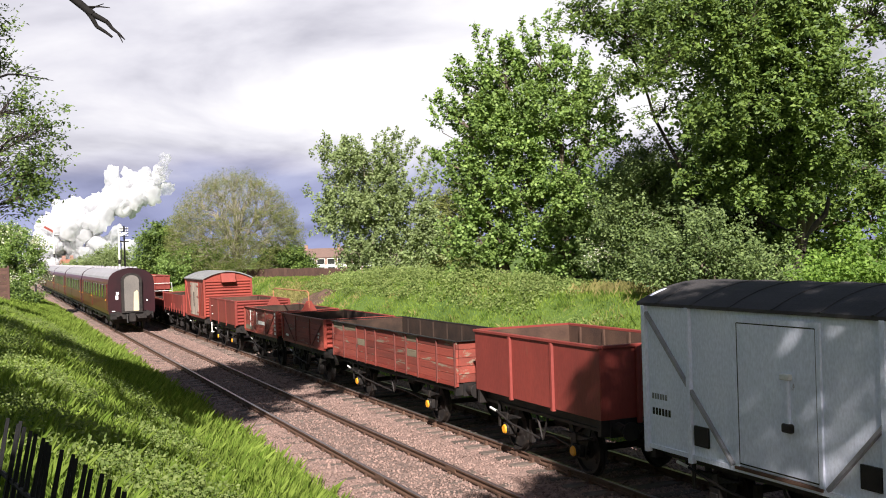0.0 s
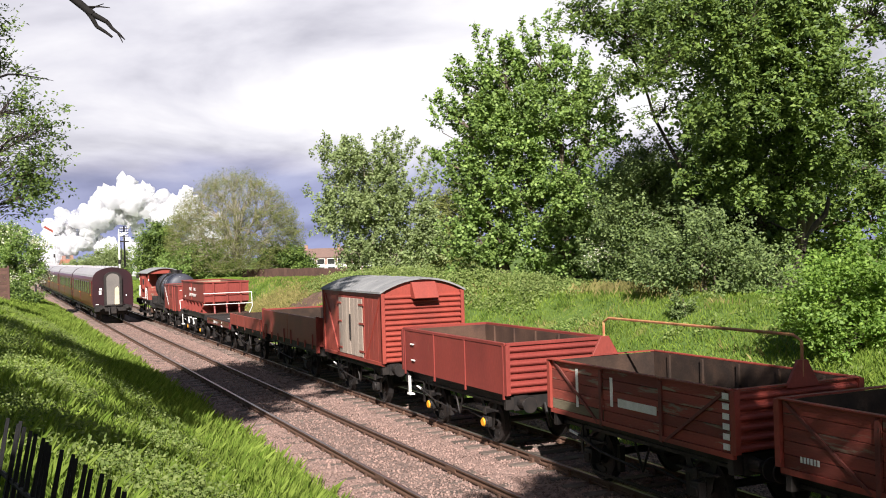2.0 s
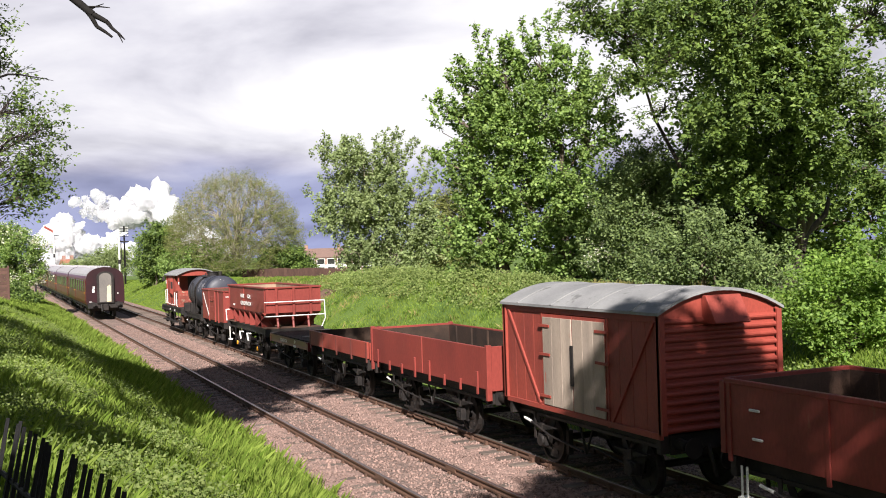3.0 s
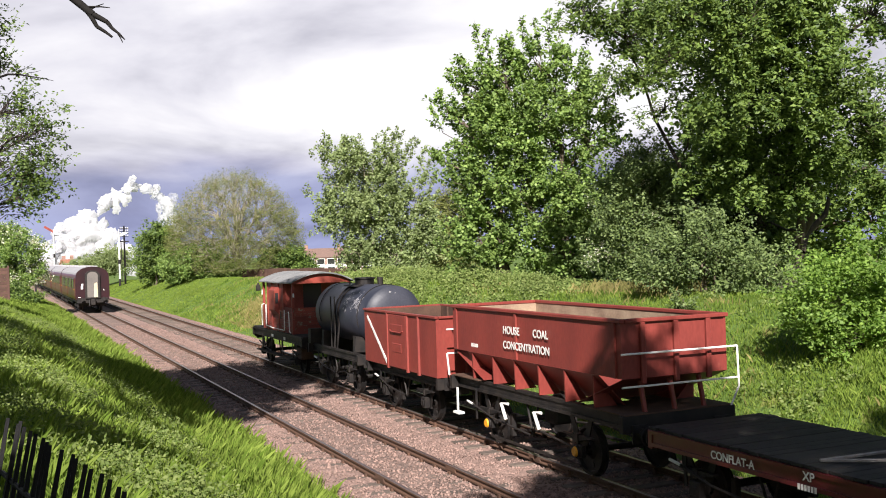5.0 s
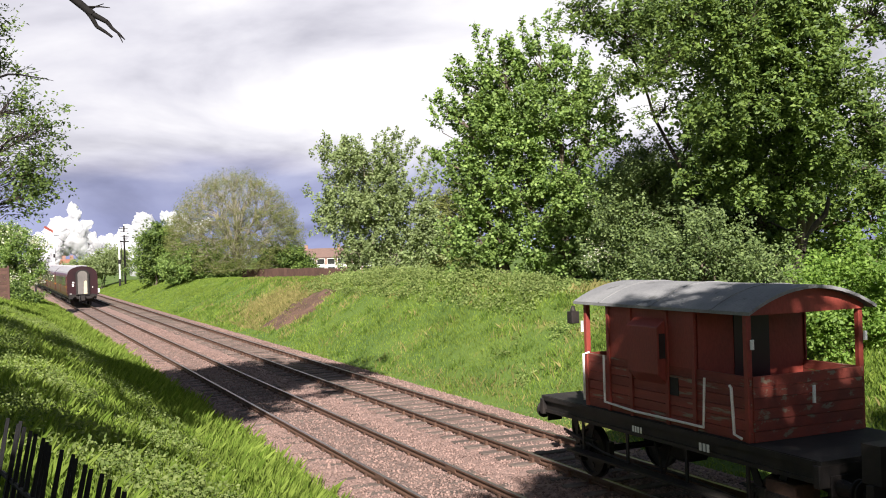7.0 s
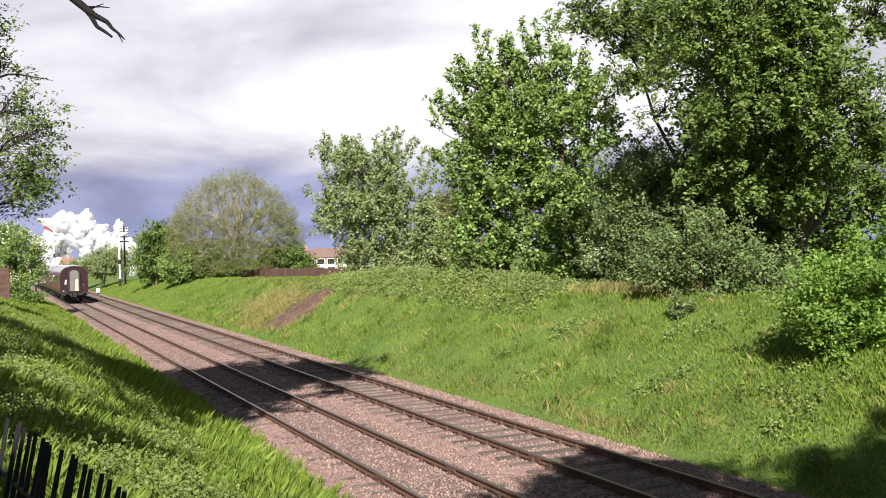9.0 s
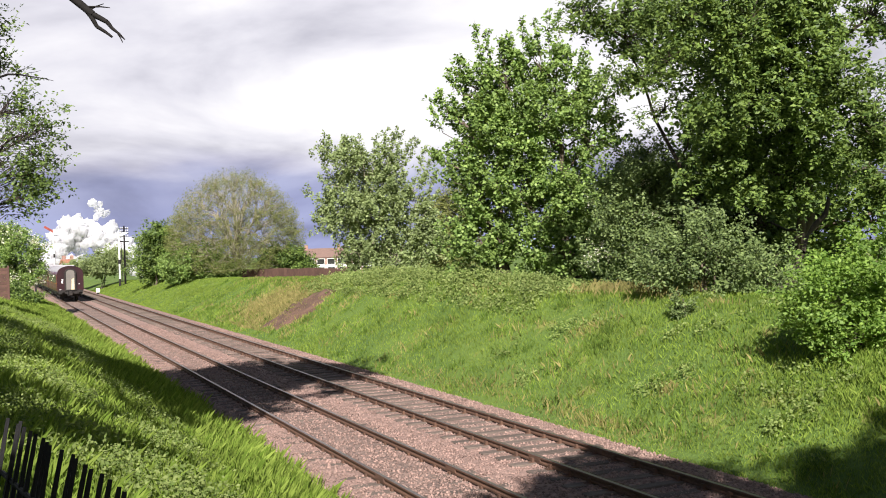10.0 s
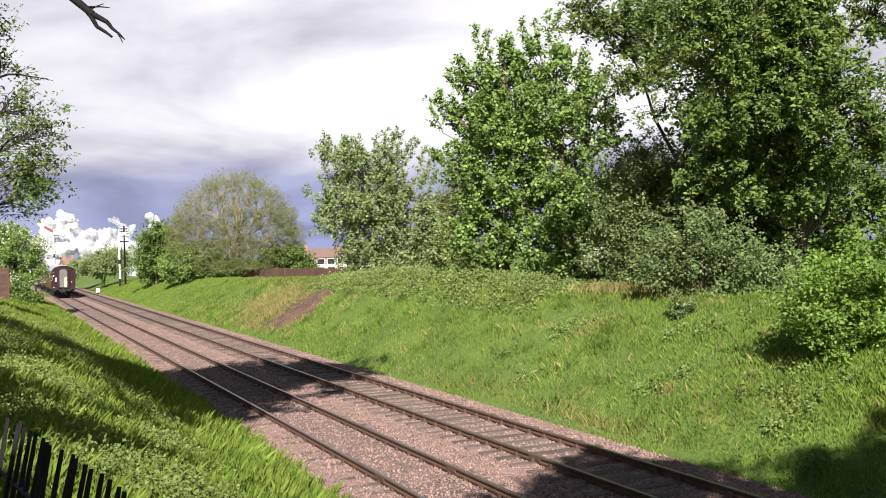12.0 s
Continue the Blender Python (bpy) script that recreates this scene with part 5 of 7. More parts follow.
    part("truss", piped(((-1.1, -5.0, 0.85), (-1.1, -3.0, 0.55), (-1.1, 3.0, 0.55), (-1.1, 5.0, 0.85)), ((1.1, -5.0, 0.85), (1.1, -3.0, 0.55), (1.1, 3.0, 0.55), (1.1, 5.0, 0.85)), r=0.04), BLACK, c)
    return c


coach = build_coach()
COACHES = [coach] + [copy_thing(coach, pose(0, 0, 0)) for _ in range(4)]
for i, c in enumerate(COACHES):
    MOVERS.append((c, 0.0, 9.7 + 20.2 * i, "coach"))
    for ch in c.children:
        if ch.name.startswith("wheelset"):
            WHEELS.append((ch, ch.location.y, "coach"))


# ---- plants ----
def leaves(rng, centres, per, spread, size, droop=0.25, slim=0.55, way=None, reach=0.0):
    """Folded leaf blades round clump centres, or strung along shoots that leave them: vertices and quads."""
    c = np.repeat(centres, per, axis=0)
    n = len(c)
    d = rng.normal(size=(n, 3))
    d /= np.linalg.norm(d, axis=1)[:, None] + 1e-9
    p = c + d * spread * rng.random((n, 1)) ** 0.6
    if way is not None:
        f = rng.random((n, 1))
        p = c + np.repeat(way, per, axis=0) * reach * f + (p - c) * (1.1 - 0.65 * f)
    a = rng.normal(size=(n, 3)) * (1, 1, 0.55) + d * 0.5
    a[:, 2] -= droop
    a /= np.linalg.norm(a, axis=1)[:, None]
    up = np.array((-0.30, -0.60, 0.85)) + rng.normal(size=(n, 3)) * 0.62   # blades turn to the light
    b = np.cross(a, up)
    b /= np.linalg.norm(b, axis=1)[:, None] + 1e-9
    u = np.cross(b, a)
    s = size * rng.uniform(0.55, 1.45, (n, 1))
    w = s * slim
    v = np.stack((p, p + a * s * 0.5 + b * w * 0.5 + u * s * 0.10, p + a * s, p + a * s * 0.5 - b * w * 0.5 + u * s * 0.10), 1)
    return v.reshape(-1, 3), np.arange(4 * n).reshape(n, 4)


def clumps(rng, blobs, count, shell=0.5, tuft=5, rough=0.25):
    """Clump centres in tufts over lumpy ellipsoids (x, y, z, rx, rz), dense near their skins, with gaps between, and their outward ways."""
    prim = max(4, count // tuft)
    vol = np.array([b[3] ** 2 * b[4] for b in blobs]) ** 0.75
    pick = rng.choice(len(blobs), prim, p=vol / vol.sum())
    d = rng.normal(size=(prim, 3))
    d /= np.linalg.norm(d, axis=1)[:, None]
    r = shell + (1.0 - shell) * rng.random((prim, 1)) ** 0.7
    r *= 1 + rough * rng.normal(size=(prim, 1)).clip(-1, 1.7)
    bl = np.array(blobs)[pick]
    c = bl[:, :3] + d * r * np.stack((bl[:, 3], bl[:, 3], bl[:, 4]), 1)
    c = np.repeat(c, tuft, axis=0)
    d = np.repeat(d, tuft, axis=0)
    pick = np.repeat(pick, tuft)
    size = np.array(blobs)[pick][:, 3:4].clip(0.4, 2.0)
    c = c + rng.normal(size=c.shape) * size * (0.20, 0.20, 0.15)
    order = rng.permutation(len(c))
    return c[order], pick[order], d[order]


def limb(bm, p0, p1, r0, r1, rnd, bend=0.12, parts=3, n=6):
    p0, p1 = Vector(p0), Vector(p1)
    L = (p1 - p0).length
    pts = [p0]
    for i in range(1, parts):
        f = i / parts
        pts.append(p0.lerp(p1, f) + Vector((rnd.uniform(-1, 1), rnd.uniform(-1, 1), rnd.uniform(-0.3, 1))) * bend * L * math.sin(f * math.pi))
    pts.append(p1)
    for i in range(parts):
        tube(bm, pts[i], pts[i + 1], r0 + (r1 - r0) * i / parts, r0 + (r1 - r0) * (i + 1) / parts, n, False)
    return pts


def tree(name, blobs, base, mat, label, count, per, spread, size, seed, bark=None, r=0.2, twigs=90, category="tree", droop=0.25, shell=0.45, tuft=4,
         stems=1, slim=0.55, extra=None, rough=0.25, reach=0.5, aim=(0, 0, 0.7), tips=()):
    """A tapered trunk, limbs to each mass of the crown, twigs to the leaf clumps, and the leaves."""
    rng, rnd = np.random.default_rng(seed), random.Random(seed)
    e = new(name)
    e.location = base
    o = np.array(base)
    lb = [(b[0] - o[0], b[1] - o[1], b[2] - o[2], b[3], b[4]) for b in blobs]
    cen, pick, way = clumps(rng, lb, count, shell, tuft, rough)
    low = 0.15
    cen[:, 2] = np.maximum(cen[:, 2], low)
    bm = bmesh.new()
    top = max(lb, key=lambda b: b[2])
    mid = (sum(b[0] for b in lb) / len(lb), sum(b[1] for b in lb) / len(lb))
    trunk_tops = []
    for k in range(stems):
        off = Vector((rnd.uniform(-1, 1), rnd.uniform(-1, 1), 0)) * (0.0 if stems == 1 else r * 4)
        tgt = top if k == 0 else rnd.choice(lb)
        pts = limb(bm, off + Vector((0, 0, -0.25)), (mid[0] * 0.5 + tgt[0] * 0.5, mid[1] * 0.5 + tgt[1] * 0.5, tgt[2] * 0.9), r, r * 0.18, rnd, 0.05, 6, 8)
        trunk_tops.append(pts)
    part("trunk", bm, bark or BARK, e, smooth=True)
    bm = bmesh.new()
    spine = [p for pts in trunk_tops for p in pts]
    for i, b in enumerate(lb):
        c = Vector(b[:3])
        below = [p for p in spine if p.z <= max(c.z - 0.25 * b[4], 0.3)] or spine[:1]
        s = min(below, key=lambda p: (p - c).length + 0.2 * abs(p.z - c.z))
        limb(bm, s, c, r * 0.38, r * 0.12, rnd, 0.10, 4, 6)
        mine = np.where(pick == i)[0][:max(4, int(twigs / len(lb)))]
        for j in mine:
            limb(bm, c.lerp(s, rnd.uniform(0, 0.4)), cen[j], r * 0.10, r * 0.025 + 0.002, rnd, 0.14, 3, 4)
    way = way + np.array(aim) + rng.normal(size=way.shape) * 0.35
    way /= np.linalg.norm(way, axis=1)[:, None]
    # leading shoots that stand out of the crown, leafy to their tips
    lead, lead_way = [], []
    for x, y, z, long in tips:
        tip = Vector((x - o[0], y - o[1], z - o[2]))
        root = min(spine, key=lambda p: (p - tip).length + (9 if p.z > tip.z - 0.8 * long else 0))
        foot = tip + (root - tip).normalized() * long * 0.55 - Vector(aim).normalized() * long * 0.55
        limb(bm, root, foot, r * 0.16, r * 0.08, rnd, 0.06, 3, 5)
        limb(bm, foot, tip, r * 0.08, r * 0.02, rnd, 0.05, 4, 4)
        for k in range(int(long / 0.17)):
            f = (k + rnd.random()) / (long / 0.17)
            lead.append(foot.lerp(tip, f))
            q = Vector((rnd.gauss(0, 1), rnd.gauss(0, 1), 0.4)) + (tip - foot).normalized() * 0.8
            lead_way.append(q.normalized() * (1.15 - 0.75 * f))
    tagged(part("branchwork", bm, bark or BARK, e, smooth=True), kind="stuff")
    v, f = leaves(rng, cen, per, spread, size, droop, slim, way, reach)
    if lead:
        v2, f2 = leaves(rng, np.array(lead), max(5, per // 2), spread * 0.45, size, droop, slim, np.array(lead_way), reach * 0.8)
        v, f = np.concatenate((v, v2)), np.concatenate((f, f2 + len(v)))
    tagged(part("crown", soup("crown", v, f, mat), mat, e), kind="stuff")
    if extra:
        emat, en, eper, espread, esize, nm = extra
        c2, _, _ = clumps(rng, lb, en, 0.85)
        v, f = leaves(rng, c2, eper, espread, esize, 0.0, 0.9)
        tagged(part(nm, soup(nm, v, f, emat), emat, e), kind="stuff")
    return tagged(e, label, category)


def on(x, y, dz=0.0):
    return (x, y, land(x, y) + dz)


SYCAMORE_A = ((12.7, 41.2, 11.6, 0.7, 1.3), (14.3, 40.7, 12.0, 0.75, 1.3), (12.9, 41.2, 9.4, 1.4, 1.3), (14.1, 40.9, 9.6, 1.1, 1.3), (13.0, 41.2, 7.1, 1.4, 1.4), (14.8, 40.5, 7.1, 1.5, 1.5), (12.8, 41.3, 4.6, 1.3, 1.5), (14.5, 40.6, 4.4, 1.5, 1.5), (11.7, 41.6, 10.5, 0.6, 0.45), (11.5, 41.6, 8.2, 0.5, 0.35))
SYCAMORE_B = ((15.5, 40.1, 12.6, 0.9, 1.5), (17.0, 39.5, 11.2, 0.9, 1.5), (15.3, 40.2, 9.9, 1.6, 1.7), (17.6, 39.3, 9.0, 1.35, 1.5), (17.1, 39.4, 6.5, 1.7, 1.5), (15.6, 39.9, 5.6, 1.2, 1.3), (16.6, 39.7, 4.0, 1.6, 1.3), (18.2, 39.0, 4.2, 1.3, 1.5), (18.9, 39.0, 6.4, 0.9, 1.0))
POPLAR = ((12.4, 58.9, 9.6, 1.4, 1.4), (14.4, 57.9, 9.0, 1.2, 1.2), (15.9, 57.3, 7.6, 0.8, 1.2), (12.0, 59.1, 6.8, 1.5, 1.7), (14.3, 58.1, 6.8, 1.9, 1.9), (16.6, 57.2, 5.6, 1.0, 1.3), (13.1, 58.8, 4.2, 1.1, 1.5), (15.1, 57.8, 4.0, 1.9, 1.4), (17.2, 57.0, 4.2, 0.9, 0.9))
TIPS_A = [(x, 41.0, z, h) for x, z, h in ((12.7, 14.7, 2.2), (13.3, 14.3, 1.8), (11.9, 13.2, 1.7), (11.2, 12.4, 1.5), (10.9, 11.5, 1.3), (10.5, 10.6, 1.2), (14.0, 13.9, 1.6), (14.6, 14.1, 1.6), (11.1, 8.2, 1.0))]
TIPS_B = [(x, 39.8, z, h) for x, z, h in ((14.4, 14.7, 1.7), (15.1, 14.7, 1.7), (15.8, 15.0, 1.9), (16.4, 15.1, 1.9), (17.0, 13.5, 1.5), (17.9, 12.0, 1.3), (19.2, 10.7, 1.2))]
TIPS_P = [(x, 57.8, z, h) for x, z, h in ((14.8, 11.9, 1.8), (15.2, 11.7, 1.6), (14.1, 11.5, 1.5), (15.5, 11.9, 1.8), (15.9, 11.8, 2.0), (16.5, 11.4, 2.0), (16.9, 11.4, 2.0), (17.3, 10.9, 2.0), (17.6, 10.0, 1.9), (18.1, 9.3, 1.7), (18.1, 8.1, 1.3), (12.0, 11.4, 1.0), (12.9, 11.4, 1.0), (10.9, 10.3, 1.0), (10.4, 9.0, 0.8))]
THORN_FAR = ((10.0, 119.8, 6.0, 2.0, 1.9), (9.1, 120.3, 3.5, 1.7, 1.7), (11.6, 119.1, 3.8, 1.8, 1.8))
SCRUB_FAR = ((7.1, 157.7, 3.5, 2.52, 1.35), (4.8, 170.8, 2.9, 2.10, 1.01), (9.0, 156.9, 4.3, 2.02, 1.68))
GAP_TREE = ((27.9, 77.3, 7.0, 1.91, 2.62), (27.4, 77.5, 3.9, 2.38, 2.15))
ASH = ((10.9, 29.0, 12.2, 0.8, 0.8), (12.2, 28.4, 12.2, 1.1, 0.8), (12.4, 28.3, 11.0, 0.8, 0.5), (13.6, 27.9, 10.5, 0.9, 0.6), (14.4, 27.5, 11.9, 1.2, 1.1), (15.4, 27.1, 10.4, 0.9, 0.9), (12.4, 28.3, 9.9, 0.9, 0.35), (13.4, 27.9, 8.9, 0.9, 0.35), (14.8, 27.4, 8.7, 0.8, 0.6), (15.3, 27.4, 7.4, 0.9, 0.8))
OAK = ((14.1, 24.6, 11.1, 1.15, 1.5), (15.6, 23.9, 10.7, 1.2, 1.6), (17.9, 23.1, 11.3, 0.7, 0.8), (14.1, 24.6, 8.7, 1.2, 1.3), (15.8, 23.8, 8.4, 1.35, 1.3), (17.9, 23.1, 8.1, 0.75, 1.2), (14.6, 26.2, 6.9, 1.3, 1.0), (16.8, 25.2, 6.6, 1.2, 0.9), (23.6, 28.7, 6.8, 0.9, 0.8), (19.4, 30.8, 5.0, 1.2, 1.0))
HAWTHORN = ((14.8, 31.7, 7.0, 0.8, 0.8), (15.9, 31.2, 7.2, 0.9, 0.9), (14.4, 31.9, 6.0, 0.9, 1.0), (14.2, 32.0, 5.6, 1.0, 1.2), (14.0, 32.2, 3.9, 1.0, 1.0), (15.0, 31.6, 7.2, 0.9, 0.9), (17.6, 30.4, 7.0, 1.1, 1.1), (15.4, 31.4, 6.2, 0.81, 1.07), (15.8, 31.2, 4.7, 1.07, 1.28), (15.3, 31.5, 3.7, 0.96, 0.96), (16.8, 30.8, 6.0, 1.07, 1.28))
SHRUB = ((11.6, 25.5, 3.6, 0.96, 0.78), (12.9, 24.9, 3.6, 1.39, 0.87), (14.1, 24.3, 3.3, 0.96, 0.66), (12.4, 25.1, 4.4, 1.04, 0.70))
ELDER = ((10.0, 16.1, 3.75, 0.74, 0.70), (10.6, 16.0, 4.25, 0.6, 0.6), (9.3, 16.5, 2.96, 0.86, 0.74), (10.1, 16.1, 2.6, 0.74, 0.98), (9.4, 16.5, 2.2, 0.74, 0.39), (8.8, 16.7, 2.5, 0.48, 0.40))
LEFT_TREE = tuple((-7.44 + 0.66 * (x + 7.44), 0.66 * y, 4.29 + 0.66 * (z - 4.29), 0.66 * a, 0.66 * b) for x, y, z, a, b in ((-7.1, 23.9, 7.6, 0.52, 0.47), (-6.6, 23.7, 7.1, 0.52, 0.68), (-7.2, 24.0, 6.5, 0.74, 0.62), (-6.6, 23.7, 6.2, 0.47, 0.43), (-6.9, 23.8, 5.7, 0.49, 0.27), (-7.4, 24.0, 9.3, 0.39, 0.74), (-7.4, 24.0, 8.6, 0.42, 0.19)))
TIPS_L = [(x, 15.8, z, h) for x, z, h in ((-7.1, 6.75, 0.4), (-6.9, 6.5, 0.4), (-6.75, 6.3, 0.4), (-6.6, 6.1, 0.5), (-6.5, 5.85, 0.5), (-6.42, 5.72, 0.6), (-6.6, 5.5, 0.5), (-6.7, 5.4, 0.5), (-6.8, 5.1, 0.5), (-6.7, 4.98, 0.6), (-7.0, 5.3, 0.5), (-7.1, 7.6, 0.4), (-7.2, 7.3, 0.4))]
MAY_BUSH = ((-5.8, 89.0, 5.2, 1.75, 1.38), (-6.6, 89.4, 3.2, 1.38, 1.38), (-4.6, 88.5, 3.6, 1.01, 1.10), (-6.8, 89.5, 6.2, 1.47, 1.01))

tree("sycamore_tree", SYCAMORE_A, on(13.6, 41.0), LEAF_MAPLE, "tall leafy green sycamore at the top of the bank", 1150, 36, 0.22, 0.145, 11, r=0.2, twigs=240, stems=3, slim=0.8, tuft=4, reach=0.75, tips=TIPS_A, rough=0.3, aim=(0, 0, 0.8))
tree("sycamore_tree", SYCAMORE_B, on(16.3, 39.9), LEAF_MAPLE, "tall leafy green sycamore with upright leaders", 1250, 36, 0.22, 0.145, 12, r=0.2, twigs=240, stems=3, slim=0.8, tuft=4, reach=0.75, tips=TIPS_B, rough=0.3, aim=(0, 0, 0.8))
tree("poplar_tree", POPLAR, on(14.4, 58.1), LEAF_POPLAR, "pale green poplar thicket with upright stems", 1350, 40, 0.24, 0.145, 13, r=0.13, twigs=300, stems=6, slim=0.7, bark=PALE_BARK, tuft=2, reach=0.6, aim=(0, 0, 1.5), tips=TIPS_P)


def budding_tree(base, wide, tall, seed):
    """A broad dome of branches that fork four times from a short trunk, with small opening leaves on the outer twigs."""
    rng, rnd = np.random.default_rng(seed), random.Random(seed)
    e = new("willow_tree")
    e.location = base
    fork = Vector((0, 0, tall * 0.10))
    bm = bmesh.new()
    limb(bm, (0, 0, -0.3), fork, 0.42, 0.34, rnd, 0.03, 3, 9)
    part("trunk", bm, PALE_BARK, e, smooth=True)
    bm = bmesh.new()
    above = [(fork, Vector((0, 0, 1)))]
    outer = []
    for count, depth, r0, r1 in ((18, 0.42, 0.15, 0.08), (120, 0.68, 0.06, 0.034), (640, 0.87, 0.026, 0.016), (3400, 1.0, 0.014, 0.007)):
        level = []
        for _ in range(count):
            d = Vector((rnd.gauss(0, 1), rnd.gauss(0, 1), rnd.gauss(0.9, 0.6) if depth < 0.7 else rnd.gauss(0.25, 0.9)))
            d.normalize()
            d.z = d.z if d.z > -0.5 else -1.0 - d.z
            q = depth * rnd.uniform(0.86, 1.04)
            skirt = 1.0 - 0.10 * max(0.0, d.z)
            p = Vector((d.x * wide * q * skirt, d.y * wide * q * skirt, tall * 0.36 + d.z * tall * 0.64 * q))
            p.z = max(p.z, 0.8)
            level.append(p)
        up = np.array([tuple(a[0]) for a in above])
        for p in level:
            k = int(np.argmin(((up - np.array(p)) ** 2).sum(1) + (12.0 if depth < 0.5 else 2.0) * np.maximum(0, up[:, 2] - p.z)))
            s0, w0 = above[k]
            mid = s0 + (p - s0) * 0.5 + w0 * (p - s0).length * 0.12
            tube(bm, s0, mid, r0, (r0 + r1) / 2, 5 if depth < 0.9 else 3, False)
            tube(bm, mid, p, (r0 + r1) / 2, r1, 5 if depth < 0.9 else 3, False)
            outer.append((p, (p - mid).normalized(), depth))
        above = [(p, w) for p, w, q in outer[-count:]]
    tagged(part("branchwork", bm, PALE_BARK, e, "pale bare branches", smooth=True), kind="stuff")
    tip = [(p, w) for p, w, q in outer if q > 0.8]
    c = np.array([tuple(p) for p, w in tip])
    w = np.array([tuple(w) for p, w in tip])
    low = c[:, 2] < tall * 0.62     # leaves are further out low down than at the crown's top
    for keep, per in ((low, 33), (~low, 15)):
        v, f = leaves(rng, c[keep] - w[keep] * 0.5, per, 0.42, 0.115, 0.1, 0.5, w[keep], 1.0)
        tagged(part("crown", soup("crown", v, f, LEAF_BUD), LEAF_BUD, e), kind="stuff")
    return tagged(e, "broad domed tree just coming into yellowish leaf", "tree")


budding_tree(on(15.6, 104.7), 6.9, 11.0, 14)
tree("hawthorn_bush", THORN_FAR, on(8.9, 119.6), LEAF_DARK, "dark green rounded lineside bush", 1150, 24, 0.5, 0.26, 15, r=0.12, twigs=60, category="bush", stems=3, tuft=2)
tree("hawthorn_bush", ((11.2, 103.4, 3.6, 2.0, 1.6), (9.8, 105.8, 3.4, 1.5, 1.5), (13.6, 102.4, 2.9, 1.5, 1.0)), on(11.0, 104.0), LEAF_MAPLE, "green thicket at the foot of the budding tree", 1000, 22, 0.42, 0.22, 31, r=0.09, twigs=60, category="bush", stems=3, tuft=2)
tree("hawthorn_bush", ((19.6, 100.6, 3.5, 1.7, 1.5), (21.0, 100.0, 3.0, 1.2, 1.1)), on(19.9, 100.5), LEAF_DARK, "dark green bush beside the budding tree", 800, 22, 0.4, 0.22, 32, r=0.08, twigs=40, category="bush", stems=3, tuft=2)
tree("hawthorn_bush", SCRUB_FAR, on(7.0, 158.0), LEAF_POPLAR, "low scrubby bushes beside the line", 700, 24, 0.5, 0.28, 16, r=0.08, tuft=2, twigs=40, category="bush", stems=2)
tree("hedgerow_tree", GAP_TREE, on(27.6, 77.4), LEAF_BUD, "yellowish-green tree standing behind the others", 700, 28, 0.5, 0.2, 17, r=0.2, twigs=80)
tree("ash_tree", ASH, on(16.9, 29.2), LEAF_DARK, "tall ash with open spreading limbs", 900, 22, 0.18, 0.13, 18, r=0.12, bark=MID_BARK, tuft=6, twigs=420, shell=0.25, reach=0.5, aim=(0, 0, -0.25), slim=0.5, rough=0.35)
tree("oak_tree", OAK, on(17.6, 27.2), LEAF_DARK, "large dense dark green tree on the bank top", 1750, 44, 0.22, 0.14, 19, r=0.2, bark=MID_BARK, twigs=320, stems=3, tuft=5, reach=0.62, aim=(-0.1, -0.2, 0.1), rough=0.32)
tree("hawthorn_bush", HAWTHORN, on(15.8, 31.2), LEAF_GREY, "hawthorn with creamy white blossom", 1100, 36, 0.32, 0.11, 20, r=0.1, twigs=80, category="bush", stems=3, reach=0.4, extra=(BLOSSOM, 170, 14, 0.22, 0.065, "blossom"))
tree("privet_bush", SHRUB, on(12.7, 25.0), LEAF_GREY, "dense grey-green shrub on the bank top", 520, 40, 0.26, 0.10, 21, r=0.07, twigs=60, category="bush", stems=4)
tree("elder_bush", ELDER, on(9.5, 16.4), LEAF_LIME, "bright green elder bush on the grassy bank", 520, 40, 0.24, 0.09, 22, r=0.05, twigs=60, category="bush", stems=4, slim=0.6)
tree("elder_bush", ((10.1, 22.9, 2.45, 0.28, 0.34), (10.0, 22.9, 2.75, 0.18, 0.22)), on(10.1, 22.9), LEAF_GREY, "small leafy sapling in the bank grass", 46, 26, 0.12, 0.08, 33, r=0.02, twigs=20, category="bush", reach=0.2)
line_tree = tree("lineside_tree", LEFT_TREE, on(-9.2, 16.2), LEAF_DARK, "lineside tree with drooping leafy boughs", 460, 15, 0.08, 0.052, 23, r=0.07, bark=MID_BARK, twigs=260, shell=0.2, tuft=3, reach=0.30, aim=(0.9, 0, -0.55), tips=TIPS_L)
tree("may_bush", MAY_BUSH, on(-6.0, 89.0), LEAF_MAPLE, "flowering white may bush beside the line", 700, 26, 0.4, 0.18, 24, r=0.12, twigs=50, category="bush", stems=3, extra=(BLOSSOM, 420, 14, 0.3, 0.11, "blossom"))
tree("dark_bush", ((-6.0, 69.4, 1.9, 0.79, 0.6), (-6.4, 69.5, 2.4, 0.6, 0.6)), on(-6.2, 69.5), LEAF_DARK, "dark dense clipped bush on the bank", 160, 30, 0.25, 0.12, 25, r=0.05, twigs=20, category="bush")
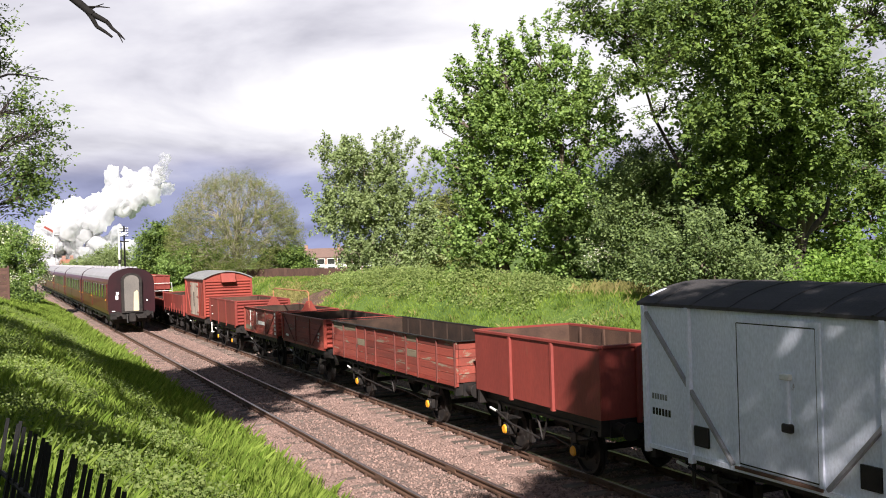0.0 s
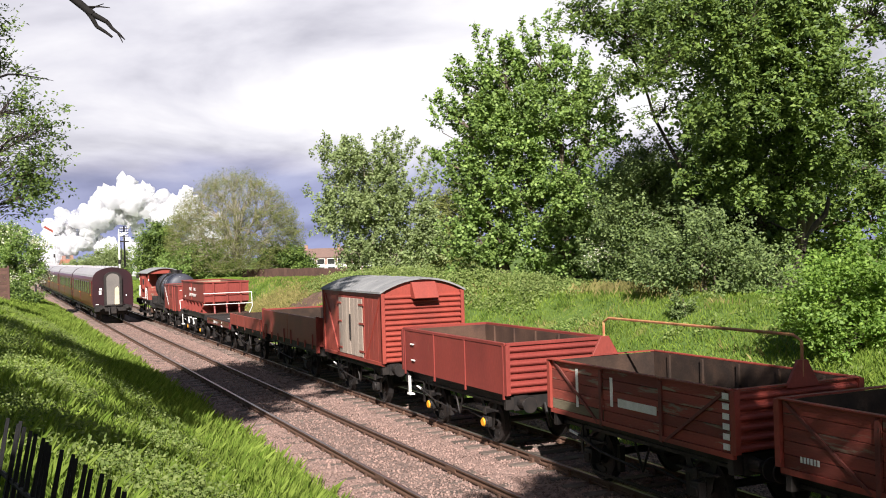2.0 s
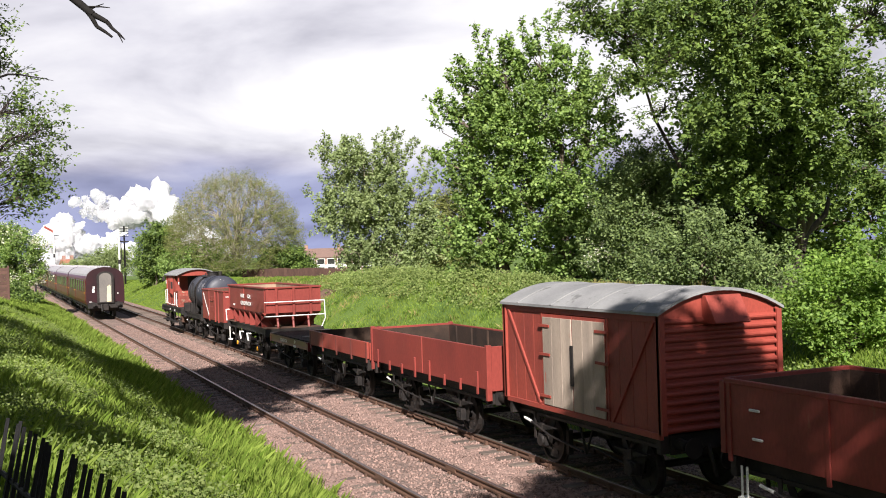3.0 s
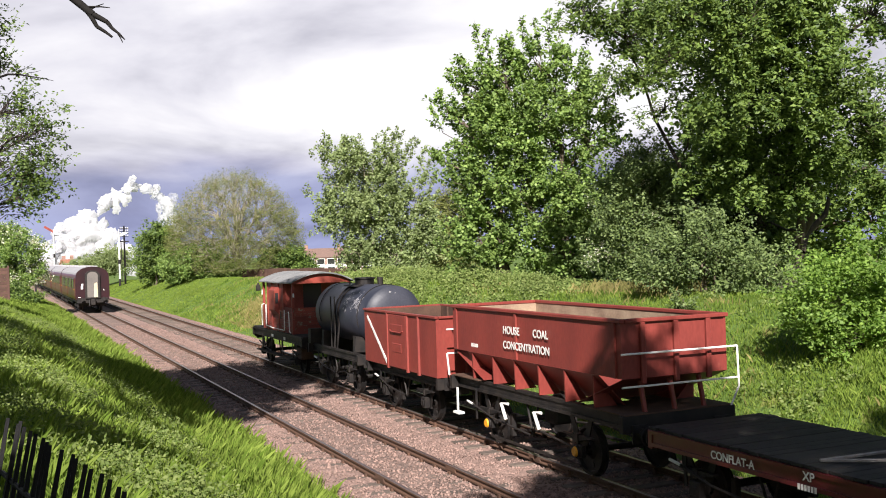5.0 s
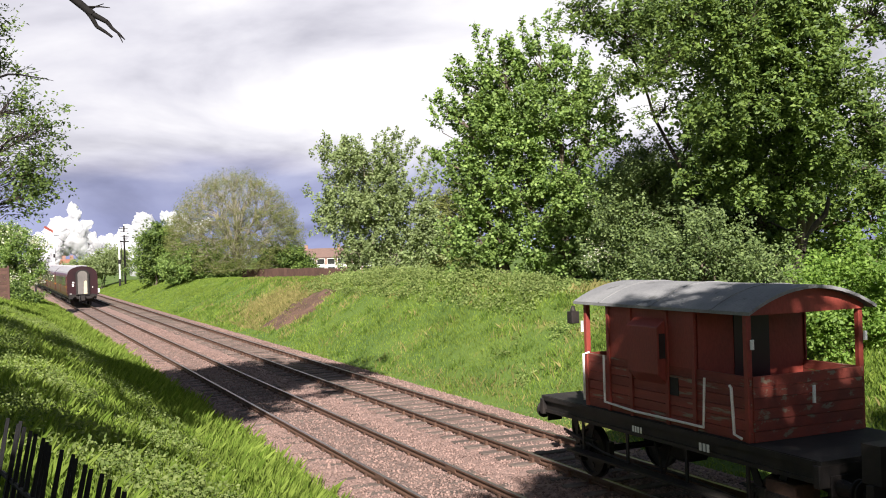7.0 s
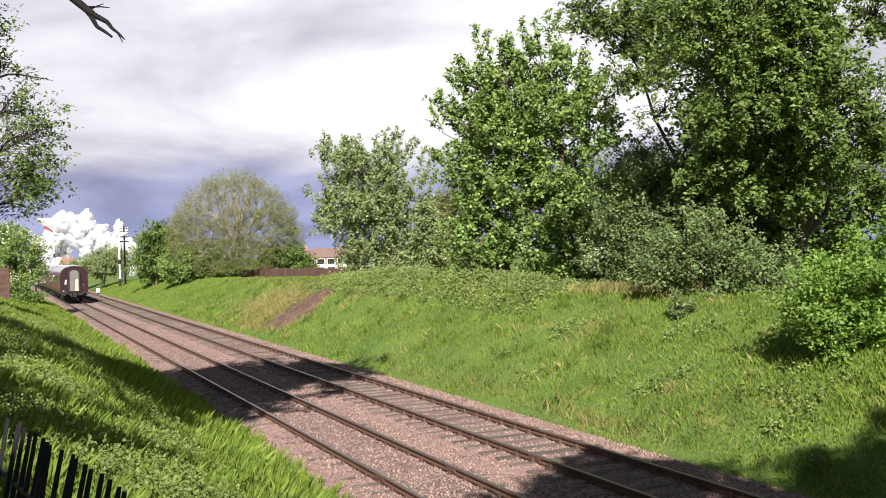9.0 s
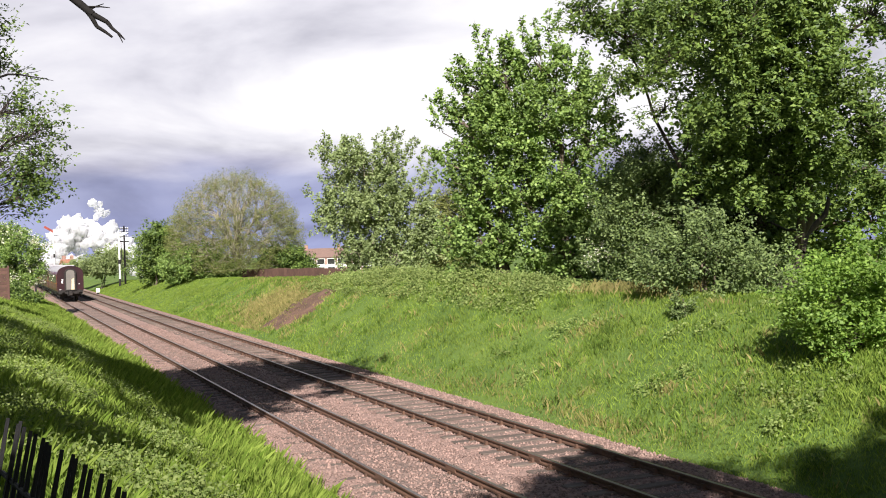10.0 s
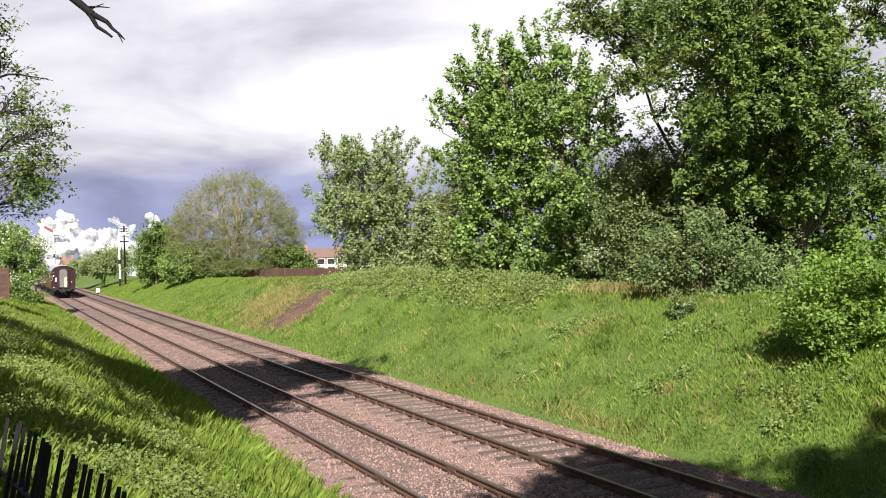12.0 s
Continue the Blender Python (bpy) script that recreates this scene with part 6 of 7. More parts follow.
# tall trees over the camera, whose crowns shade the line
OVER_A = ((-8.0, 15.5, 15.0, 2.4, 1.6), (-6.0, 17.0, 15.6, 2.2, 1.4), (-10.5, 13.0, 14.5, 2.6, 1.8), (-8.8, 18.5, 15.5, 2.4, 1.6), (-11.5, 17.0, 15.0, 2.8, 2.0), (-11.2, 9.8, 14.2, 1.7, 1.2), (-12.8, 14.0, 9.8, 1.4, 1.0), (-12.6, 25.5, 9.0, 1.4, 1.0))
OVER_B = ((-7.6, -2.8, 12.8, 1.8, 1.2), (-6.0, -2.3, 13.0, 1.8, 1.2), (-4.9, -1.2, 13.0, 1.6, 1.2), (-4.0, 0.0, 13.0, 1.4, 1.1), (-3.2, -1.5, 13.0, 1.2, 1.0), (-2.0, -3.7, 13.2, 1.4, 1.2), (-0.9, -4.4, 13.0, 1.5, 1.2), (0.6, -3.5, 13.0, 1.6, 1.2), (2.0, -4.8, 13.0, 2.1, 1.5))
OVER_D = ((-4.3, -3.3, 13.2, 1.9, 1.4), (-6.5, -5.2, 12.5, 2.4, 1.8), (-4.2, -5.8, 13.0, 2.3, 1.8), (-1.2, -6.9, 13.5, 2.4, 1.8), (1.4, -7.6, 13.0, 2.5, 1.8), (-3.4, -8.6, 13.4, 2.7, 1.9), (-9.0, -8.0, 12.5, 2.9, 2.2), (-6.0, -10.0, 14.0, 2.9, 2.2), (-0.4, -10.5, 13.5, 2.9, 2.2), (3.5, -10.0, 13.0, 2.7, 2.0), (-11.5, -3.8, 9.6, 2.2, 1.6))
shade = tree("shade_tree", OVER_A, on(-12.0, 17.0), LEAF_DARK, "tall tree overhanging the bank and tracks", 1800, 24, 0.40, 0.28, 26, r=0.3, twigs=140, shell=0.2, tuft=4, reach=0.3)
tree("shade_tree", OVER_B, on(-10.5, -8.0), LEAF_DARK, "tall tree leaning over the lineside", 640, 28, 0.34, 0.26, 27, r=0.35, twigs=200, shell=0.15, tuft=1, rough=0.10, reach=0.25)
tree("shade_tree", OVER_D, on(-10.0, -12.0), LEAF_DARK, "tall loose-crowned tree behind the lineside", 560, 22, 0.34, 0.24, 34, r=0.35, twigs=160, shell=0.15, tuft=3, rough=0.15, reach=0.25)

# foliage added out of view: blocks low sky and keeps sun off the palisade
OVER_C = ((-12.5, 4.0, 5.0, 2.2, 1.6), (-13.0, 8.5, 4.8, 2.2, 1.6), (-12.0, -1.0, 5.0, 2.2, 1.8), (-12.5, -5.5, 5.0, 2.2, 1.6), (-13.5, 12.0, 4.8, 2.0, 1.6), (-11.0, 4.5, 9.3, 0.8, 0.5), (-11.6, 8.0, 9.0, 1.1, 0.7), (-10.0, 2.4, 5.3, 0.8, 0.7), (-10.1, 4.4, 5.4, 0.7, 0.6), (-10.3, 7.2, 6.0, 0.7, 0.5), (-12.0, -5.2, 10.8, 1.4, 1.0), (-11.5, -4.0, 10.6, 1.2, 0.9))
tree("hedge_bush", OVER_C, on(-12.8, 4.0), LEAF_DARK, "unseen foliage added to shade the palisade and wagons", 1350, 24, 0.5, 0.26, 28, r=0.3, twigs=120)

# crowns added left of the view only to cast dappled shade on the bank
EDGE = ((-10.1, 30.0, 5.8, 1.1, 1.0), (-10.3, 46.0, 6.2, 1.3, 1.2), (-10.4, 38.0, 4.2, 1.2, 1.2))
tree("hedge_bush", EDGE, on(-10.4, 37.0), LEAF_DARK, "unseen foliage added to dapple the near bank", 700, 26, 0.4, 0.2, 29, r=0.15, twigs=60, stems=3)
BACK = ((21.0, 41.0, 4.8, 2.4, 2.6), (24.0, 38.0, 5.2, 2.4, 3.0), (27.0, 35.0, 5.2, 2.4, 3.0), (30.0, 32.0, 5.4, 2.4, 3.0), (26.5, 39.0, 6.8, 2.2, 2.0), (33.0, 29.0, 5.5, 2.4, 3.0), (17.8, 33.4, 12.6, 1.8, 1.9), (20.4, 32.4, 12.8, 1.5, 1.9), (19.8, 32.6, 9.4, 2.0, 2.0), (18.2, 33.0, 5.6, 1.8, 2.0), (20.6, 31.6, 5.2, 1.8, 2.2))
tree("hedgerow_tree", BACK, on(25.5, 37.0), LEAF_DARK, "dark hedgerow thicket behind the bank trees", 1700, 24, 0.6, 0.3, 30, r=0.2, twigs=60, stems=3, tuft=2, shell=0.3)


def brambles():
    rng = np.random.default_rng(31)
    cen = []
    for _ in range(1500):
        y = rng.uniform(31, 60)
        x = rng.uniform(9.6, 13.5)
        h = max(0.0, 0.75 - abs(x - 11.6) * 0.28) * (0.6 + 0.5 * noise.noise((x * 0.5, y * 0.35, 2))) * step(y, ((31, 0.2), (36, 1), (52, 1), (60, 0.4)))
        cen.append((x, y, land(x, y) + rng.random() * max(h, 0.08)))
    v, f = leaves(rng, np.array(cen), 26, 0.28, 0.10, 0.1, 0.7)
    tagged(new("bramble_patch", soup("bramble_patch", v, f, WEED)), "tangled green brambles along the bank top", "brambles", kind="stuff")
    cen = []
    for _ in range(900):
        t = rng.random()
        x, y = rng.uniform(6.4, 11.8), rng.uniform(12.5, 30)
        if noise.noise((x * 0.8, y * 0.6, 9)) < 0.08 + 0.012 * (y - 13):
            continue
        cen.append((x, y, land(x, y) + rng.random() * 0.22))
    v, f = leaves(rng, np.array(cen), 18, 0.22, 0.075, 0.0, 0.7)
    tagged(new("nettle_patch", soup("nettle_patch", v, f, WEED)), "nettles and young brambles in the bank grass", "weeds", kind="stuff")
    cen = []
    for _ in range(4600):
        x, y = rng.uniform(-7.4, -4.4), 6 + 40 * rng.random() ** 1.4
        if noise.noise((x * 0.6, y * 0.4, 4)) < -0.02:
            continue
        cen.append((x, y, land(x, y) + 0.04 + rng.random() * 0.16))
    v, f = leaves(rng, np.array(cen), 18, 0.18, 0.048, 0.0, 0.6)
    tagged(new("weed_patch", soup("weed_patch", v, f, WEED)), "low leafy weeds among bank grass", "weeds", kind="stuff")


def grass(name, rng, x, y, h, wide, mat, label):
    n = len(x)
    z = np.array([land(a, b) for a, b in zip(x, y)])
    ang = rng.uniform(0, 6.28, n)
    lean = rng.normal(size=(n, 2)) * 0.35 * h[:, None]
    p = np.stack((x, y, z - 0.02), 1)
    d = np.stack((np.cos(ang), np.sin(ang), np.zeros(n)), 1) * wide[:, None] * 0.5
    mid = p + np.stack((lean[:, 0] * 0.35, lean[:, 1] * 0.35, h * 0.6), 1)
    tip = p + np.stack((lean[:, 0], lean[:, 1], h), 1)
    v = np.stack((p - d, p + d, mid + d * 0.6, tip), 1).reshape(-1, 3)
    return tagged(new(name, soup(name, v, np.arange(4 * n).reshape(n, 4), mat)), label, "grass", kind="stuff")


def meadow():
    rng = np.random.default_rng(41)
    n = 120000
    y = 3 + 110 * rng.random(n) ** 2.3
    x = rng.uniform(-8.6, -1.75, n)
    lush = np.array([noise.noise((a * 0.5, b * 0.3, 1)) for a, b in zip(x, y)])
    foot = np.interp(x, (-4.2, -3.0, -2.0), (0.0, 1.0, 0.6))
    h = (0.16 + 0.16 * (lush + 0.3).clip(0, 1) + 0.16 * foot) * rng.uniform(0.6, 1.3, n)
    grass("bank_grass", rng, x, y, h, 0.009 + 0.0006 * y, BLADE, "long lush green grass on the near bank")
    n = 170000
    y = 11 + 150 * rng.random(n) ** 2.3
    x = 5.62 + 7.7 * rng.random(n)
    lush = np.array([noise.noise((a * 0.4, b * 0.3, 7)) for a, b in zip(x, y)])
    h = (0.09 + 0.09 * (lush + 0.3).clip(0, 1)) * rng.uniform(0.6, 1.4, n)
    bare = ((x - 8.2) / 1.6) ** 2 + ((y - 55.3 + 0.4 * (x - 8.2)) / 2.1) ** 2 < 1   # nothing grows on the soil slip
    h = np.where(bare, 0.02, h)
    grass("bank_grass", rng, x, y, h, 0.006 + 0.00055 * y, BLADE, "green grass on the far cutting slope")
    n = 9000
    y = 11 + 70 * rng.random(n)
    x = 5.8 + 6.5 * rng.random(n)
    dry = np.array([noise.noise((a * 0.5, b * 0.4, 12)) for a, b in zip(x, y)]) + np.exp(-((x - 8.2) / 1.2) ** 2 - ((y - 63) / 7) ** 2)
    k = dry > 0.18
    grass("dry_grass", rng, x[k], y[k], rng.uniform(0.12, 0.3, k.sum()), 0.012 + 0.0007 * y[k], BLADE_DRY, "dry straw-coloured grass on the bank")

    # strawy cut grass beside the soil slip
    n = 14000
    x, y = rng.normal(8.3, 0.95, n).clip(6.3, 10.4), rng.normal(60.5, 3.0, n)
    grass("dry_grass", rng, x, y, rng.uniform(0.10, 0.24, n), np.full(n, 0.06), BLADE_DRY, "cut straw-coloured grass beside the bare soil")

    # dry tufts along the foot of the slope and in small worn spots
    for cx, cy, sx, sy, n in ((6.05, 21.3, 0.22, 1.6, 900), (7.55, 20.4, 0.16, 0.25, 160), (9.5, 26.7, 0.12, 0.4, 140), (9.1, 26.8, 0.14, 0.4, 140), (6.2, 30.0, 0.25, 3.0, 700)):
        x, y = rng.normal(cx, sx, n), rng.normal(cy, sy, n)
        grass("dry_grass", rng, x, y, rng.uniform(0.08, 0.2, n), np.full(n, 0.018), BLADE_DRY, "dry straw-coloured tufts on the bank")

    # tussocks on the far slope, and tall pale stems along its top
    cx, cy = rng.uniform(6.0, 12.4, 420), 11 + 75 * rng.random(420) ** 1.5
    x = (cx[:, None] + rng.normal(size=(420, 42)) * 0.16).ravel()
    y = (cy[:, None] + rng.normal(size=(420, 42)) * 0.2).ravel()
    tall = np.repeat(rng.uniform(0.10, 0.24, 420), 42)
    grass("tussock_grass", rng, x, y, tall * rng.uniform(0.6, 1.2, len(x)), 0.006 + 0.0005 * y, BLADE_DEEP, "dark green grass tussocks on the far slope")
    n = 700
    y = 25 + 6 * rng.random(n)
    x = rng.normal(11.9, 0.45, n)
    grass("tall_grass", rng, x, y, rng.uniform(0.2, 0.5, n), np.full(n, 0.014), BLADE_DRY, "tall pale grass stems along the bank top")


brambles()
meadow()


# ---- lineside things ----
def iron_fence():
    """Spiked palisade along the top of the near bank."""
    f = new("palisade_fence")
    a, b = Vector((-7.62, 7.55, 0)), Vector((-6.93, 3.35, 0))
    n = 27
    bm = bmesh.new()
    prism(bm, ((-0.026, 0.0), (0.026, 0.0), (0.024, 0.86), (0.0, 1.28), (-0.024, 0.86)), -0.013, 0.013)
    me = done(bm, "pale", 0.002)
    me.materials.append(FENCE_IRON)
    turn = math.degrees(math.atan2(b.y - a.y, b.x - a.x))
    rnd = random.Random(2)
    for i in range(n):
        p = a.lerp(b, i / (n - 1))
        part("pale", me, FENCE_IRON, f, at=pose(p.x, p.y, 1.97, -12.0 + rnd.uniform(-1.5, 1.5), rnd.uniform(-1, 1), turn))
    for z in (2.35, 2.86):
        part("rail", piped(((a.x + 0.21 * (z - 1.97), a.y, z), (b.x + 0.21 * (z - 1.97), b.y, z)), r=0.018), FENCE_IRON, f)
    tagged(f, "black spiked iron palisade fence on the bank", "fence")


def board_fence():
    f = new("board_fence")
    for i in range(12):
        me = done(boxes((-0.55, 0.0, -0.03, 0.03, 0.0, 0.185)), "board", 0.008)
        me.materials.append(BROWN_BOARD)
        part("board", me, BROWN_BOARD, f, at=pose(-6.78, 62.0, 1.75 + i * 0.19))
    part("post", boxes((-6.82, -6.70, 61.94, 62.06, 1.5, 4.12)), BROWN_BOARD, f, bevel=0.01)
    part("post", boxes((-7.42, -7.30, 61.94, 62.06, 1.5, 4.12)), BROWN_BOARD, f, bevel=0.01)
    tagged(f, "brown horizontal board fence panel", "fence")


def rear_fence():
    f = new("field_fence")
    a, b = Vector((12.6, 113.7, 0)), Vector((21.5, 84.0, 0))
    n = 60
    me = done(boxes((-0.26, 0.26, -0.02, 0.02, 0.0, 0.95)), "board", 0.01)
    me.materials.append(BROWN_BOARD)
    turn = math.degrees(math.atan2(b.y - a.y, b.x - a.x))
    for i in range(n):
        p = a.lerp(b, i / (n - 1))
        part("board", me, BROWN_BOARD, f, at=pose(p.x, p.y, land(p.x, p.y) - 0.1, 0, 0, turn))
    tagged(f, "low dark brown close-boarded fence behind the bank", "fence")


def house(x, y, turn, z0, wide, deep, eave, ridge, wall, roof, label, porch=True):
    h = new("house")
    h.matrix_basis = pose(x, y, z0, 0, 0, turn)
    part("wall", boxes((-wide / 2, wide / 2, -deep / 2, deep / 2, 0, eave)), wall, h)
    bm = bmesh.new()
    prism(bm, ((-deep / 2 - 0.4, eave), (deep / 2 + 0.4, eave), (0, ridge)), -wide / 2 - 0.2, wide / 2 + 0.2, "x")
    r = part("roof", bm, roof, h)
    for s in (-0.32, 0.32):
        part("chimney", boxes((wide * s - 0.4, wide * s + 0.4, -0.4, 0.4, ridge - 0.8, ridge + 1.0)), BRICK_FAR, r)
    part("white_band", boxes((-wide / 2, wide / 2, -deep / 2 - 0.06, -deep / 2 - 0.003, eave * 0.46, eave * 0.60)), WHITE, h, "white boarded band")
    for zz in (0.9, eave * 0.64):
        for i in range(5):
            cx = -wide / 2 + wide * (i + 0.5) / 5
            wn = part("window", boxes((cx - 0.95, cx + 0.95, -deep / 2 - 0.09, -deep / 2 - 0.062, zz, zz + 1.35)), WINDOW, h)
            part("window_frame", boxes((cx - 1.05, cx - 0.93, -deep / 2 - 0.13, -deep / 2 - 0.07, zz - 0.1, zz + 1.45), (cx + 0.93, cx + 1.05, -deep / 2 - 0.13, -deep / 2 - 0.07, zz - 0.1, zz + 1.45), (cx - 0.93, cx + 0.93, -deep / 2 - 0.13, -deep / 2 - 0.07, zz - 0.1, zz), (cx - 0.93, cx + 0.93, -deep / 2 - 0.13, -deep / 2 - 0.07, zz + 1.35, zz + 1.45)), WHITE, wn)
    return tagged(h, label, "house")


def signal_post(name, x, y, z0, top, label, arm):
    s = new(name)
    s.location = (x, y, z0)
    H = top - z0
    bm = bmesh.new()
    tube(bm, (0, 0, H * 0.14), (0, 0, H), 0.13, 0.10, 10)
    part("post", bm, WHITE, s, "white painted post")
    bm = bmesh.new()
    tube(bm, (0, 0, -0.2), (0, 0, H * 0.14), 0.18, 0.165, 10)
    tube(bm, (0, 0, H * 0.42), (0, 0, H * 0.50), 0.2, 0.2, 10)
    part("base", bm, BLACK, s, "black base band")
    bm = bmesh.new()
    tube(bm, (0, 0, H), (0, 0, H + 0.5), 0.1, 0.02, 8)
    part("finial", bm, WHITE, s)
    box_mat = WHITE if arm == "white" else RED
    bm = boxes((0.1, 1.0, -0.03, 0.03, -0.16, 0.16)) if arm == "white" else boxes((0.1, 2.6, -0.03, 0.03, -0.28, 0.28))
    part("arm", bm, box_mat, s, arm + " signal arm", at=pose(0.1, 0, H - 0.4, 0, -25 if arm == "white" else 212, 0))
    part("bracket", boxes((-0.1, 1.3, -0.05, 0.05, H - 1.3, H - 1.15)), BLACK, s)
    part("ladder", piped(((0.35, 0.1, 0), (0.25, 0.1, H - 1)), ((0.35, -0.3, 0), (0.25, -0.3, H - 1)), r=0.03, n=4), BLACK, s)
    return tagged(s, label, "railway signal")


def telegraph_pole(x, y):
    t = new("telegraph_pole")
    t.location = (x, y, land(x, y))
    bm = bmesh.new()
    tube(bm, (0, 0, -0.3), (0, 0, 8.2), 0.14, 0.10, 8)
    part("pole", bm, DARK_BARK, t)
    for i in range(4):
        part("crossarm", boxes((-0.6, 0.6, -0.05, 0.05, 6.7 + i * 0.35, 6.8 + i * 0.35)), DARK_BARK, t)
        for q in (-0.5, -0.25, 0.25, 0.5):
            part("insulator", boxes((q - 0.04, q + 0.04, -0.04, 0.04, 6.8 + i * 0.35, 6.95 + i * 0.35)), WHITE, t)
    tagged(t, "dark telegraph pole with crossarms", "pole")


def marker(x, y, h, name, label):
    m = new(name)
    m.location = (x, y, land(x, y))
    part("upper", boxes((-0.22, 0.22, -0.05, 0.05, h * 0.42, h)), WHITE, m, "white upper board")
    part("lower", boxes((-0.16, 0.16, -0.05, 0.05, -0.2, h * 0.42)), BLACK, m, "black lower part")
    tagged(m, label, "post")


def branch(owner):
    """A bare forked bough hanging into the top of the view."""
    bm = bmesh.new()
    rnd = random.Random(5)
    limb(bm, (-11.9, 16.5, 11.0), (-8.6, 9.0, 8.2), 0.10, 0.055, rnd, 0.04, 4, 7)
    limb(bm, (-8.6, 9.0, 8.2), (-7.05, 7.45, 6.25), 0.05, 0.034, rnd, 0.03, 3, 7)
    limb(bm, (-7.05, 7.45, 6.25), (-6.77, 7.36, 6.0), 0.034, 0.026, rnd, 0.02, 2, 7)
    limb(bm, (-6.77, 7.36, 6.0), (-6.68, 7.32, 5.945), 0.022, 0.016, rnd, 0.05, 2, 6)
    limb(bm, (-6.68, 7.32, 5.945), (-6.57, 7.28, 5.82), 0.016, 0.004, rnd, 0.06, 3, 6)
    limb(bm, (-6.83, 7.38, 6.06), (-6.745, 7.35, 5.915), 0.020, 0.014, rnd, 0.05, 2, 6)
    limb(bm, (-6.745, 7.35, 5.915), (-6.65, 7.31, 5.84), 0.014, 0.008, rnd, 0.05, 2, 6)
    limb(bm, (-6.80, 7.36, 6.05), (-6.66, 7.30, 6.04), 0.008, 0.003, rnd, 0.06, 2, 5)
    limb(bm, (-6.79, 7.36, 6.03), (-6.70, 7.32, 6.07), 0.007, 0.003, rnd, 0.06, 2, 5)
    limb(bm, (-6.62, 7.29, 5.87), (-6.585, 7.28, 5.80), 0.006, 0.003, rnd, 0.05, 2, 5)
    part("bare_bough", bm, DARK_BARK, owner, "dark bare forked bough", smooth=True, at=Matrix.Translation(-owner.location))


def dead_twigs(owner):
    bm = bmesh.new()
    rnd = random.Random(6)
    def near(x, y, z):
        return (-7.44 + 0.66 * (x + 7.44), 0.66 * y, 4.29 + 0.66 * (z - 4.29))

    limb(bm, (-9.2, 16.2, 6.2), near(-7.1, 21.7, 8.03), 0.04, 0.015, rnd, 0.04, 4, 6)
    limb(bm, near(-7.1, 21.7, 8.03), near(-6.27, 21.37, 7.88), 0.015, 0.003, rnd, 0.05, 4, 5)
    for x, z, dx, dz in ((-7.0, 8.0, 0.35, 0.22), (-6.8, 8.0, 0.3, 0.1), (-6.7, 7.95, 0.2, -0.06), (-7.2, 8.05, 0.25, 0.45)):
        limb(bm, near(x, 21.6, z), near(x + dx, 21.5, z + dz), 0.007, 0.002, rnd, 0.1, 3, 4)
    part("bare_bough", bm, DARK_BARK, owner, "thin bare dark bough", smooth=True, at=Matrix.Translation(-owner.location))


def earth_scar():
    """A bare patch of brown soil and straw on the far bank."""
    rng = random.Random(9)
    cx, cy, n = 8.2, 55.3, 30
    bm = bmesh.new()
    rings = []
    for k in range(5):
        f = (k + 0.3) / 4.3
        ring = []
        for i in range(n):
            t = 2 * math.pi * i / n
            q = f * (1 + 0.75 * noise.noise((math.cos(t) * 2.4, math.sin(t) * 2.4, 3)) + 0.10 * rng.uniform(-1, 1))
            u, w = 1.85 * math.cos(t) * q, 2.5 * math.sin(t) * q
            x, y = cx + u, cy + w - 0.4 * u
            ring.append(bm.verts.new((x, y, land(x, y) + (0.09 + 0.13 * rng.random() if k < 4 else -0.05))))
        rings.append(ring)
    for a, b in zip(rings, rings[1:]):
        for i in range(n):
            bm.faces.new((a[i], a[(i + 1) % n], b[(i + 1) % n], b[i]))
    bm.faces.new(rings[0])
    ob = new("soil_patch", done(bm, "soil_patch", smooth=True))
    ob.data.materials.append(EARTH)
    tagged(ob, "bare brown soil slip on the grassy bank", "soil", kind="structure")


iron_fence()
board_fence()
rear_fence()
house(70.0, 250.5, -24, -1.5, 13.0, 8.0, 4.7, 7.1, BRICK_FAR, TILE_ROOF, "two-storey brick house with brown tiled roof")
house(83.5, 246.0, -24, -1.5, 13.0, 8.0, 4.7, 7.1, BRICK_FAR, TILE_ROOF, "two-storey brick house in a terrace row")
house(10.6, 290.0, 10, 0.4, 3.2, 4.0, 2.8, 4.4, BRICK_FAR, ORANGE_ROOF, "small lineside house with an orange roof")
signal_post("signal_post", 8.4, 146.1, land(8.4, 146.1), 8.0, "white signal post with black bands", "white")
signal_post("semaphore_signal", 6.1, 268.0, 0.4, 12.0, "distant semaphore signal with a red raised arm", "red")
telegraph_pole(9.2, 146.9)
marker(-1.95, 161.6, 2.7 - land(-1.95, 161.6), "lineside_post", "black and white lineside post")
marker(4.9, 140.0, 0.95, "lineside_marker", "small pale lineside marker")
branch(shade)
dead_twigs(line_tree)
earth_scar()


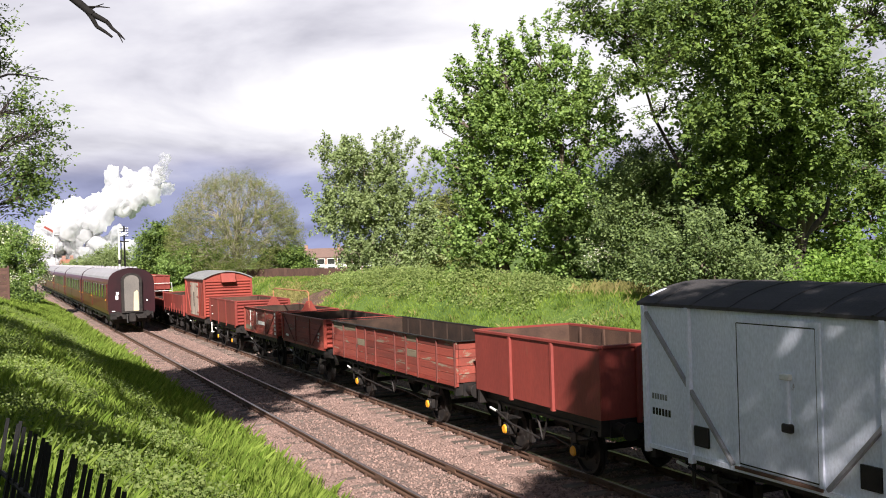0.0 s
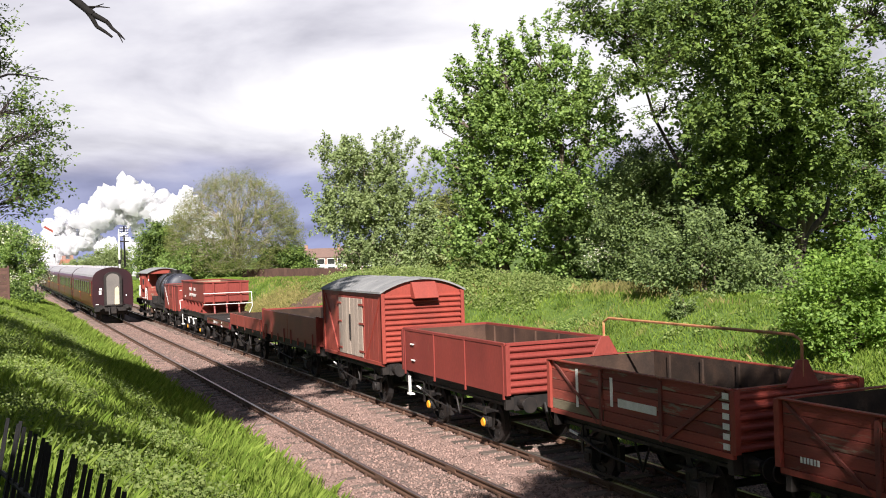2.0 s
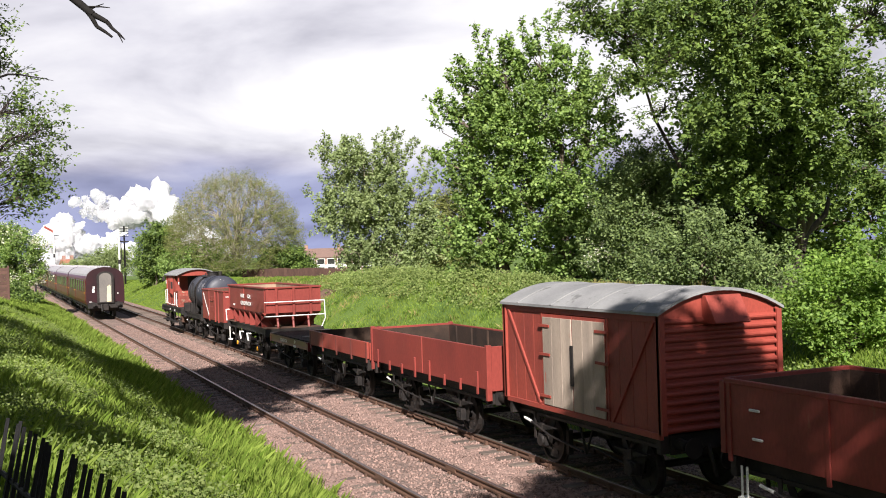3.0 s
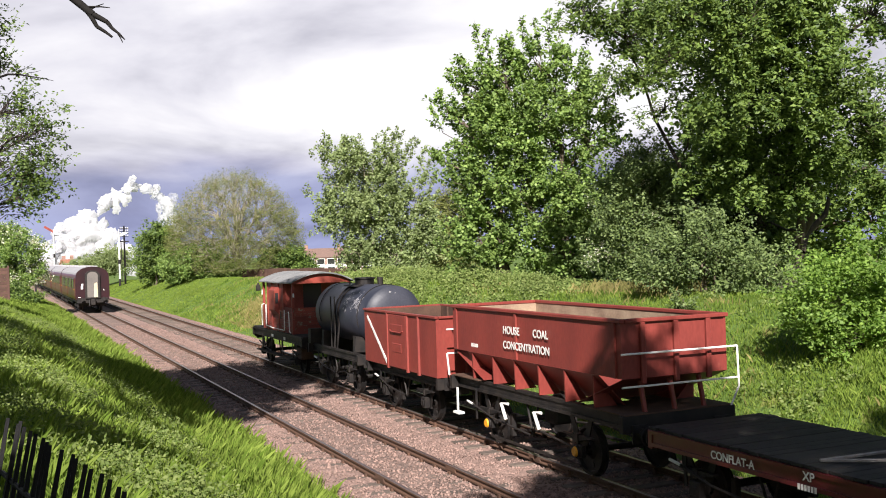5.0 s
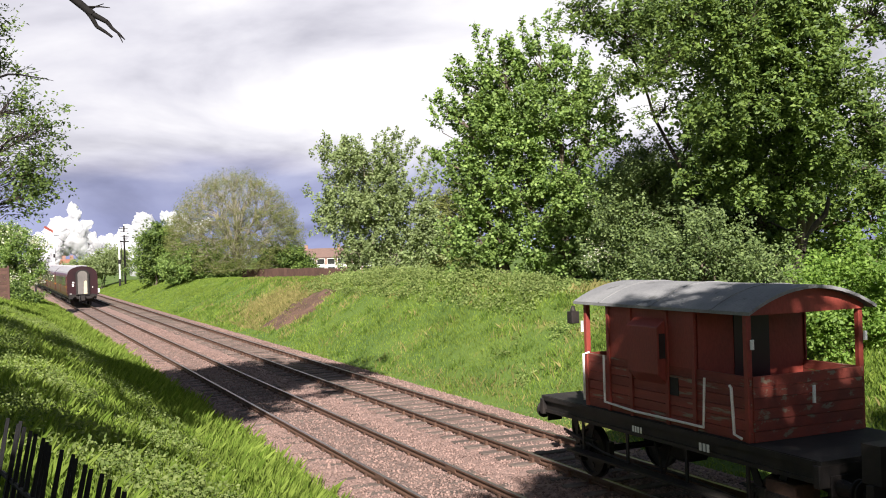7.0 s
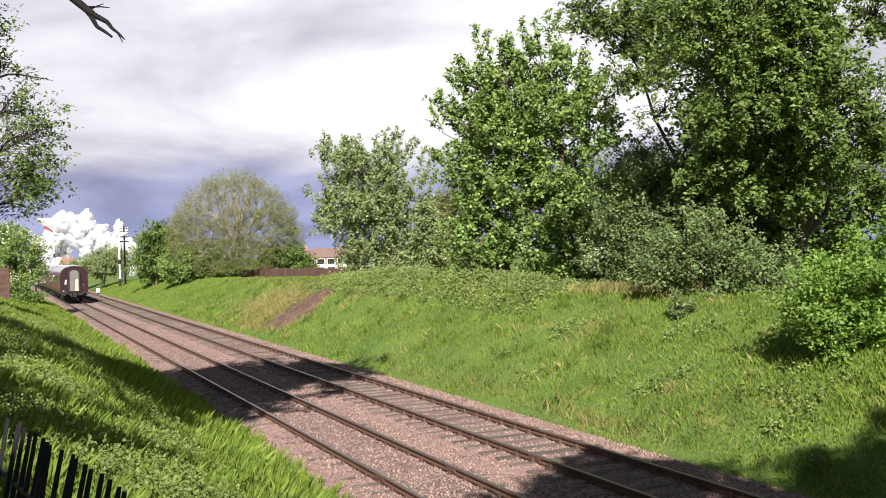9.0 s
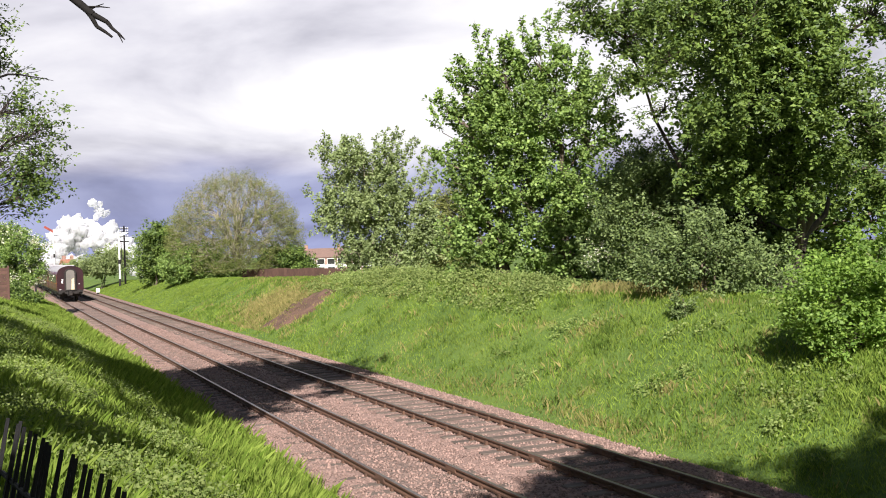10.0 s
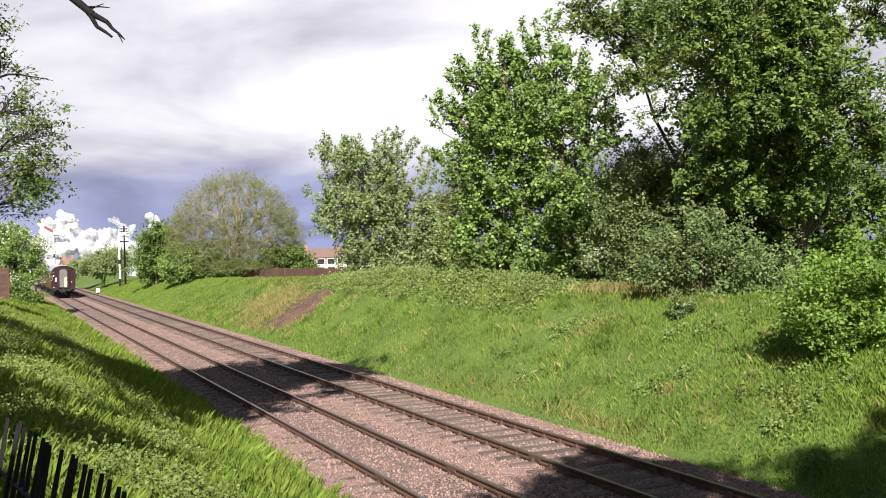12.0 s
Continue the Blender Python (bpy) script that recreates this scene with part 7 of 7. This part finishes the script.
# ---- steam ----
def steam_material(name, lo, hi):
    m = bpy.data.materials.new(name)
    m.use_nodes = True
    n, l = m.node_tree.nodes, m.node_tree.links
    b = n["Principled BSDF"]
    b.inputs["Base Color"].default_value = (0.93, 0.93, 0.94, 1)
    b.inputs["Roughness"].default_value = 1.0
    tr = n.new("ShaderNodeBsdfTranslucent")
    tr.inputs["Color"].default_value = (0.93, 0.93, 0.95, 1)
    clear = n.new("ShaderNodeBsdfTransparent")
    tc = n.new("ShaderNodeTexCoord")
    ns = n.new("ShaderNodeTexNoise")
    ns.inputs["Scale"].default_value, ns.inputs["Detail"].default_value = 0.28, 6.0
    l.new(tc.outputs["Object"], ns.inputs["Vector"])
    mr = n.new("ShaderNodeMapRange")
    mr.inputs[1].default_value, mr.inputs[2].default_value = 0.38, 0.62
    mr.inputs[3].default_value, mr.inputs[4].default_value = lo, hi
    l.new(ns.outputs["Fac"], mr.inputs[0])
    m1, m2 = n.new("ShaderNodeMixShader"), n.new("ShaderNodeMixShader")
    m1.inputs[0].default_value = 0.68
    l.new(b.outputs[0], m1.inputs[1])
    l.new(tr.outputs[0], m1.inputs[2])
    l.new(mr.outputs[0], m2.inputs[0])
    l.new(m1.outputs[0], m2.inputs[1])
    l.new(clear.outputs[0], m2.inputs[2])
    l.new(m2.outputs[0], n["Material Output"].inputs["Surface"])
    return m


STEAM = steam_material("steam", 0.0, 0.45)
WISP = steam_material("thin_steam", 0.25, 0.92)


def puff_mesh(seed, lumps, mat):
    """A billow of lumps about one metre in radius, their skins folded at three sizes."""
    rnd = random.Random(seed)
    bm = bmesh.new()
    for i in range(lumps):
        d = Vector((rnd.gauss(0, 0.42), rnd.gauss(0, 0.35), rnd.gauss(0, 0.36)))
        bmesh.ops.create_icosphere(bm, subdivisions=3, radius=rnd.uniform(0.5, 0.72) if i < 2 else rnd.uniform(0.22, 0.5), matrix=Matrix.Translation(d))
    bm.normal_update()
    for v in bm.verts:
        p = v.co + Vector((seed * 7.1, 0, 0))
        h = 0.34 * noise.noise(p * 1.7) + 0.40 * (abs(noise.noise(p * 3.4)) - 0.2) + 0.24 * (abs(noise.noise(p * 7.5)) - 0.2) + 0.11 * noise.noise(p * 16.0)
        v.co = v.co + v.normal * h
    me = bpy.data.meshes.new("steam_cloud")
    bm.to_mesh(me)
    bm.free()
    me.shade_smooth()
    me.materials.append(mat)
    return me


PUFFS = []


def steam():
    """Each puff leaves the funnel, climbs, then leans over with the wind and sinks behind the trees; a low bank hangs over the train."""
    rnd = random.Random(77)
    thick = [puff_mesh(k + 3, 6, STEAM) for k in range(5)]
    thin = [puff_mesh(k + 13, 5, WISP) for k in range(3)]
    high = ((-9, 4.6, 0.0), (0.0, 4.9, 4.6), (0.7, 8.2, 12.3), (1.5, 12.7, 17.6), (2.5, 23.3, 23.5), (3.5, 33.5, 25.5), (4.3, 42.0, 22.0), (5.3, 51.0, 10.0), (6.3, 56.0, -8.0), (24, 60.0, -30.0))
    wide = ((-9, 4.6, 0.0), (0.0, 4.9, 4.6), (0.7, 7.6, 11.0), (1.5, 10.8, 14.8), (2.5, 16.0, 13.5), (3.5, 23.0, 10.0), (4.6, 31.0, 5.5), (6.0, 37.0, -8.0), (24, 40.0, -30.0))
    low = ((-9, 2.5, -2.0), (0.0, 4.4, 4.4), (2.0, 10.0, 7.4), (4.0, 18.0, 7.6), (6.0, 29.0, 5.0), (8.0, 34.0, -8.0), (24, 40.0, -30.0))
    births = []
    for b0, b1, n, r0, r1, kind, path, l0, l1 in (
            (-3.4, -0.2, 24, 3.2, 5.2, 0, high, 1.0, 0.6), (-3.8, -2.6, 6, 2.4, 3.6, 1, high, 1.0, 1.0), (-1.5, 1.2, 6, 2.0, 3.0, 0, wide, 0.9, 0.7), (0.2, 1.4, 6, 1.6, 2.6, 1, high, 0.8, 0.9),
            (1.6, 2.6, 9, 2.6, 3.8, 0, wide, 1.0, 0.7), (1.9, 2.9, 14, 1.8, 2.8, 0, high, 1.08, 0.35), (3.0, 4.0, 4, 1.6, 2.4, 1, wide, 0.8, 0.6), (4.7, 6.3, 12, 2.2, 3.4, 0, wide, 0.9, 0.9),
            (5.0, 7.0, 5, 1.3, 2.0, 1, wide, 0.9, 0.9), (6.4, 8.4, 14, 2.4, 3.4, 0, wide, 0.95, 0.7), (7.2, 8.8, 10, 1.2, 1.9, 1, high, 0.62, 0.3), (8.7, 9.6, 4, 1.3, 2.0, 1, wide, 0.8, 0.8), (9.6, 11.8, 10, 2.0, 3.2, 0, wide, 0.9, 0.8)):
        for k in range(n):
            f = (k + rnd.random()) / n
            births.append((b0 + (b1 - b0) * f, rnd.uniform(r0, r1), path, kind, l0 + (l1 - l0) * f))
    births += [(-6.0 + 18.0 * (k + rnd.random()) / 28, rnd.uniform(2.2, 3.4), low, k % 5 == 4, 1.0) for k in range(28)]
    for born, size, path, kind, lift in births:
        ob = new("steam_cloud", rnd.choice(thin if kind else thick))
        ob.scale = (size * rnd.uniform(0.9, 1.3), size, size * rnd.uniform(0.8, 1.1))
        tagged(ob, "thin drifting wisp of locomotive steam" if kind else "billowing white locomotive steam", "steam", "steam puffs of the departing train")
        dx, dz, turn = rnd.gauss(0, 1.3), rnd.gauss(0, 1.3), rnd.uniform(0, 360)
        rows = []
        for k in range(13):
            age = k - born
            x, z = step(age, [(a, u) for a, u, w in path]), step(age, [(a, w) for a, u, w in path])
            x, z = 4.9 + (x - 4.9) * (0.4 + 0.6 * lift), 4.6 + (z - 4.6) * (lift if z > 4.6 else 1.0)
            grown = step(age, ((-0.5, 0.0), (1.0, 1.0)))
            rows.append((float(k), pose(x + dx * grown, 294.0 + 0.6 * k + rnd.uniform(-0.2, 0.2), z + dz * grown, 0, turn + 5.0 * k, 0)))
        PUFFS.append((ob, rows))


steam()


# ---- what moves ----
COACH_WAY = ((0, 62.9), (3, 78.6), (6, 94.6), (9, 110.6), (12, 128.6))


def gone(t):
    """Metres that the goods train has run since the start; it slows a little."""
    return 13.01 * t - 0.0839 * t * t


def motions():
    for e, x, y, which in MOVERS:
        if which == "goods":
            walk(e, [(0.5 * i, pose(x, y - gone(0.5 * i), 0)) for i in range(25)])
        else:
            walk(e, [(t, pose(x, y + c, 0)) for t, c in COACH_WAY])
    for ws, y, which in WHEELS:
        if which == "goods":
            walk(ws, [(i / 30, pose(0, y, 0.475, math.degrees(gone(i / 30) / 0.475))) for i in range(361)])
        else:
            walk(ws, [(i / 10, pose(0, y, 0.475, math.degrees(-0.545 * i / 0.475))) for i in range(121)])
    for e, rows in PUFFS:
        walk(e, rows)


motions()
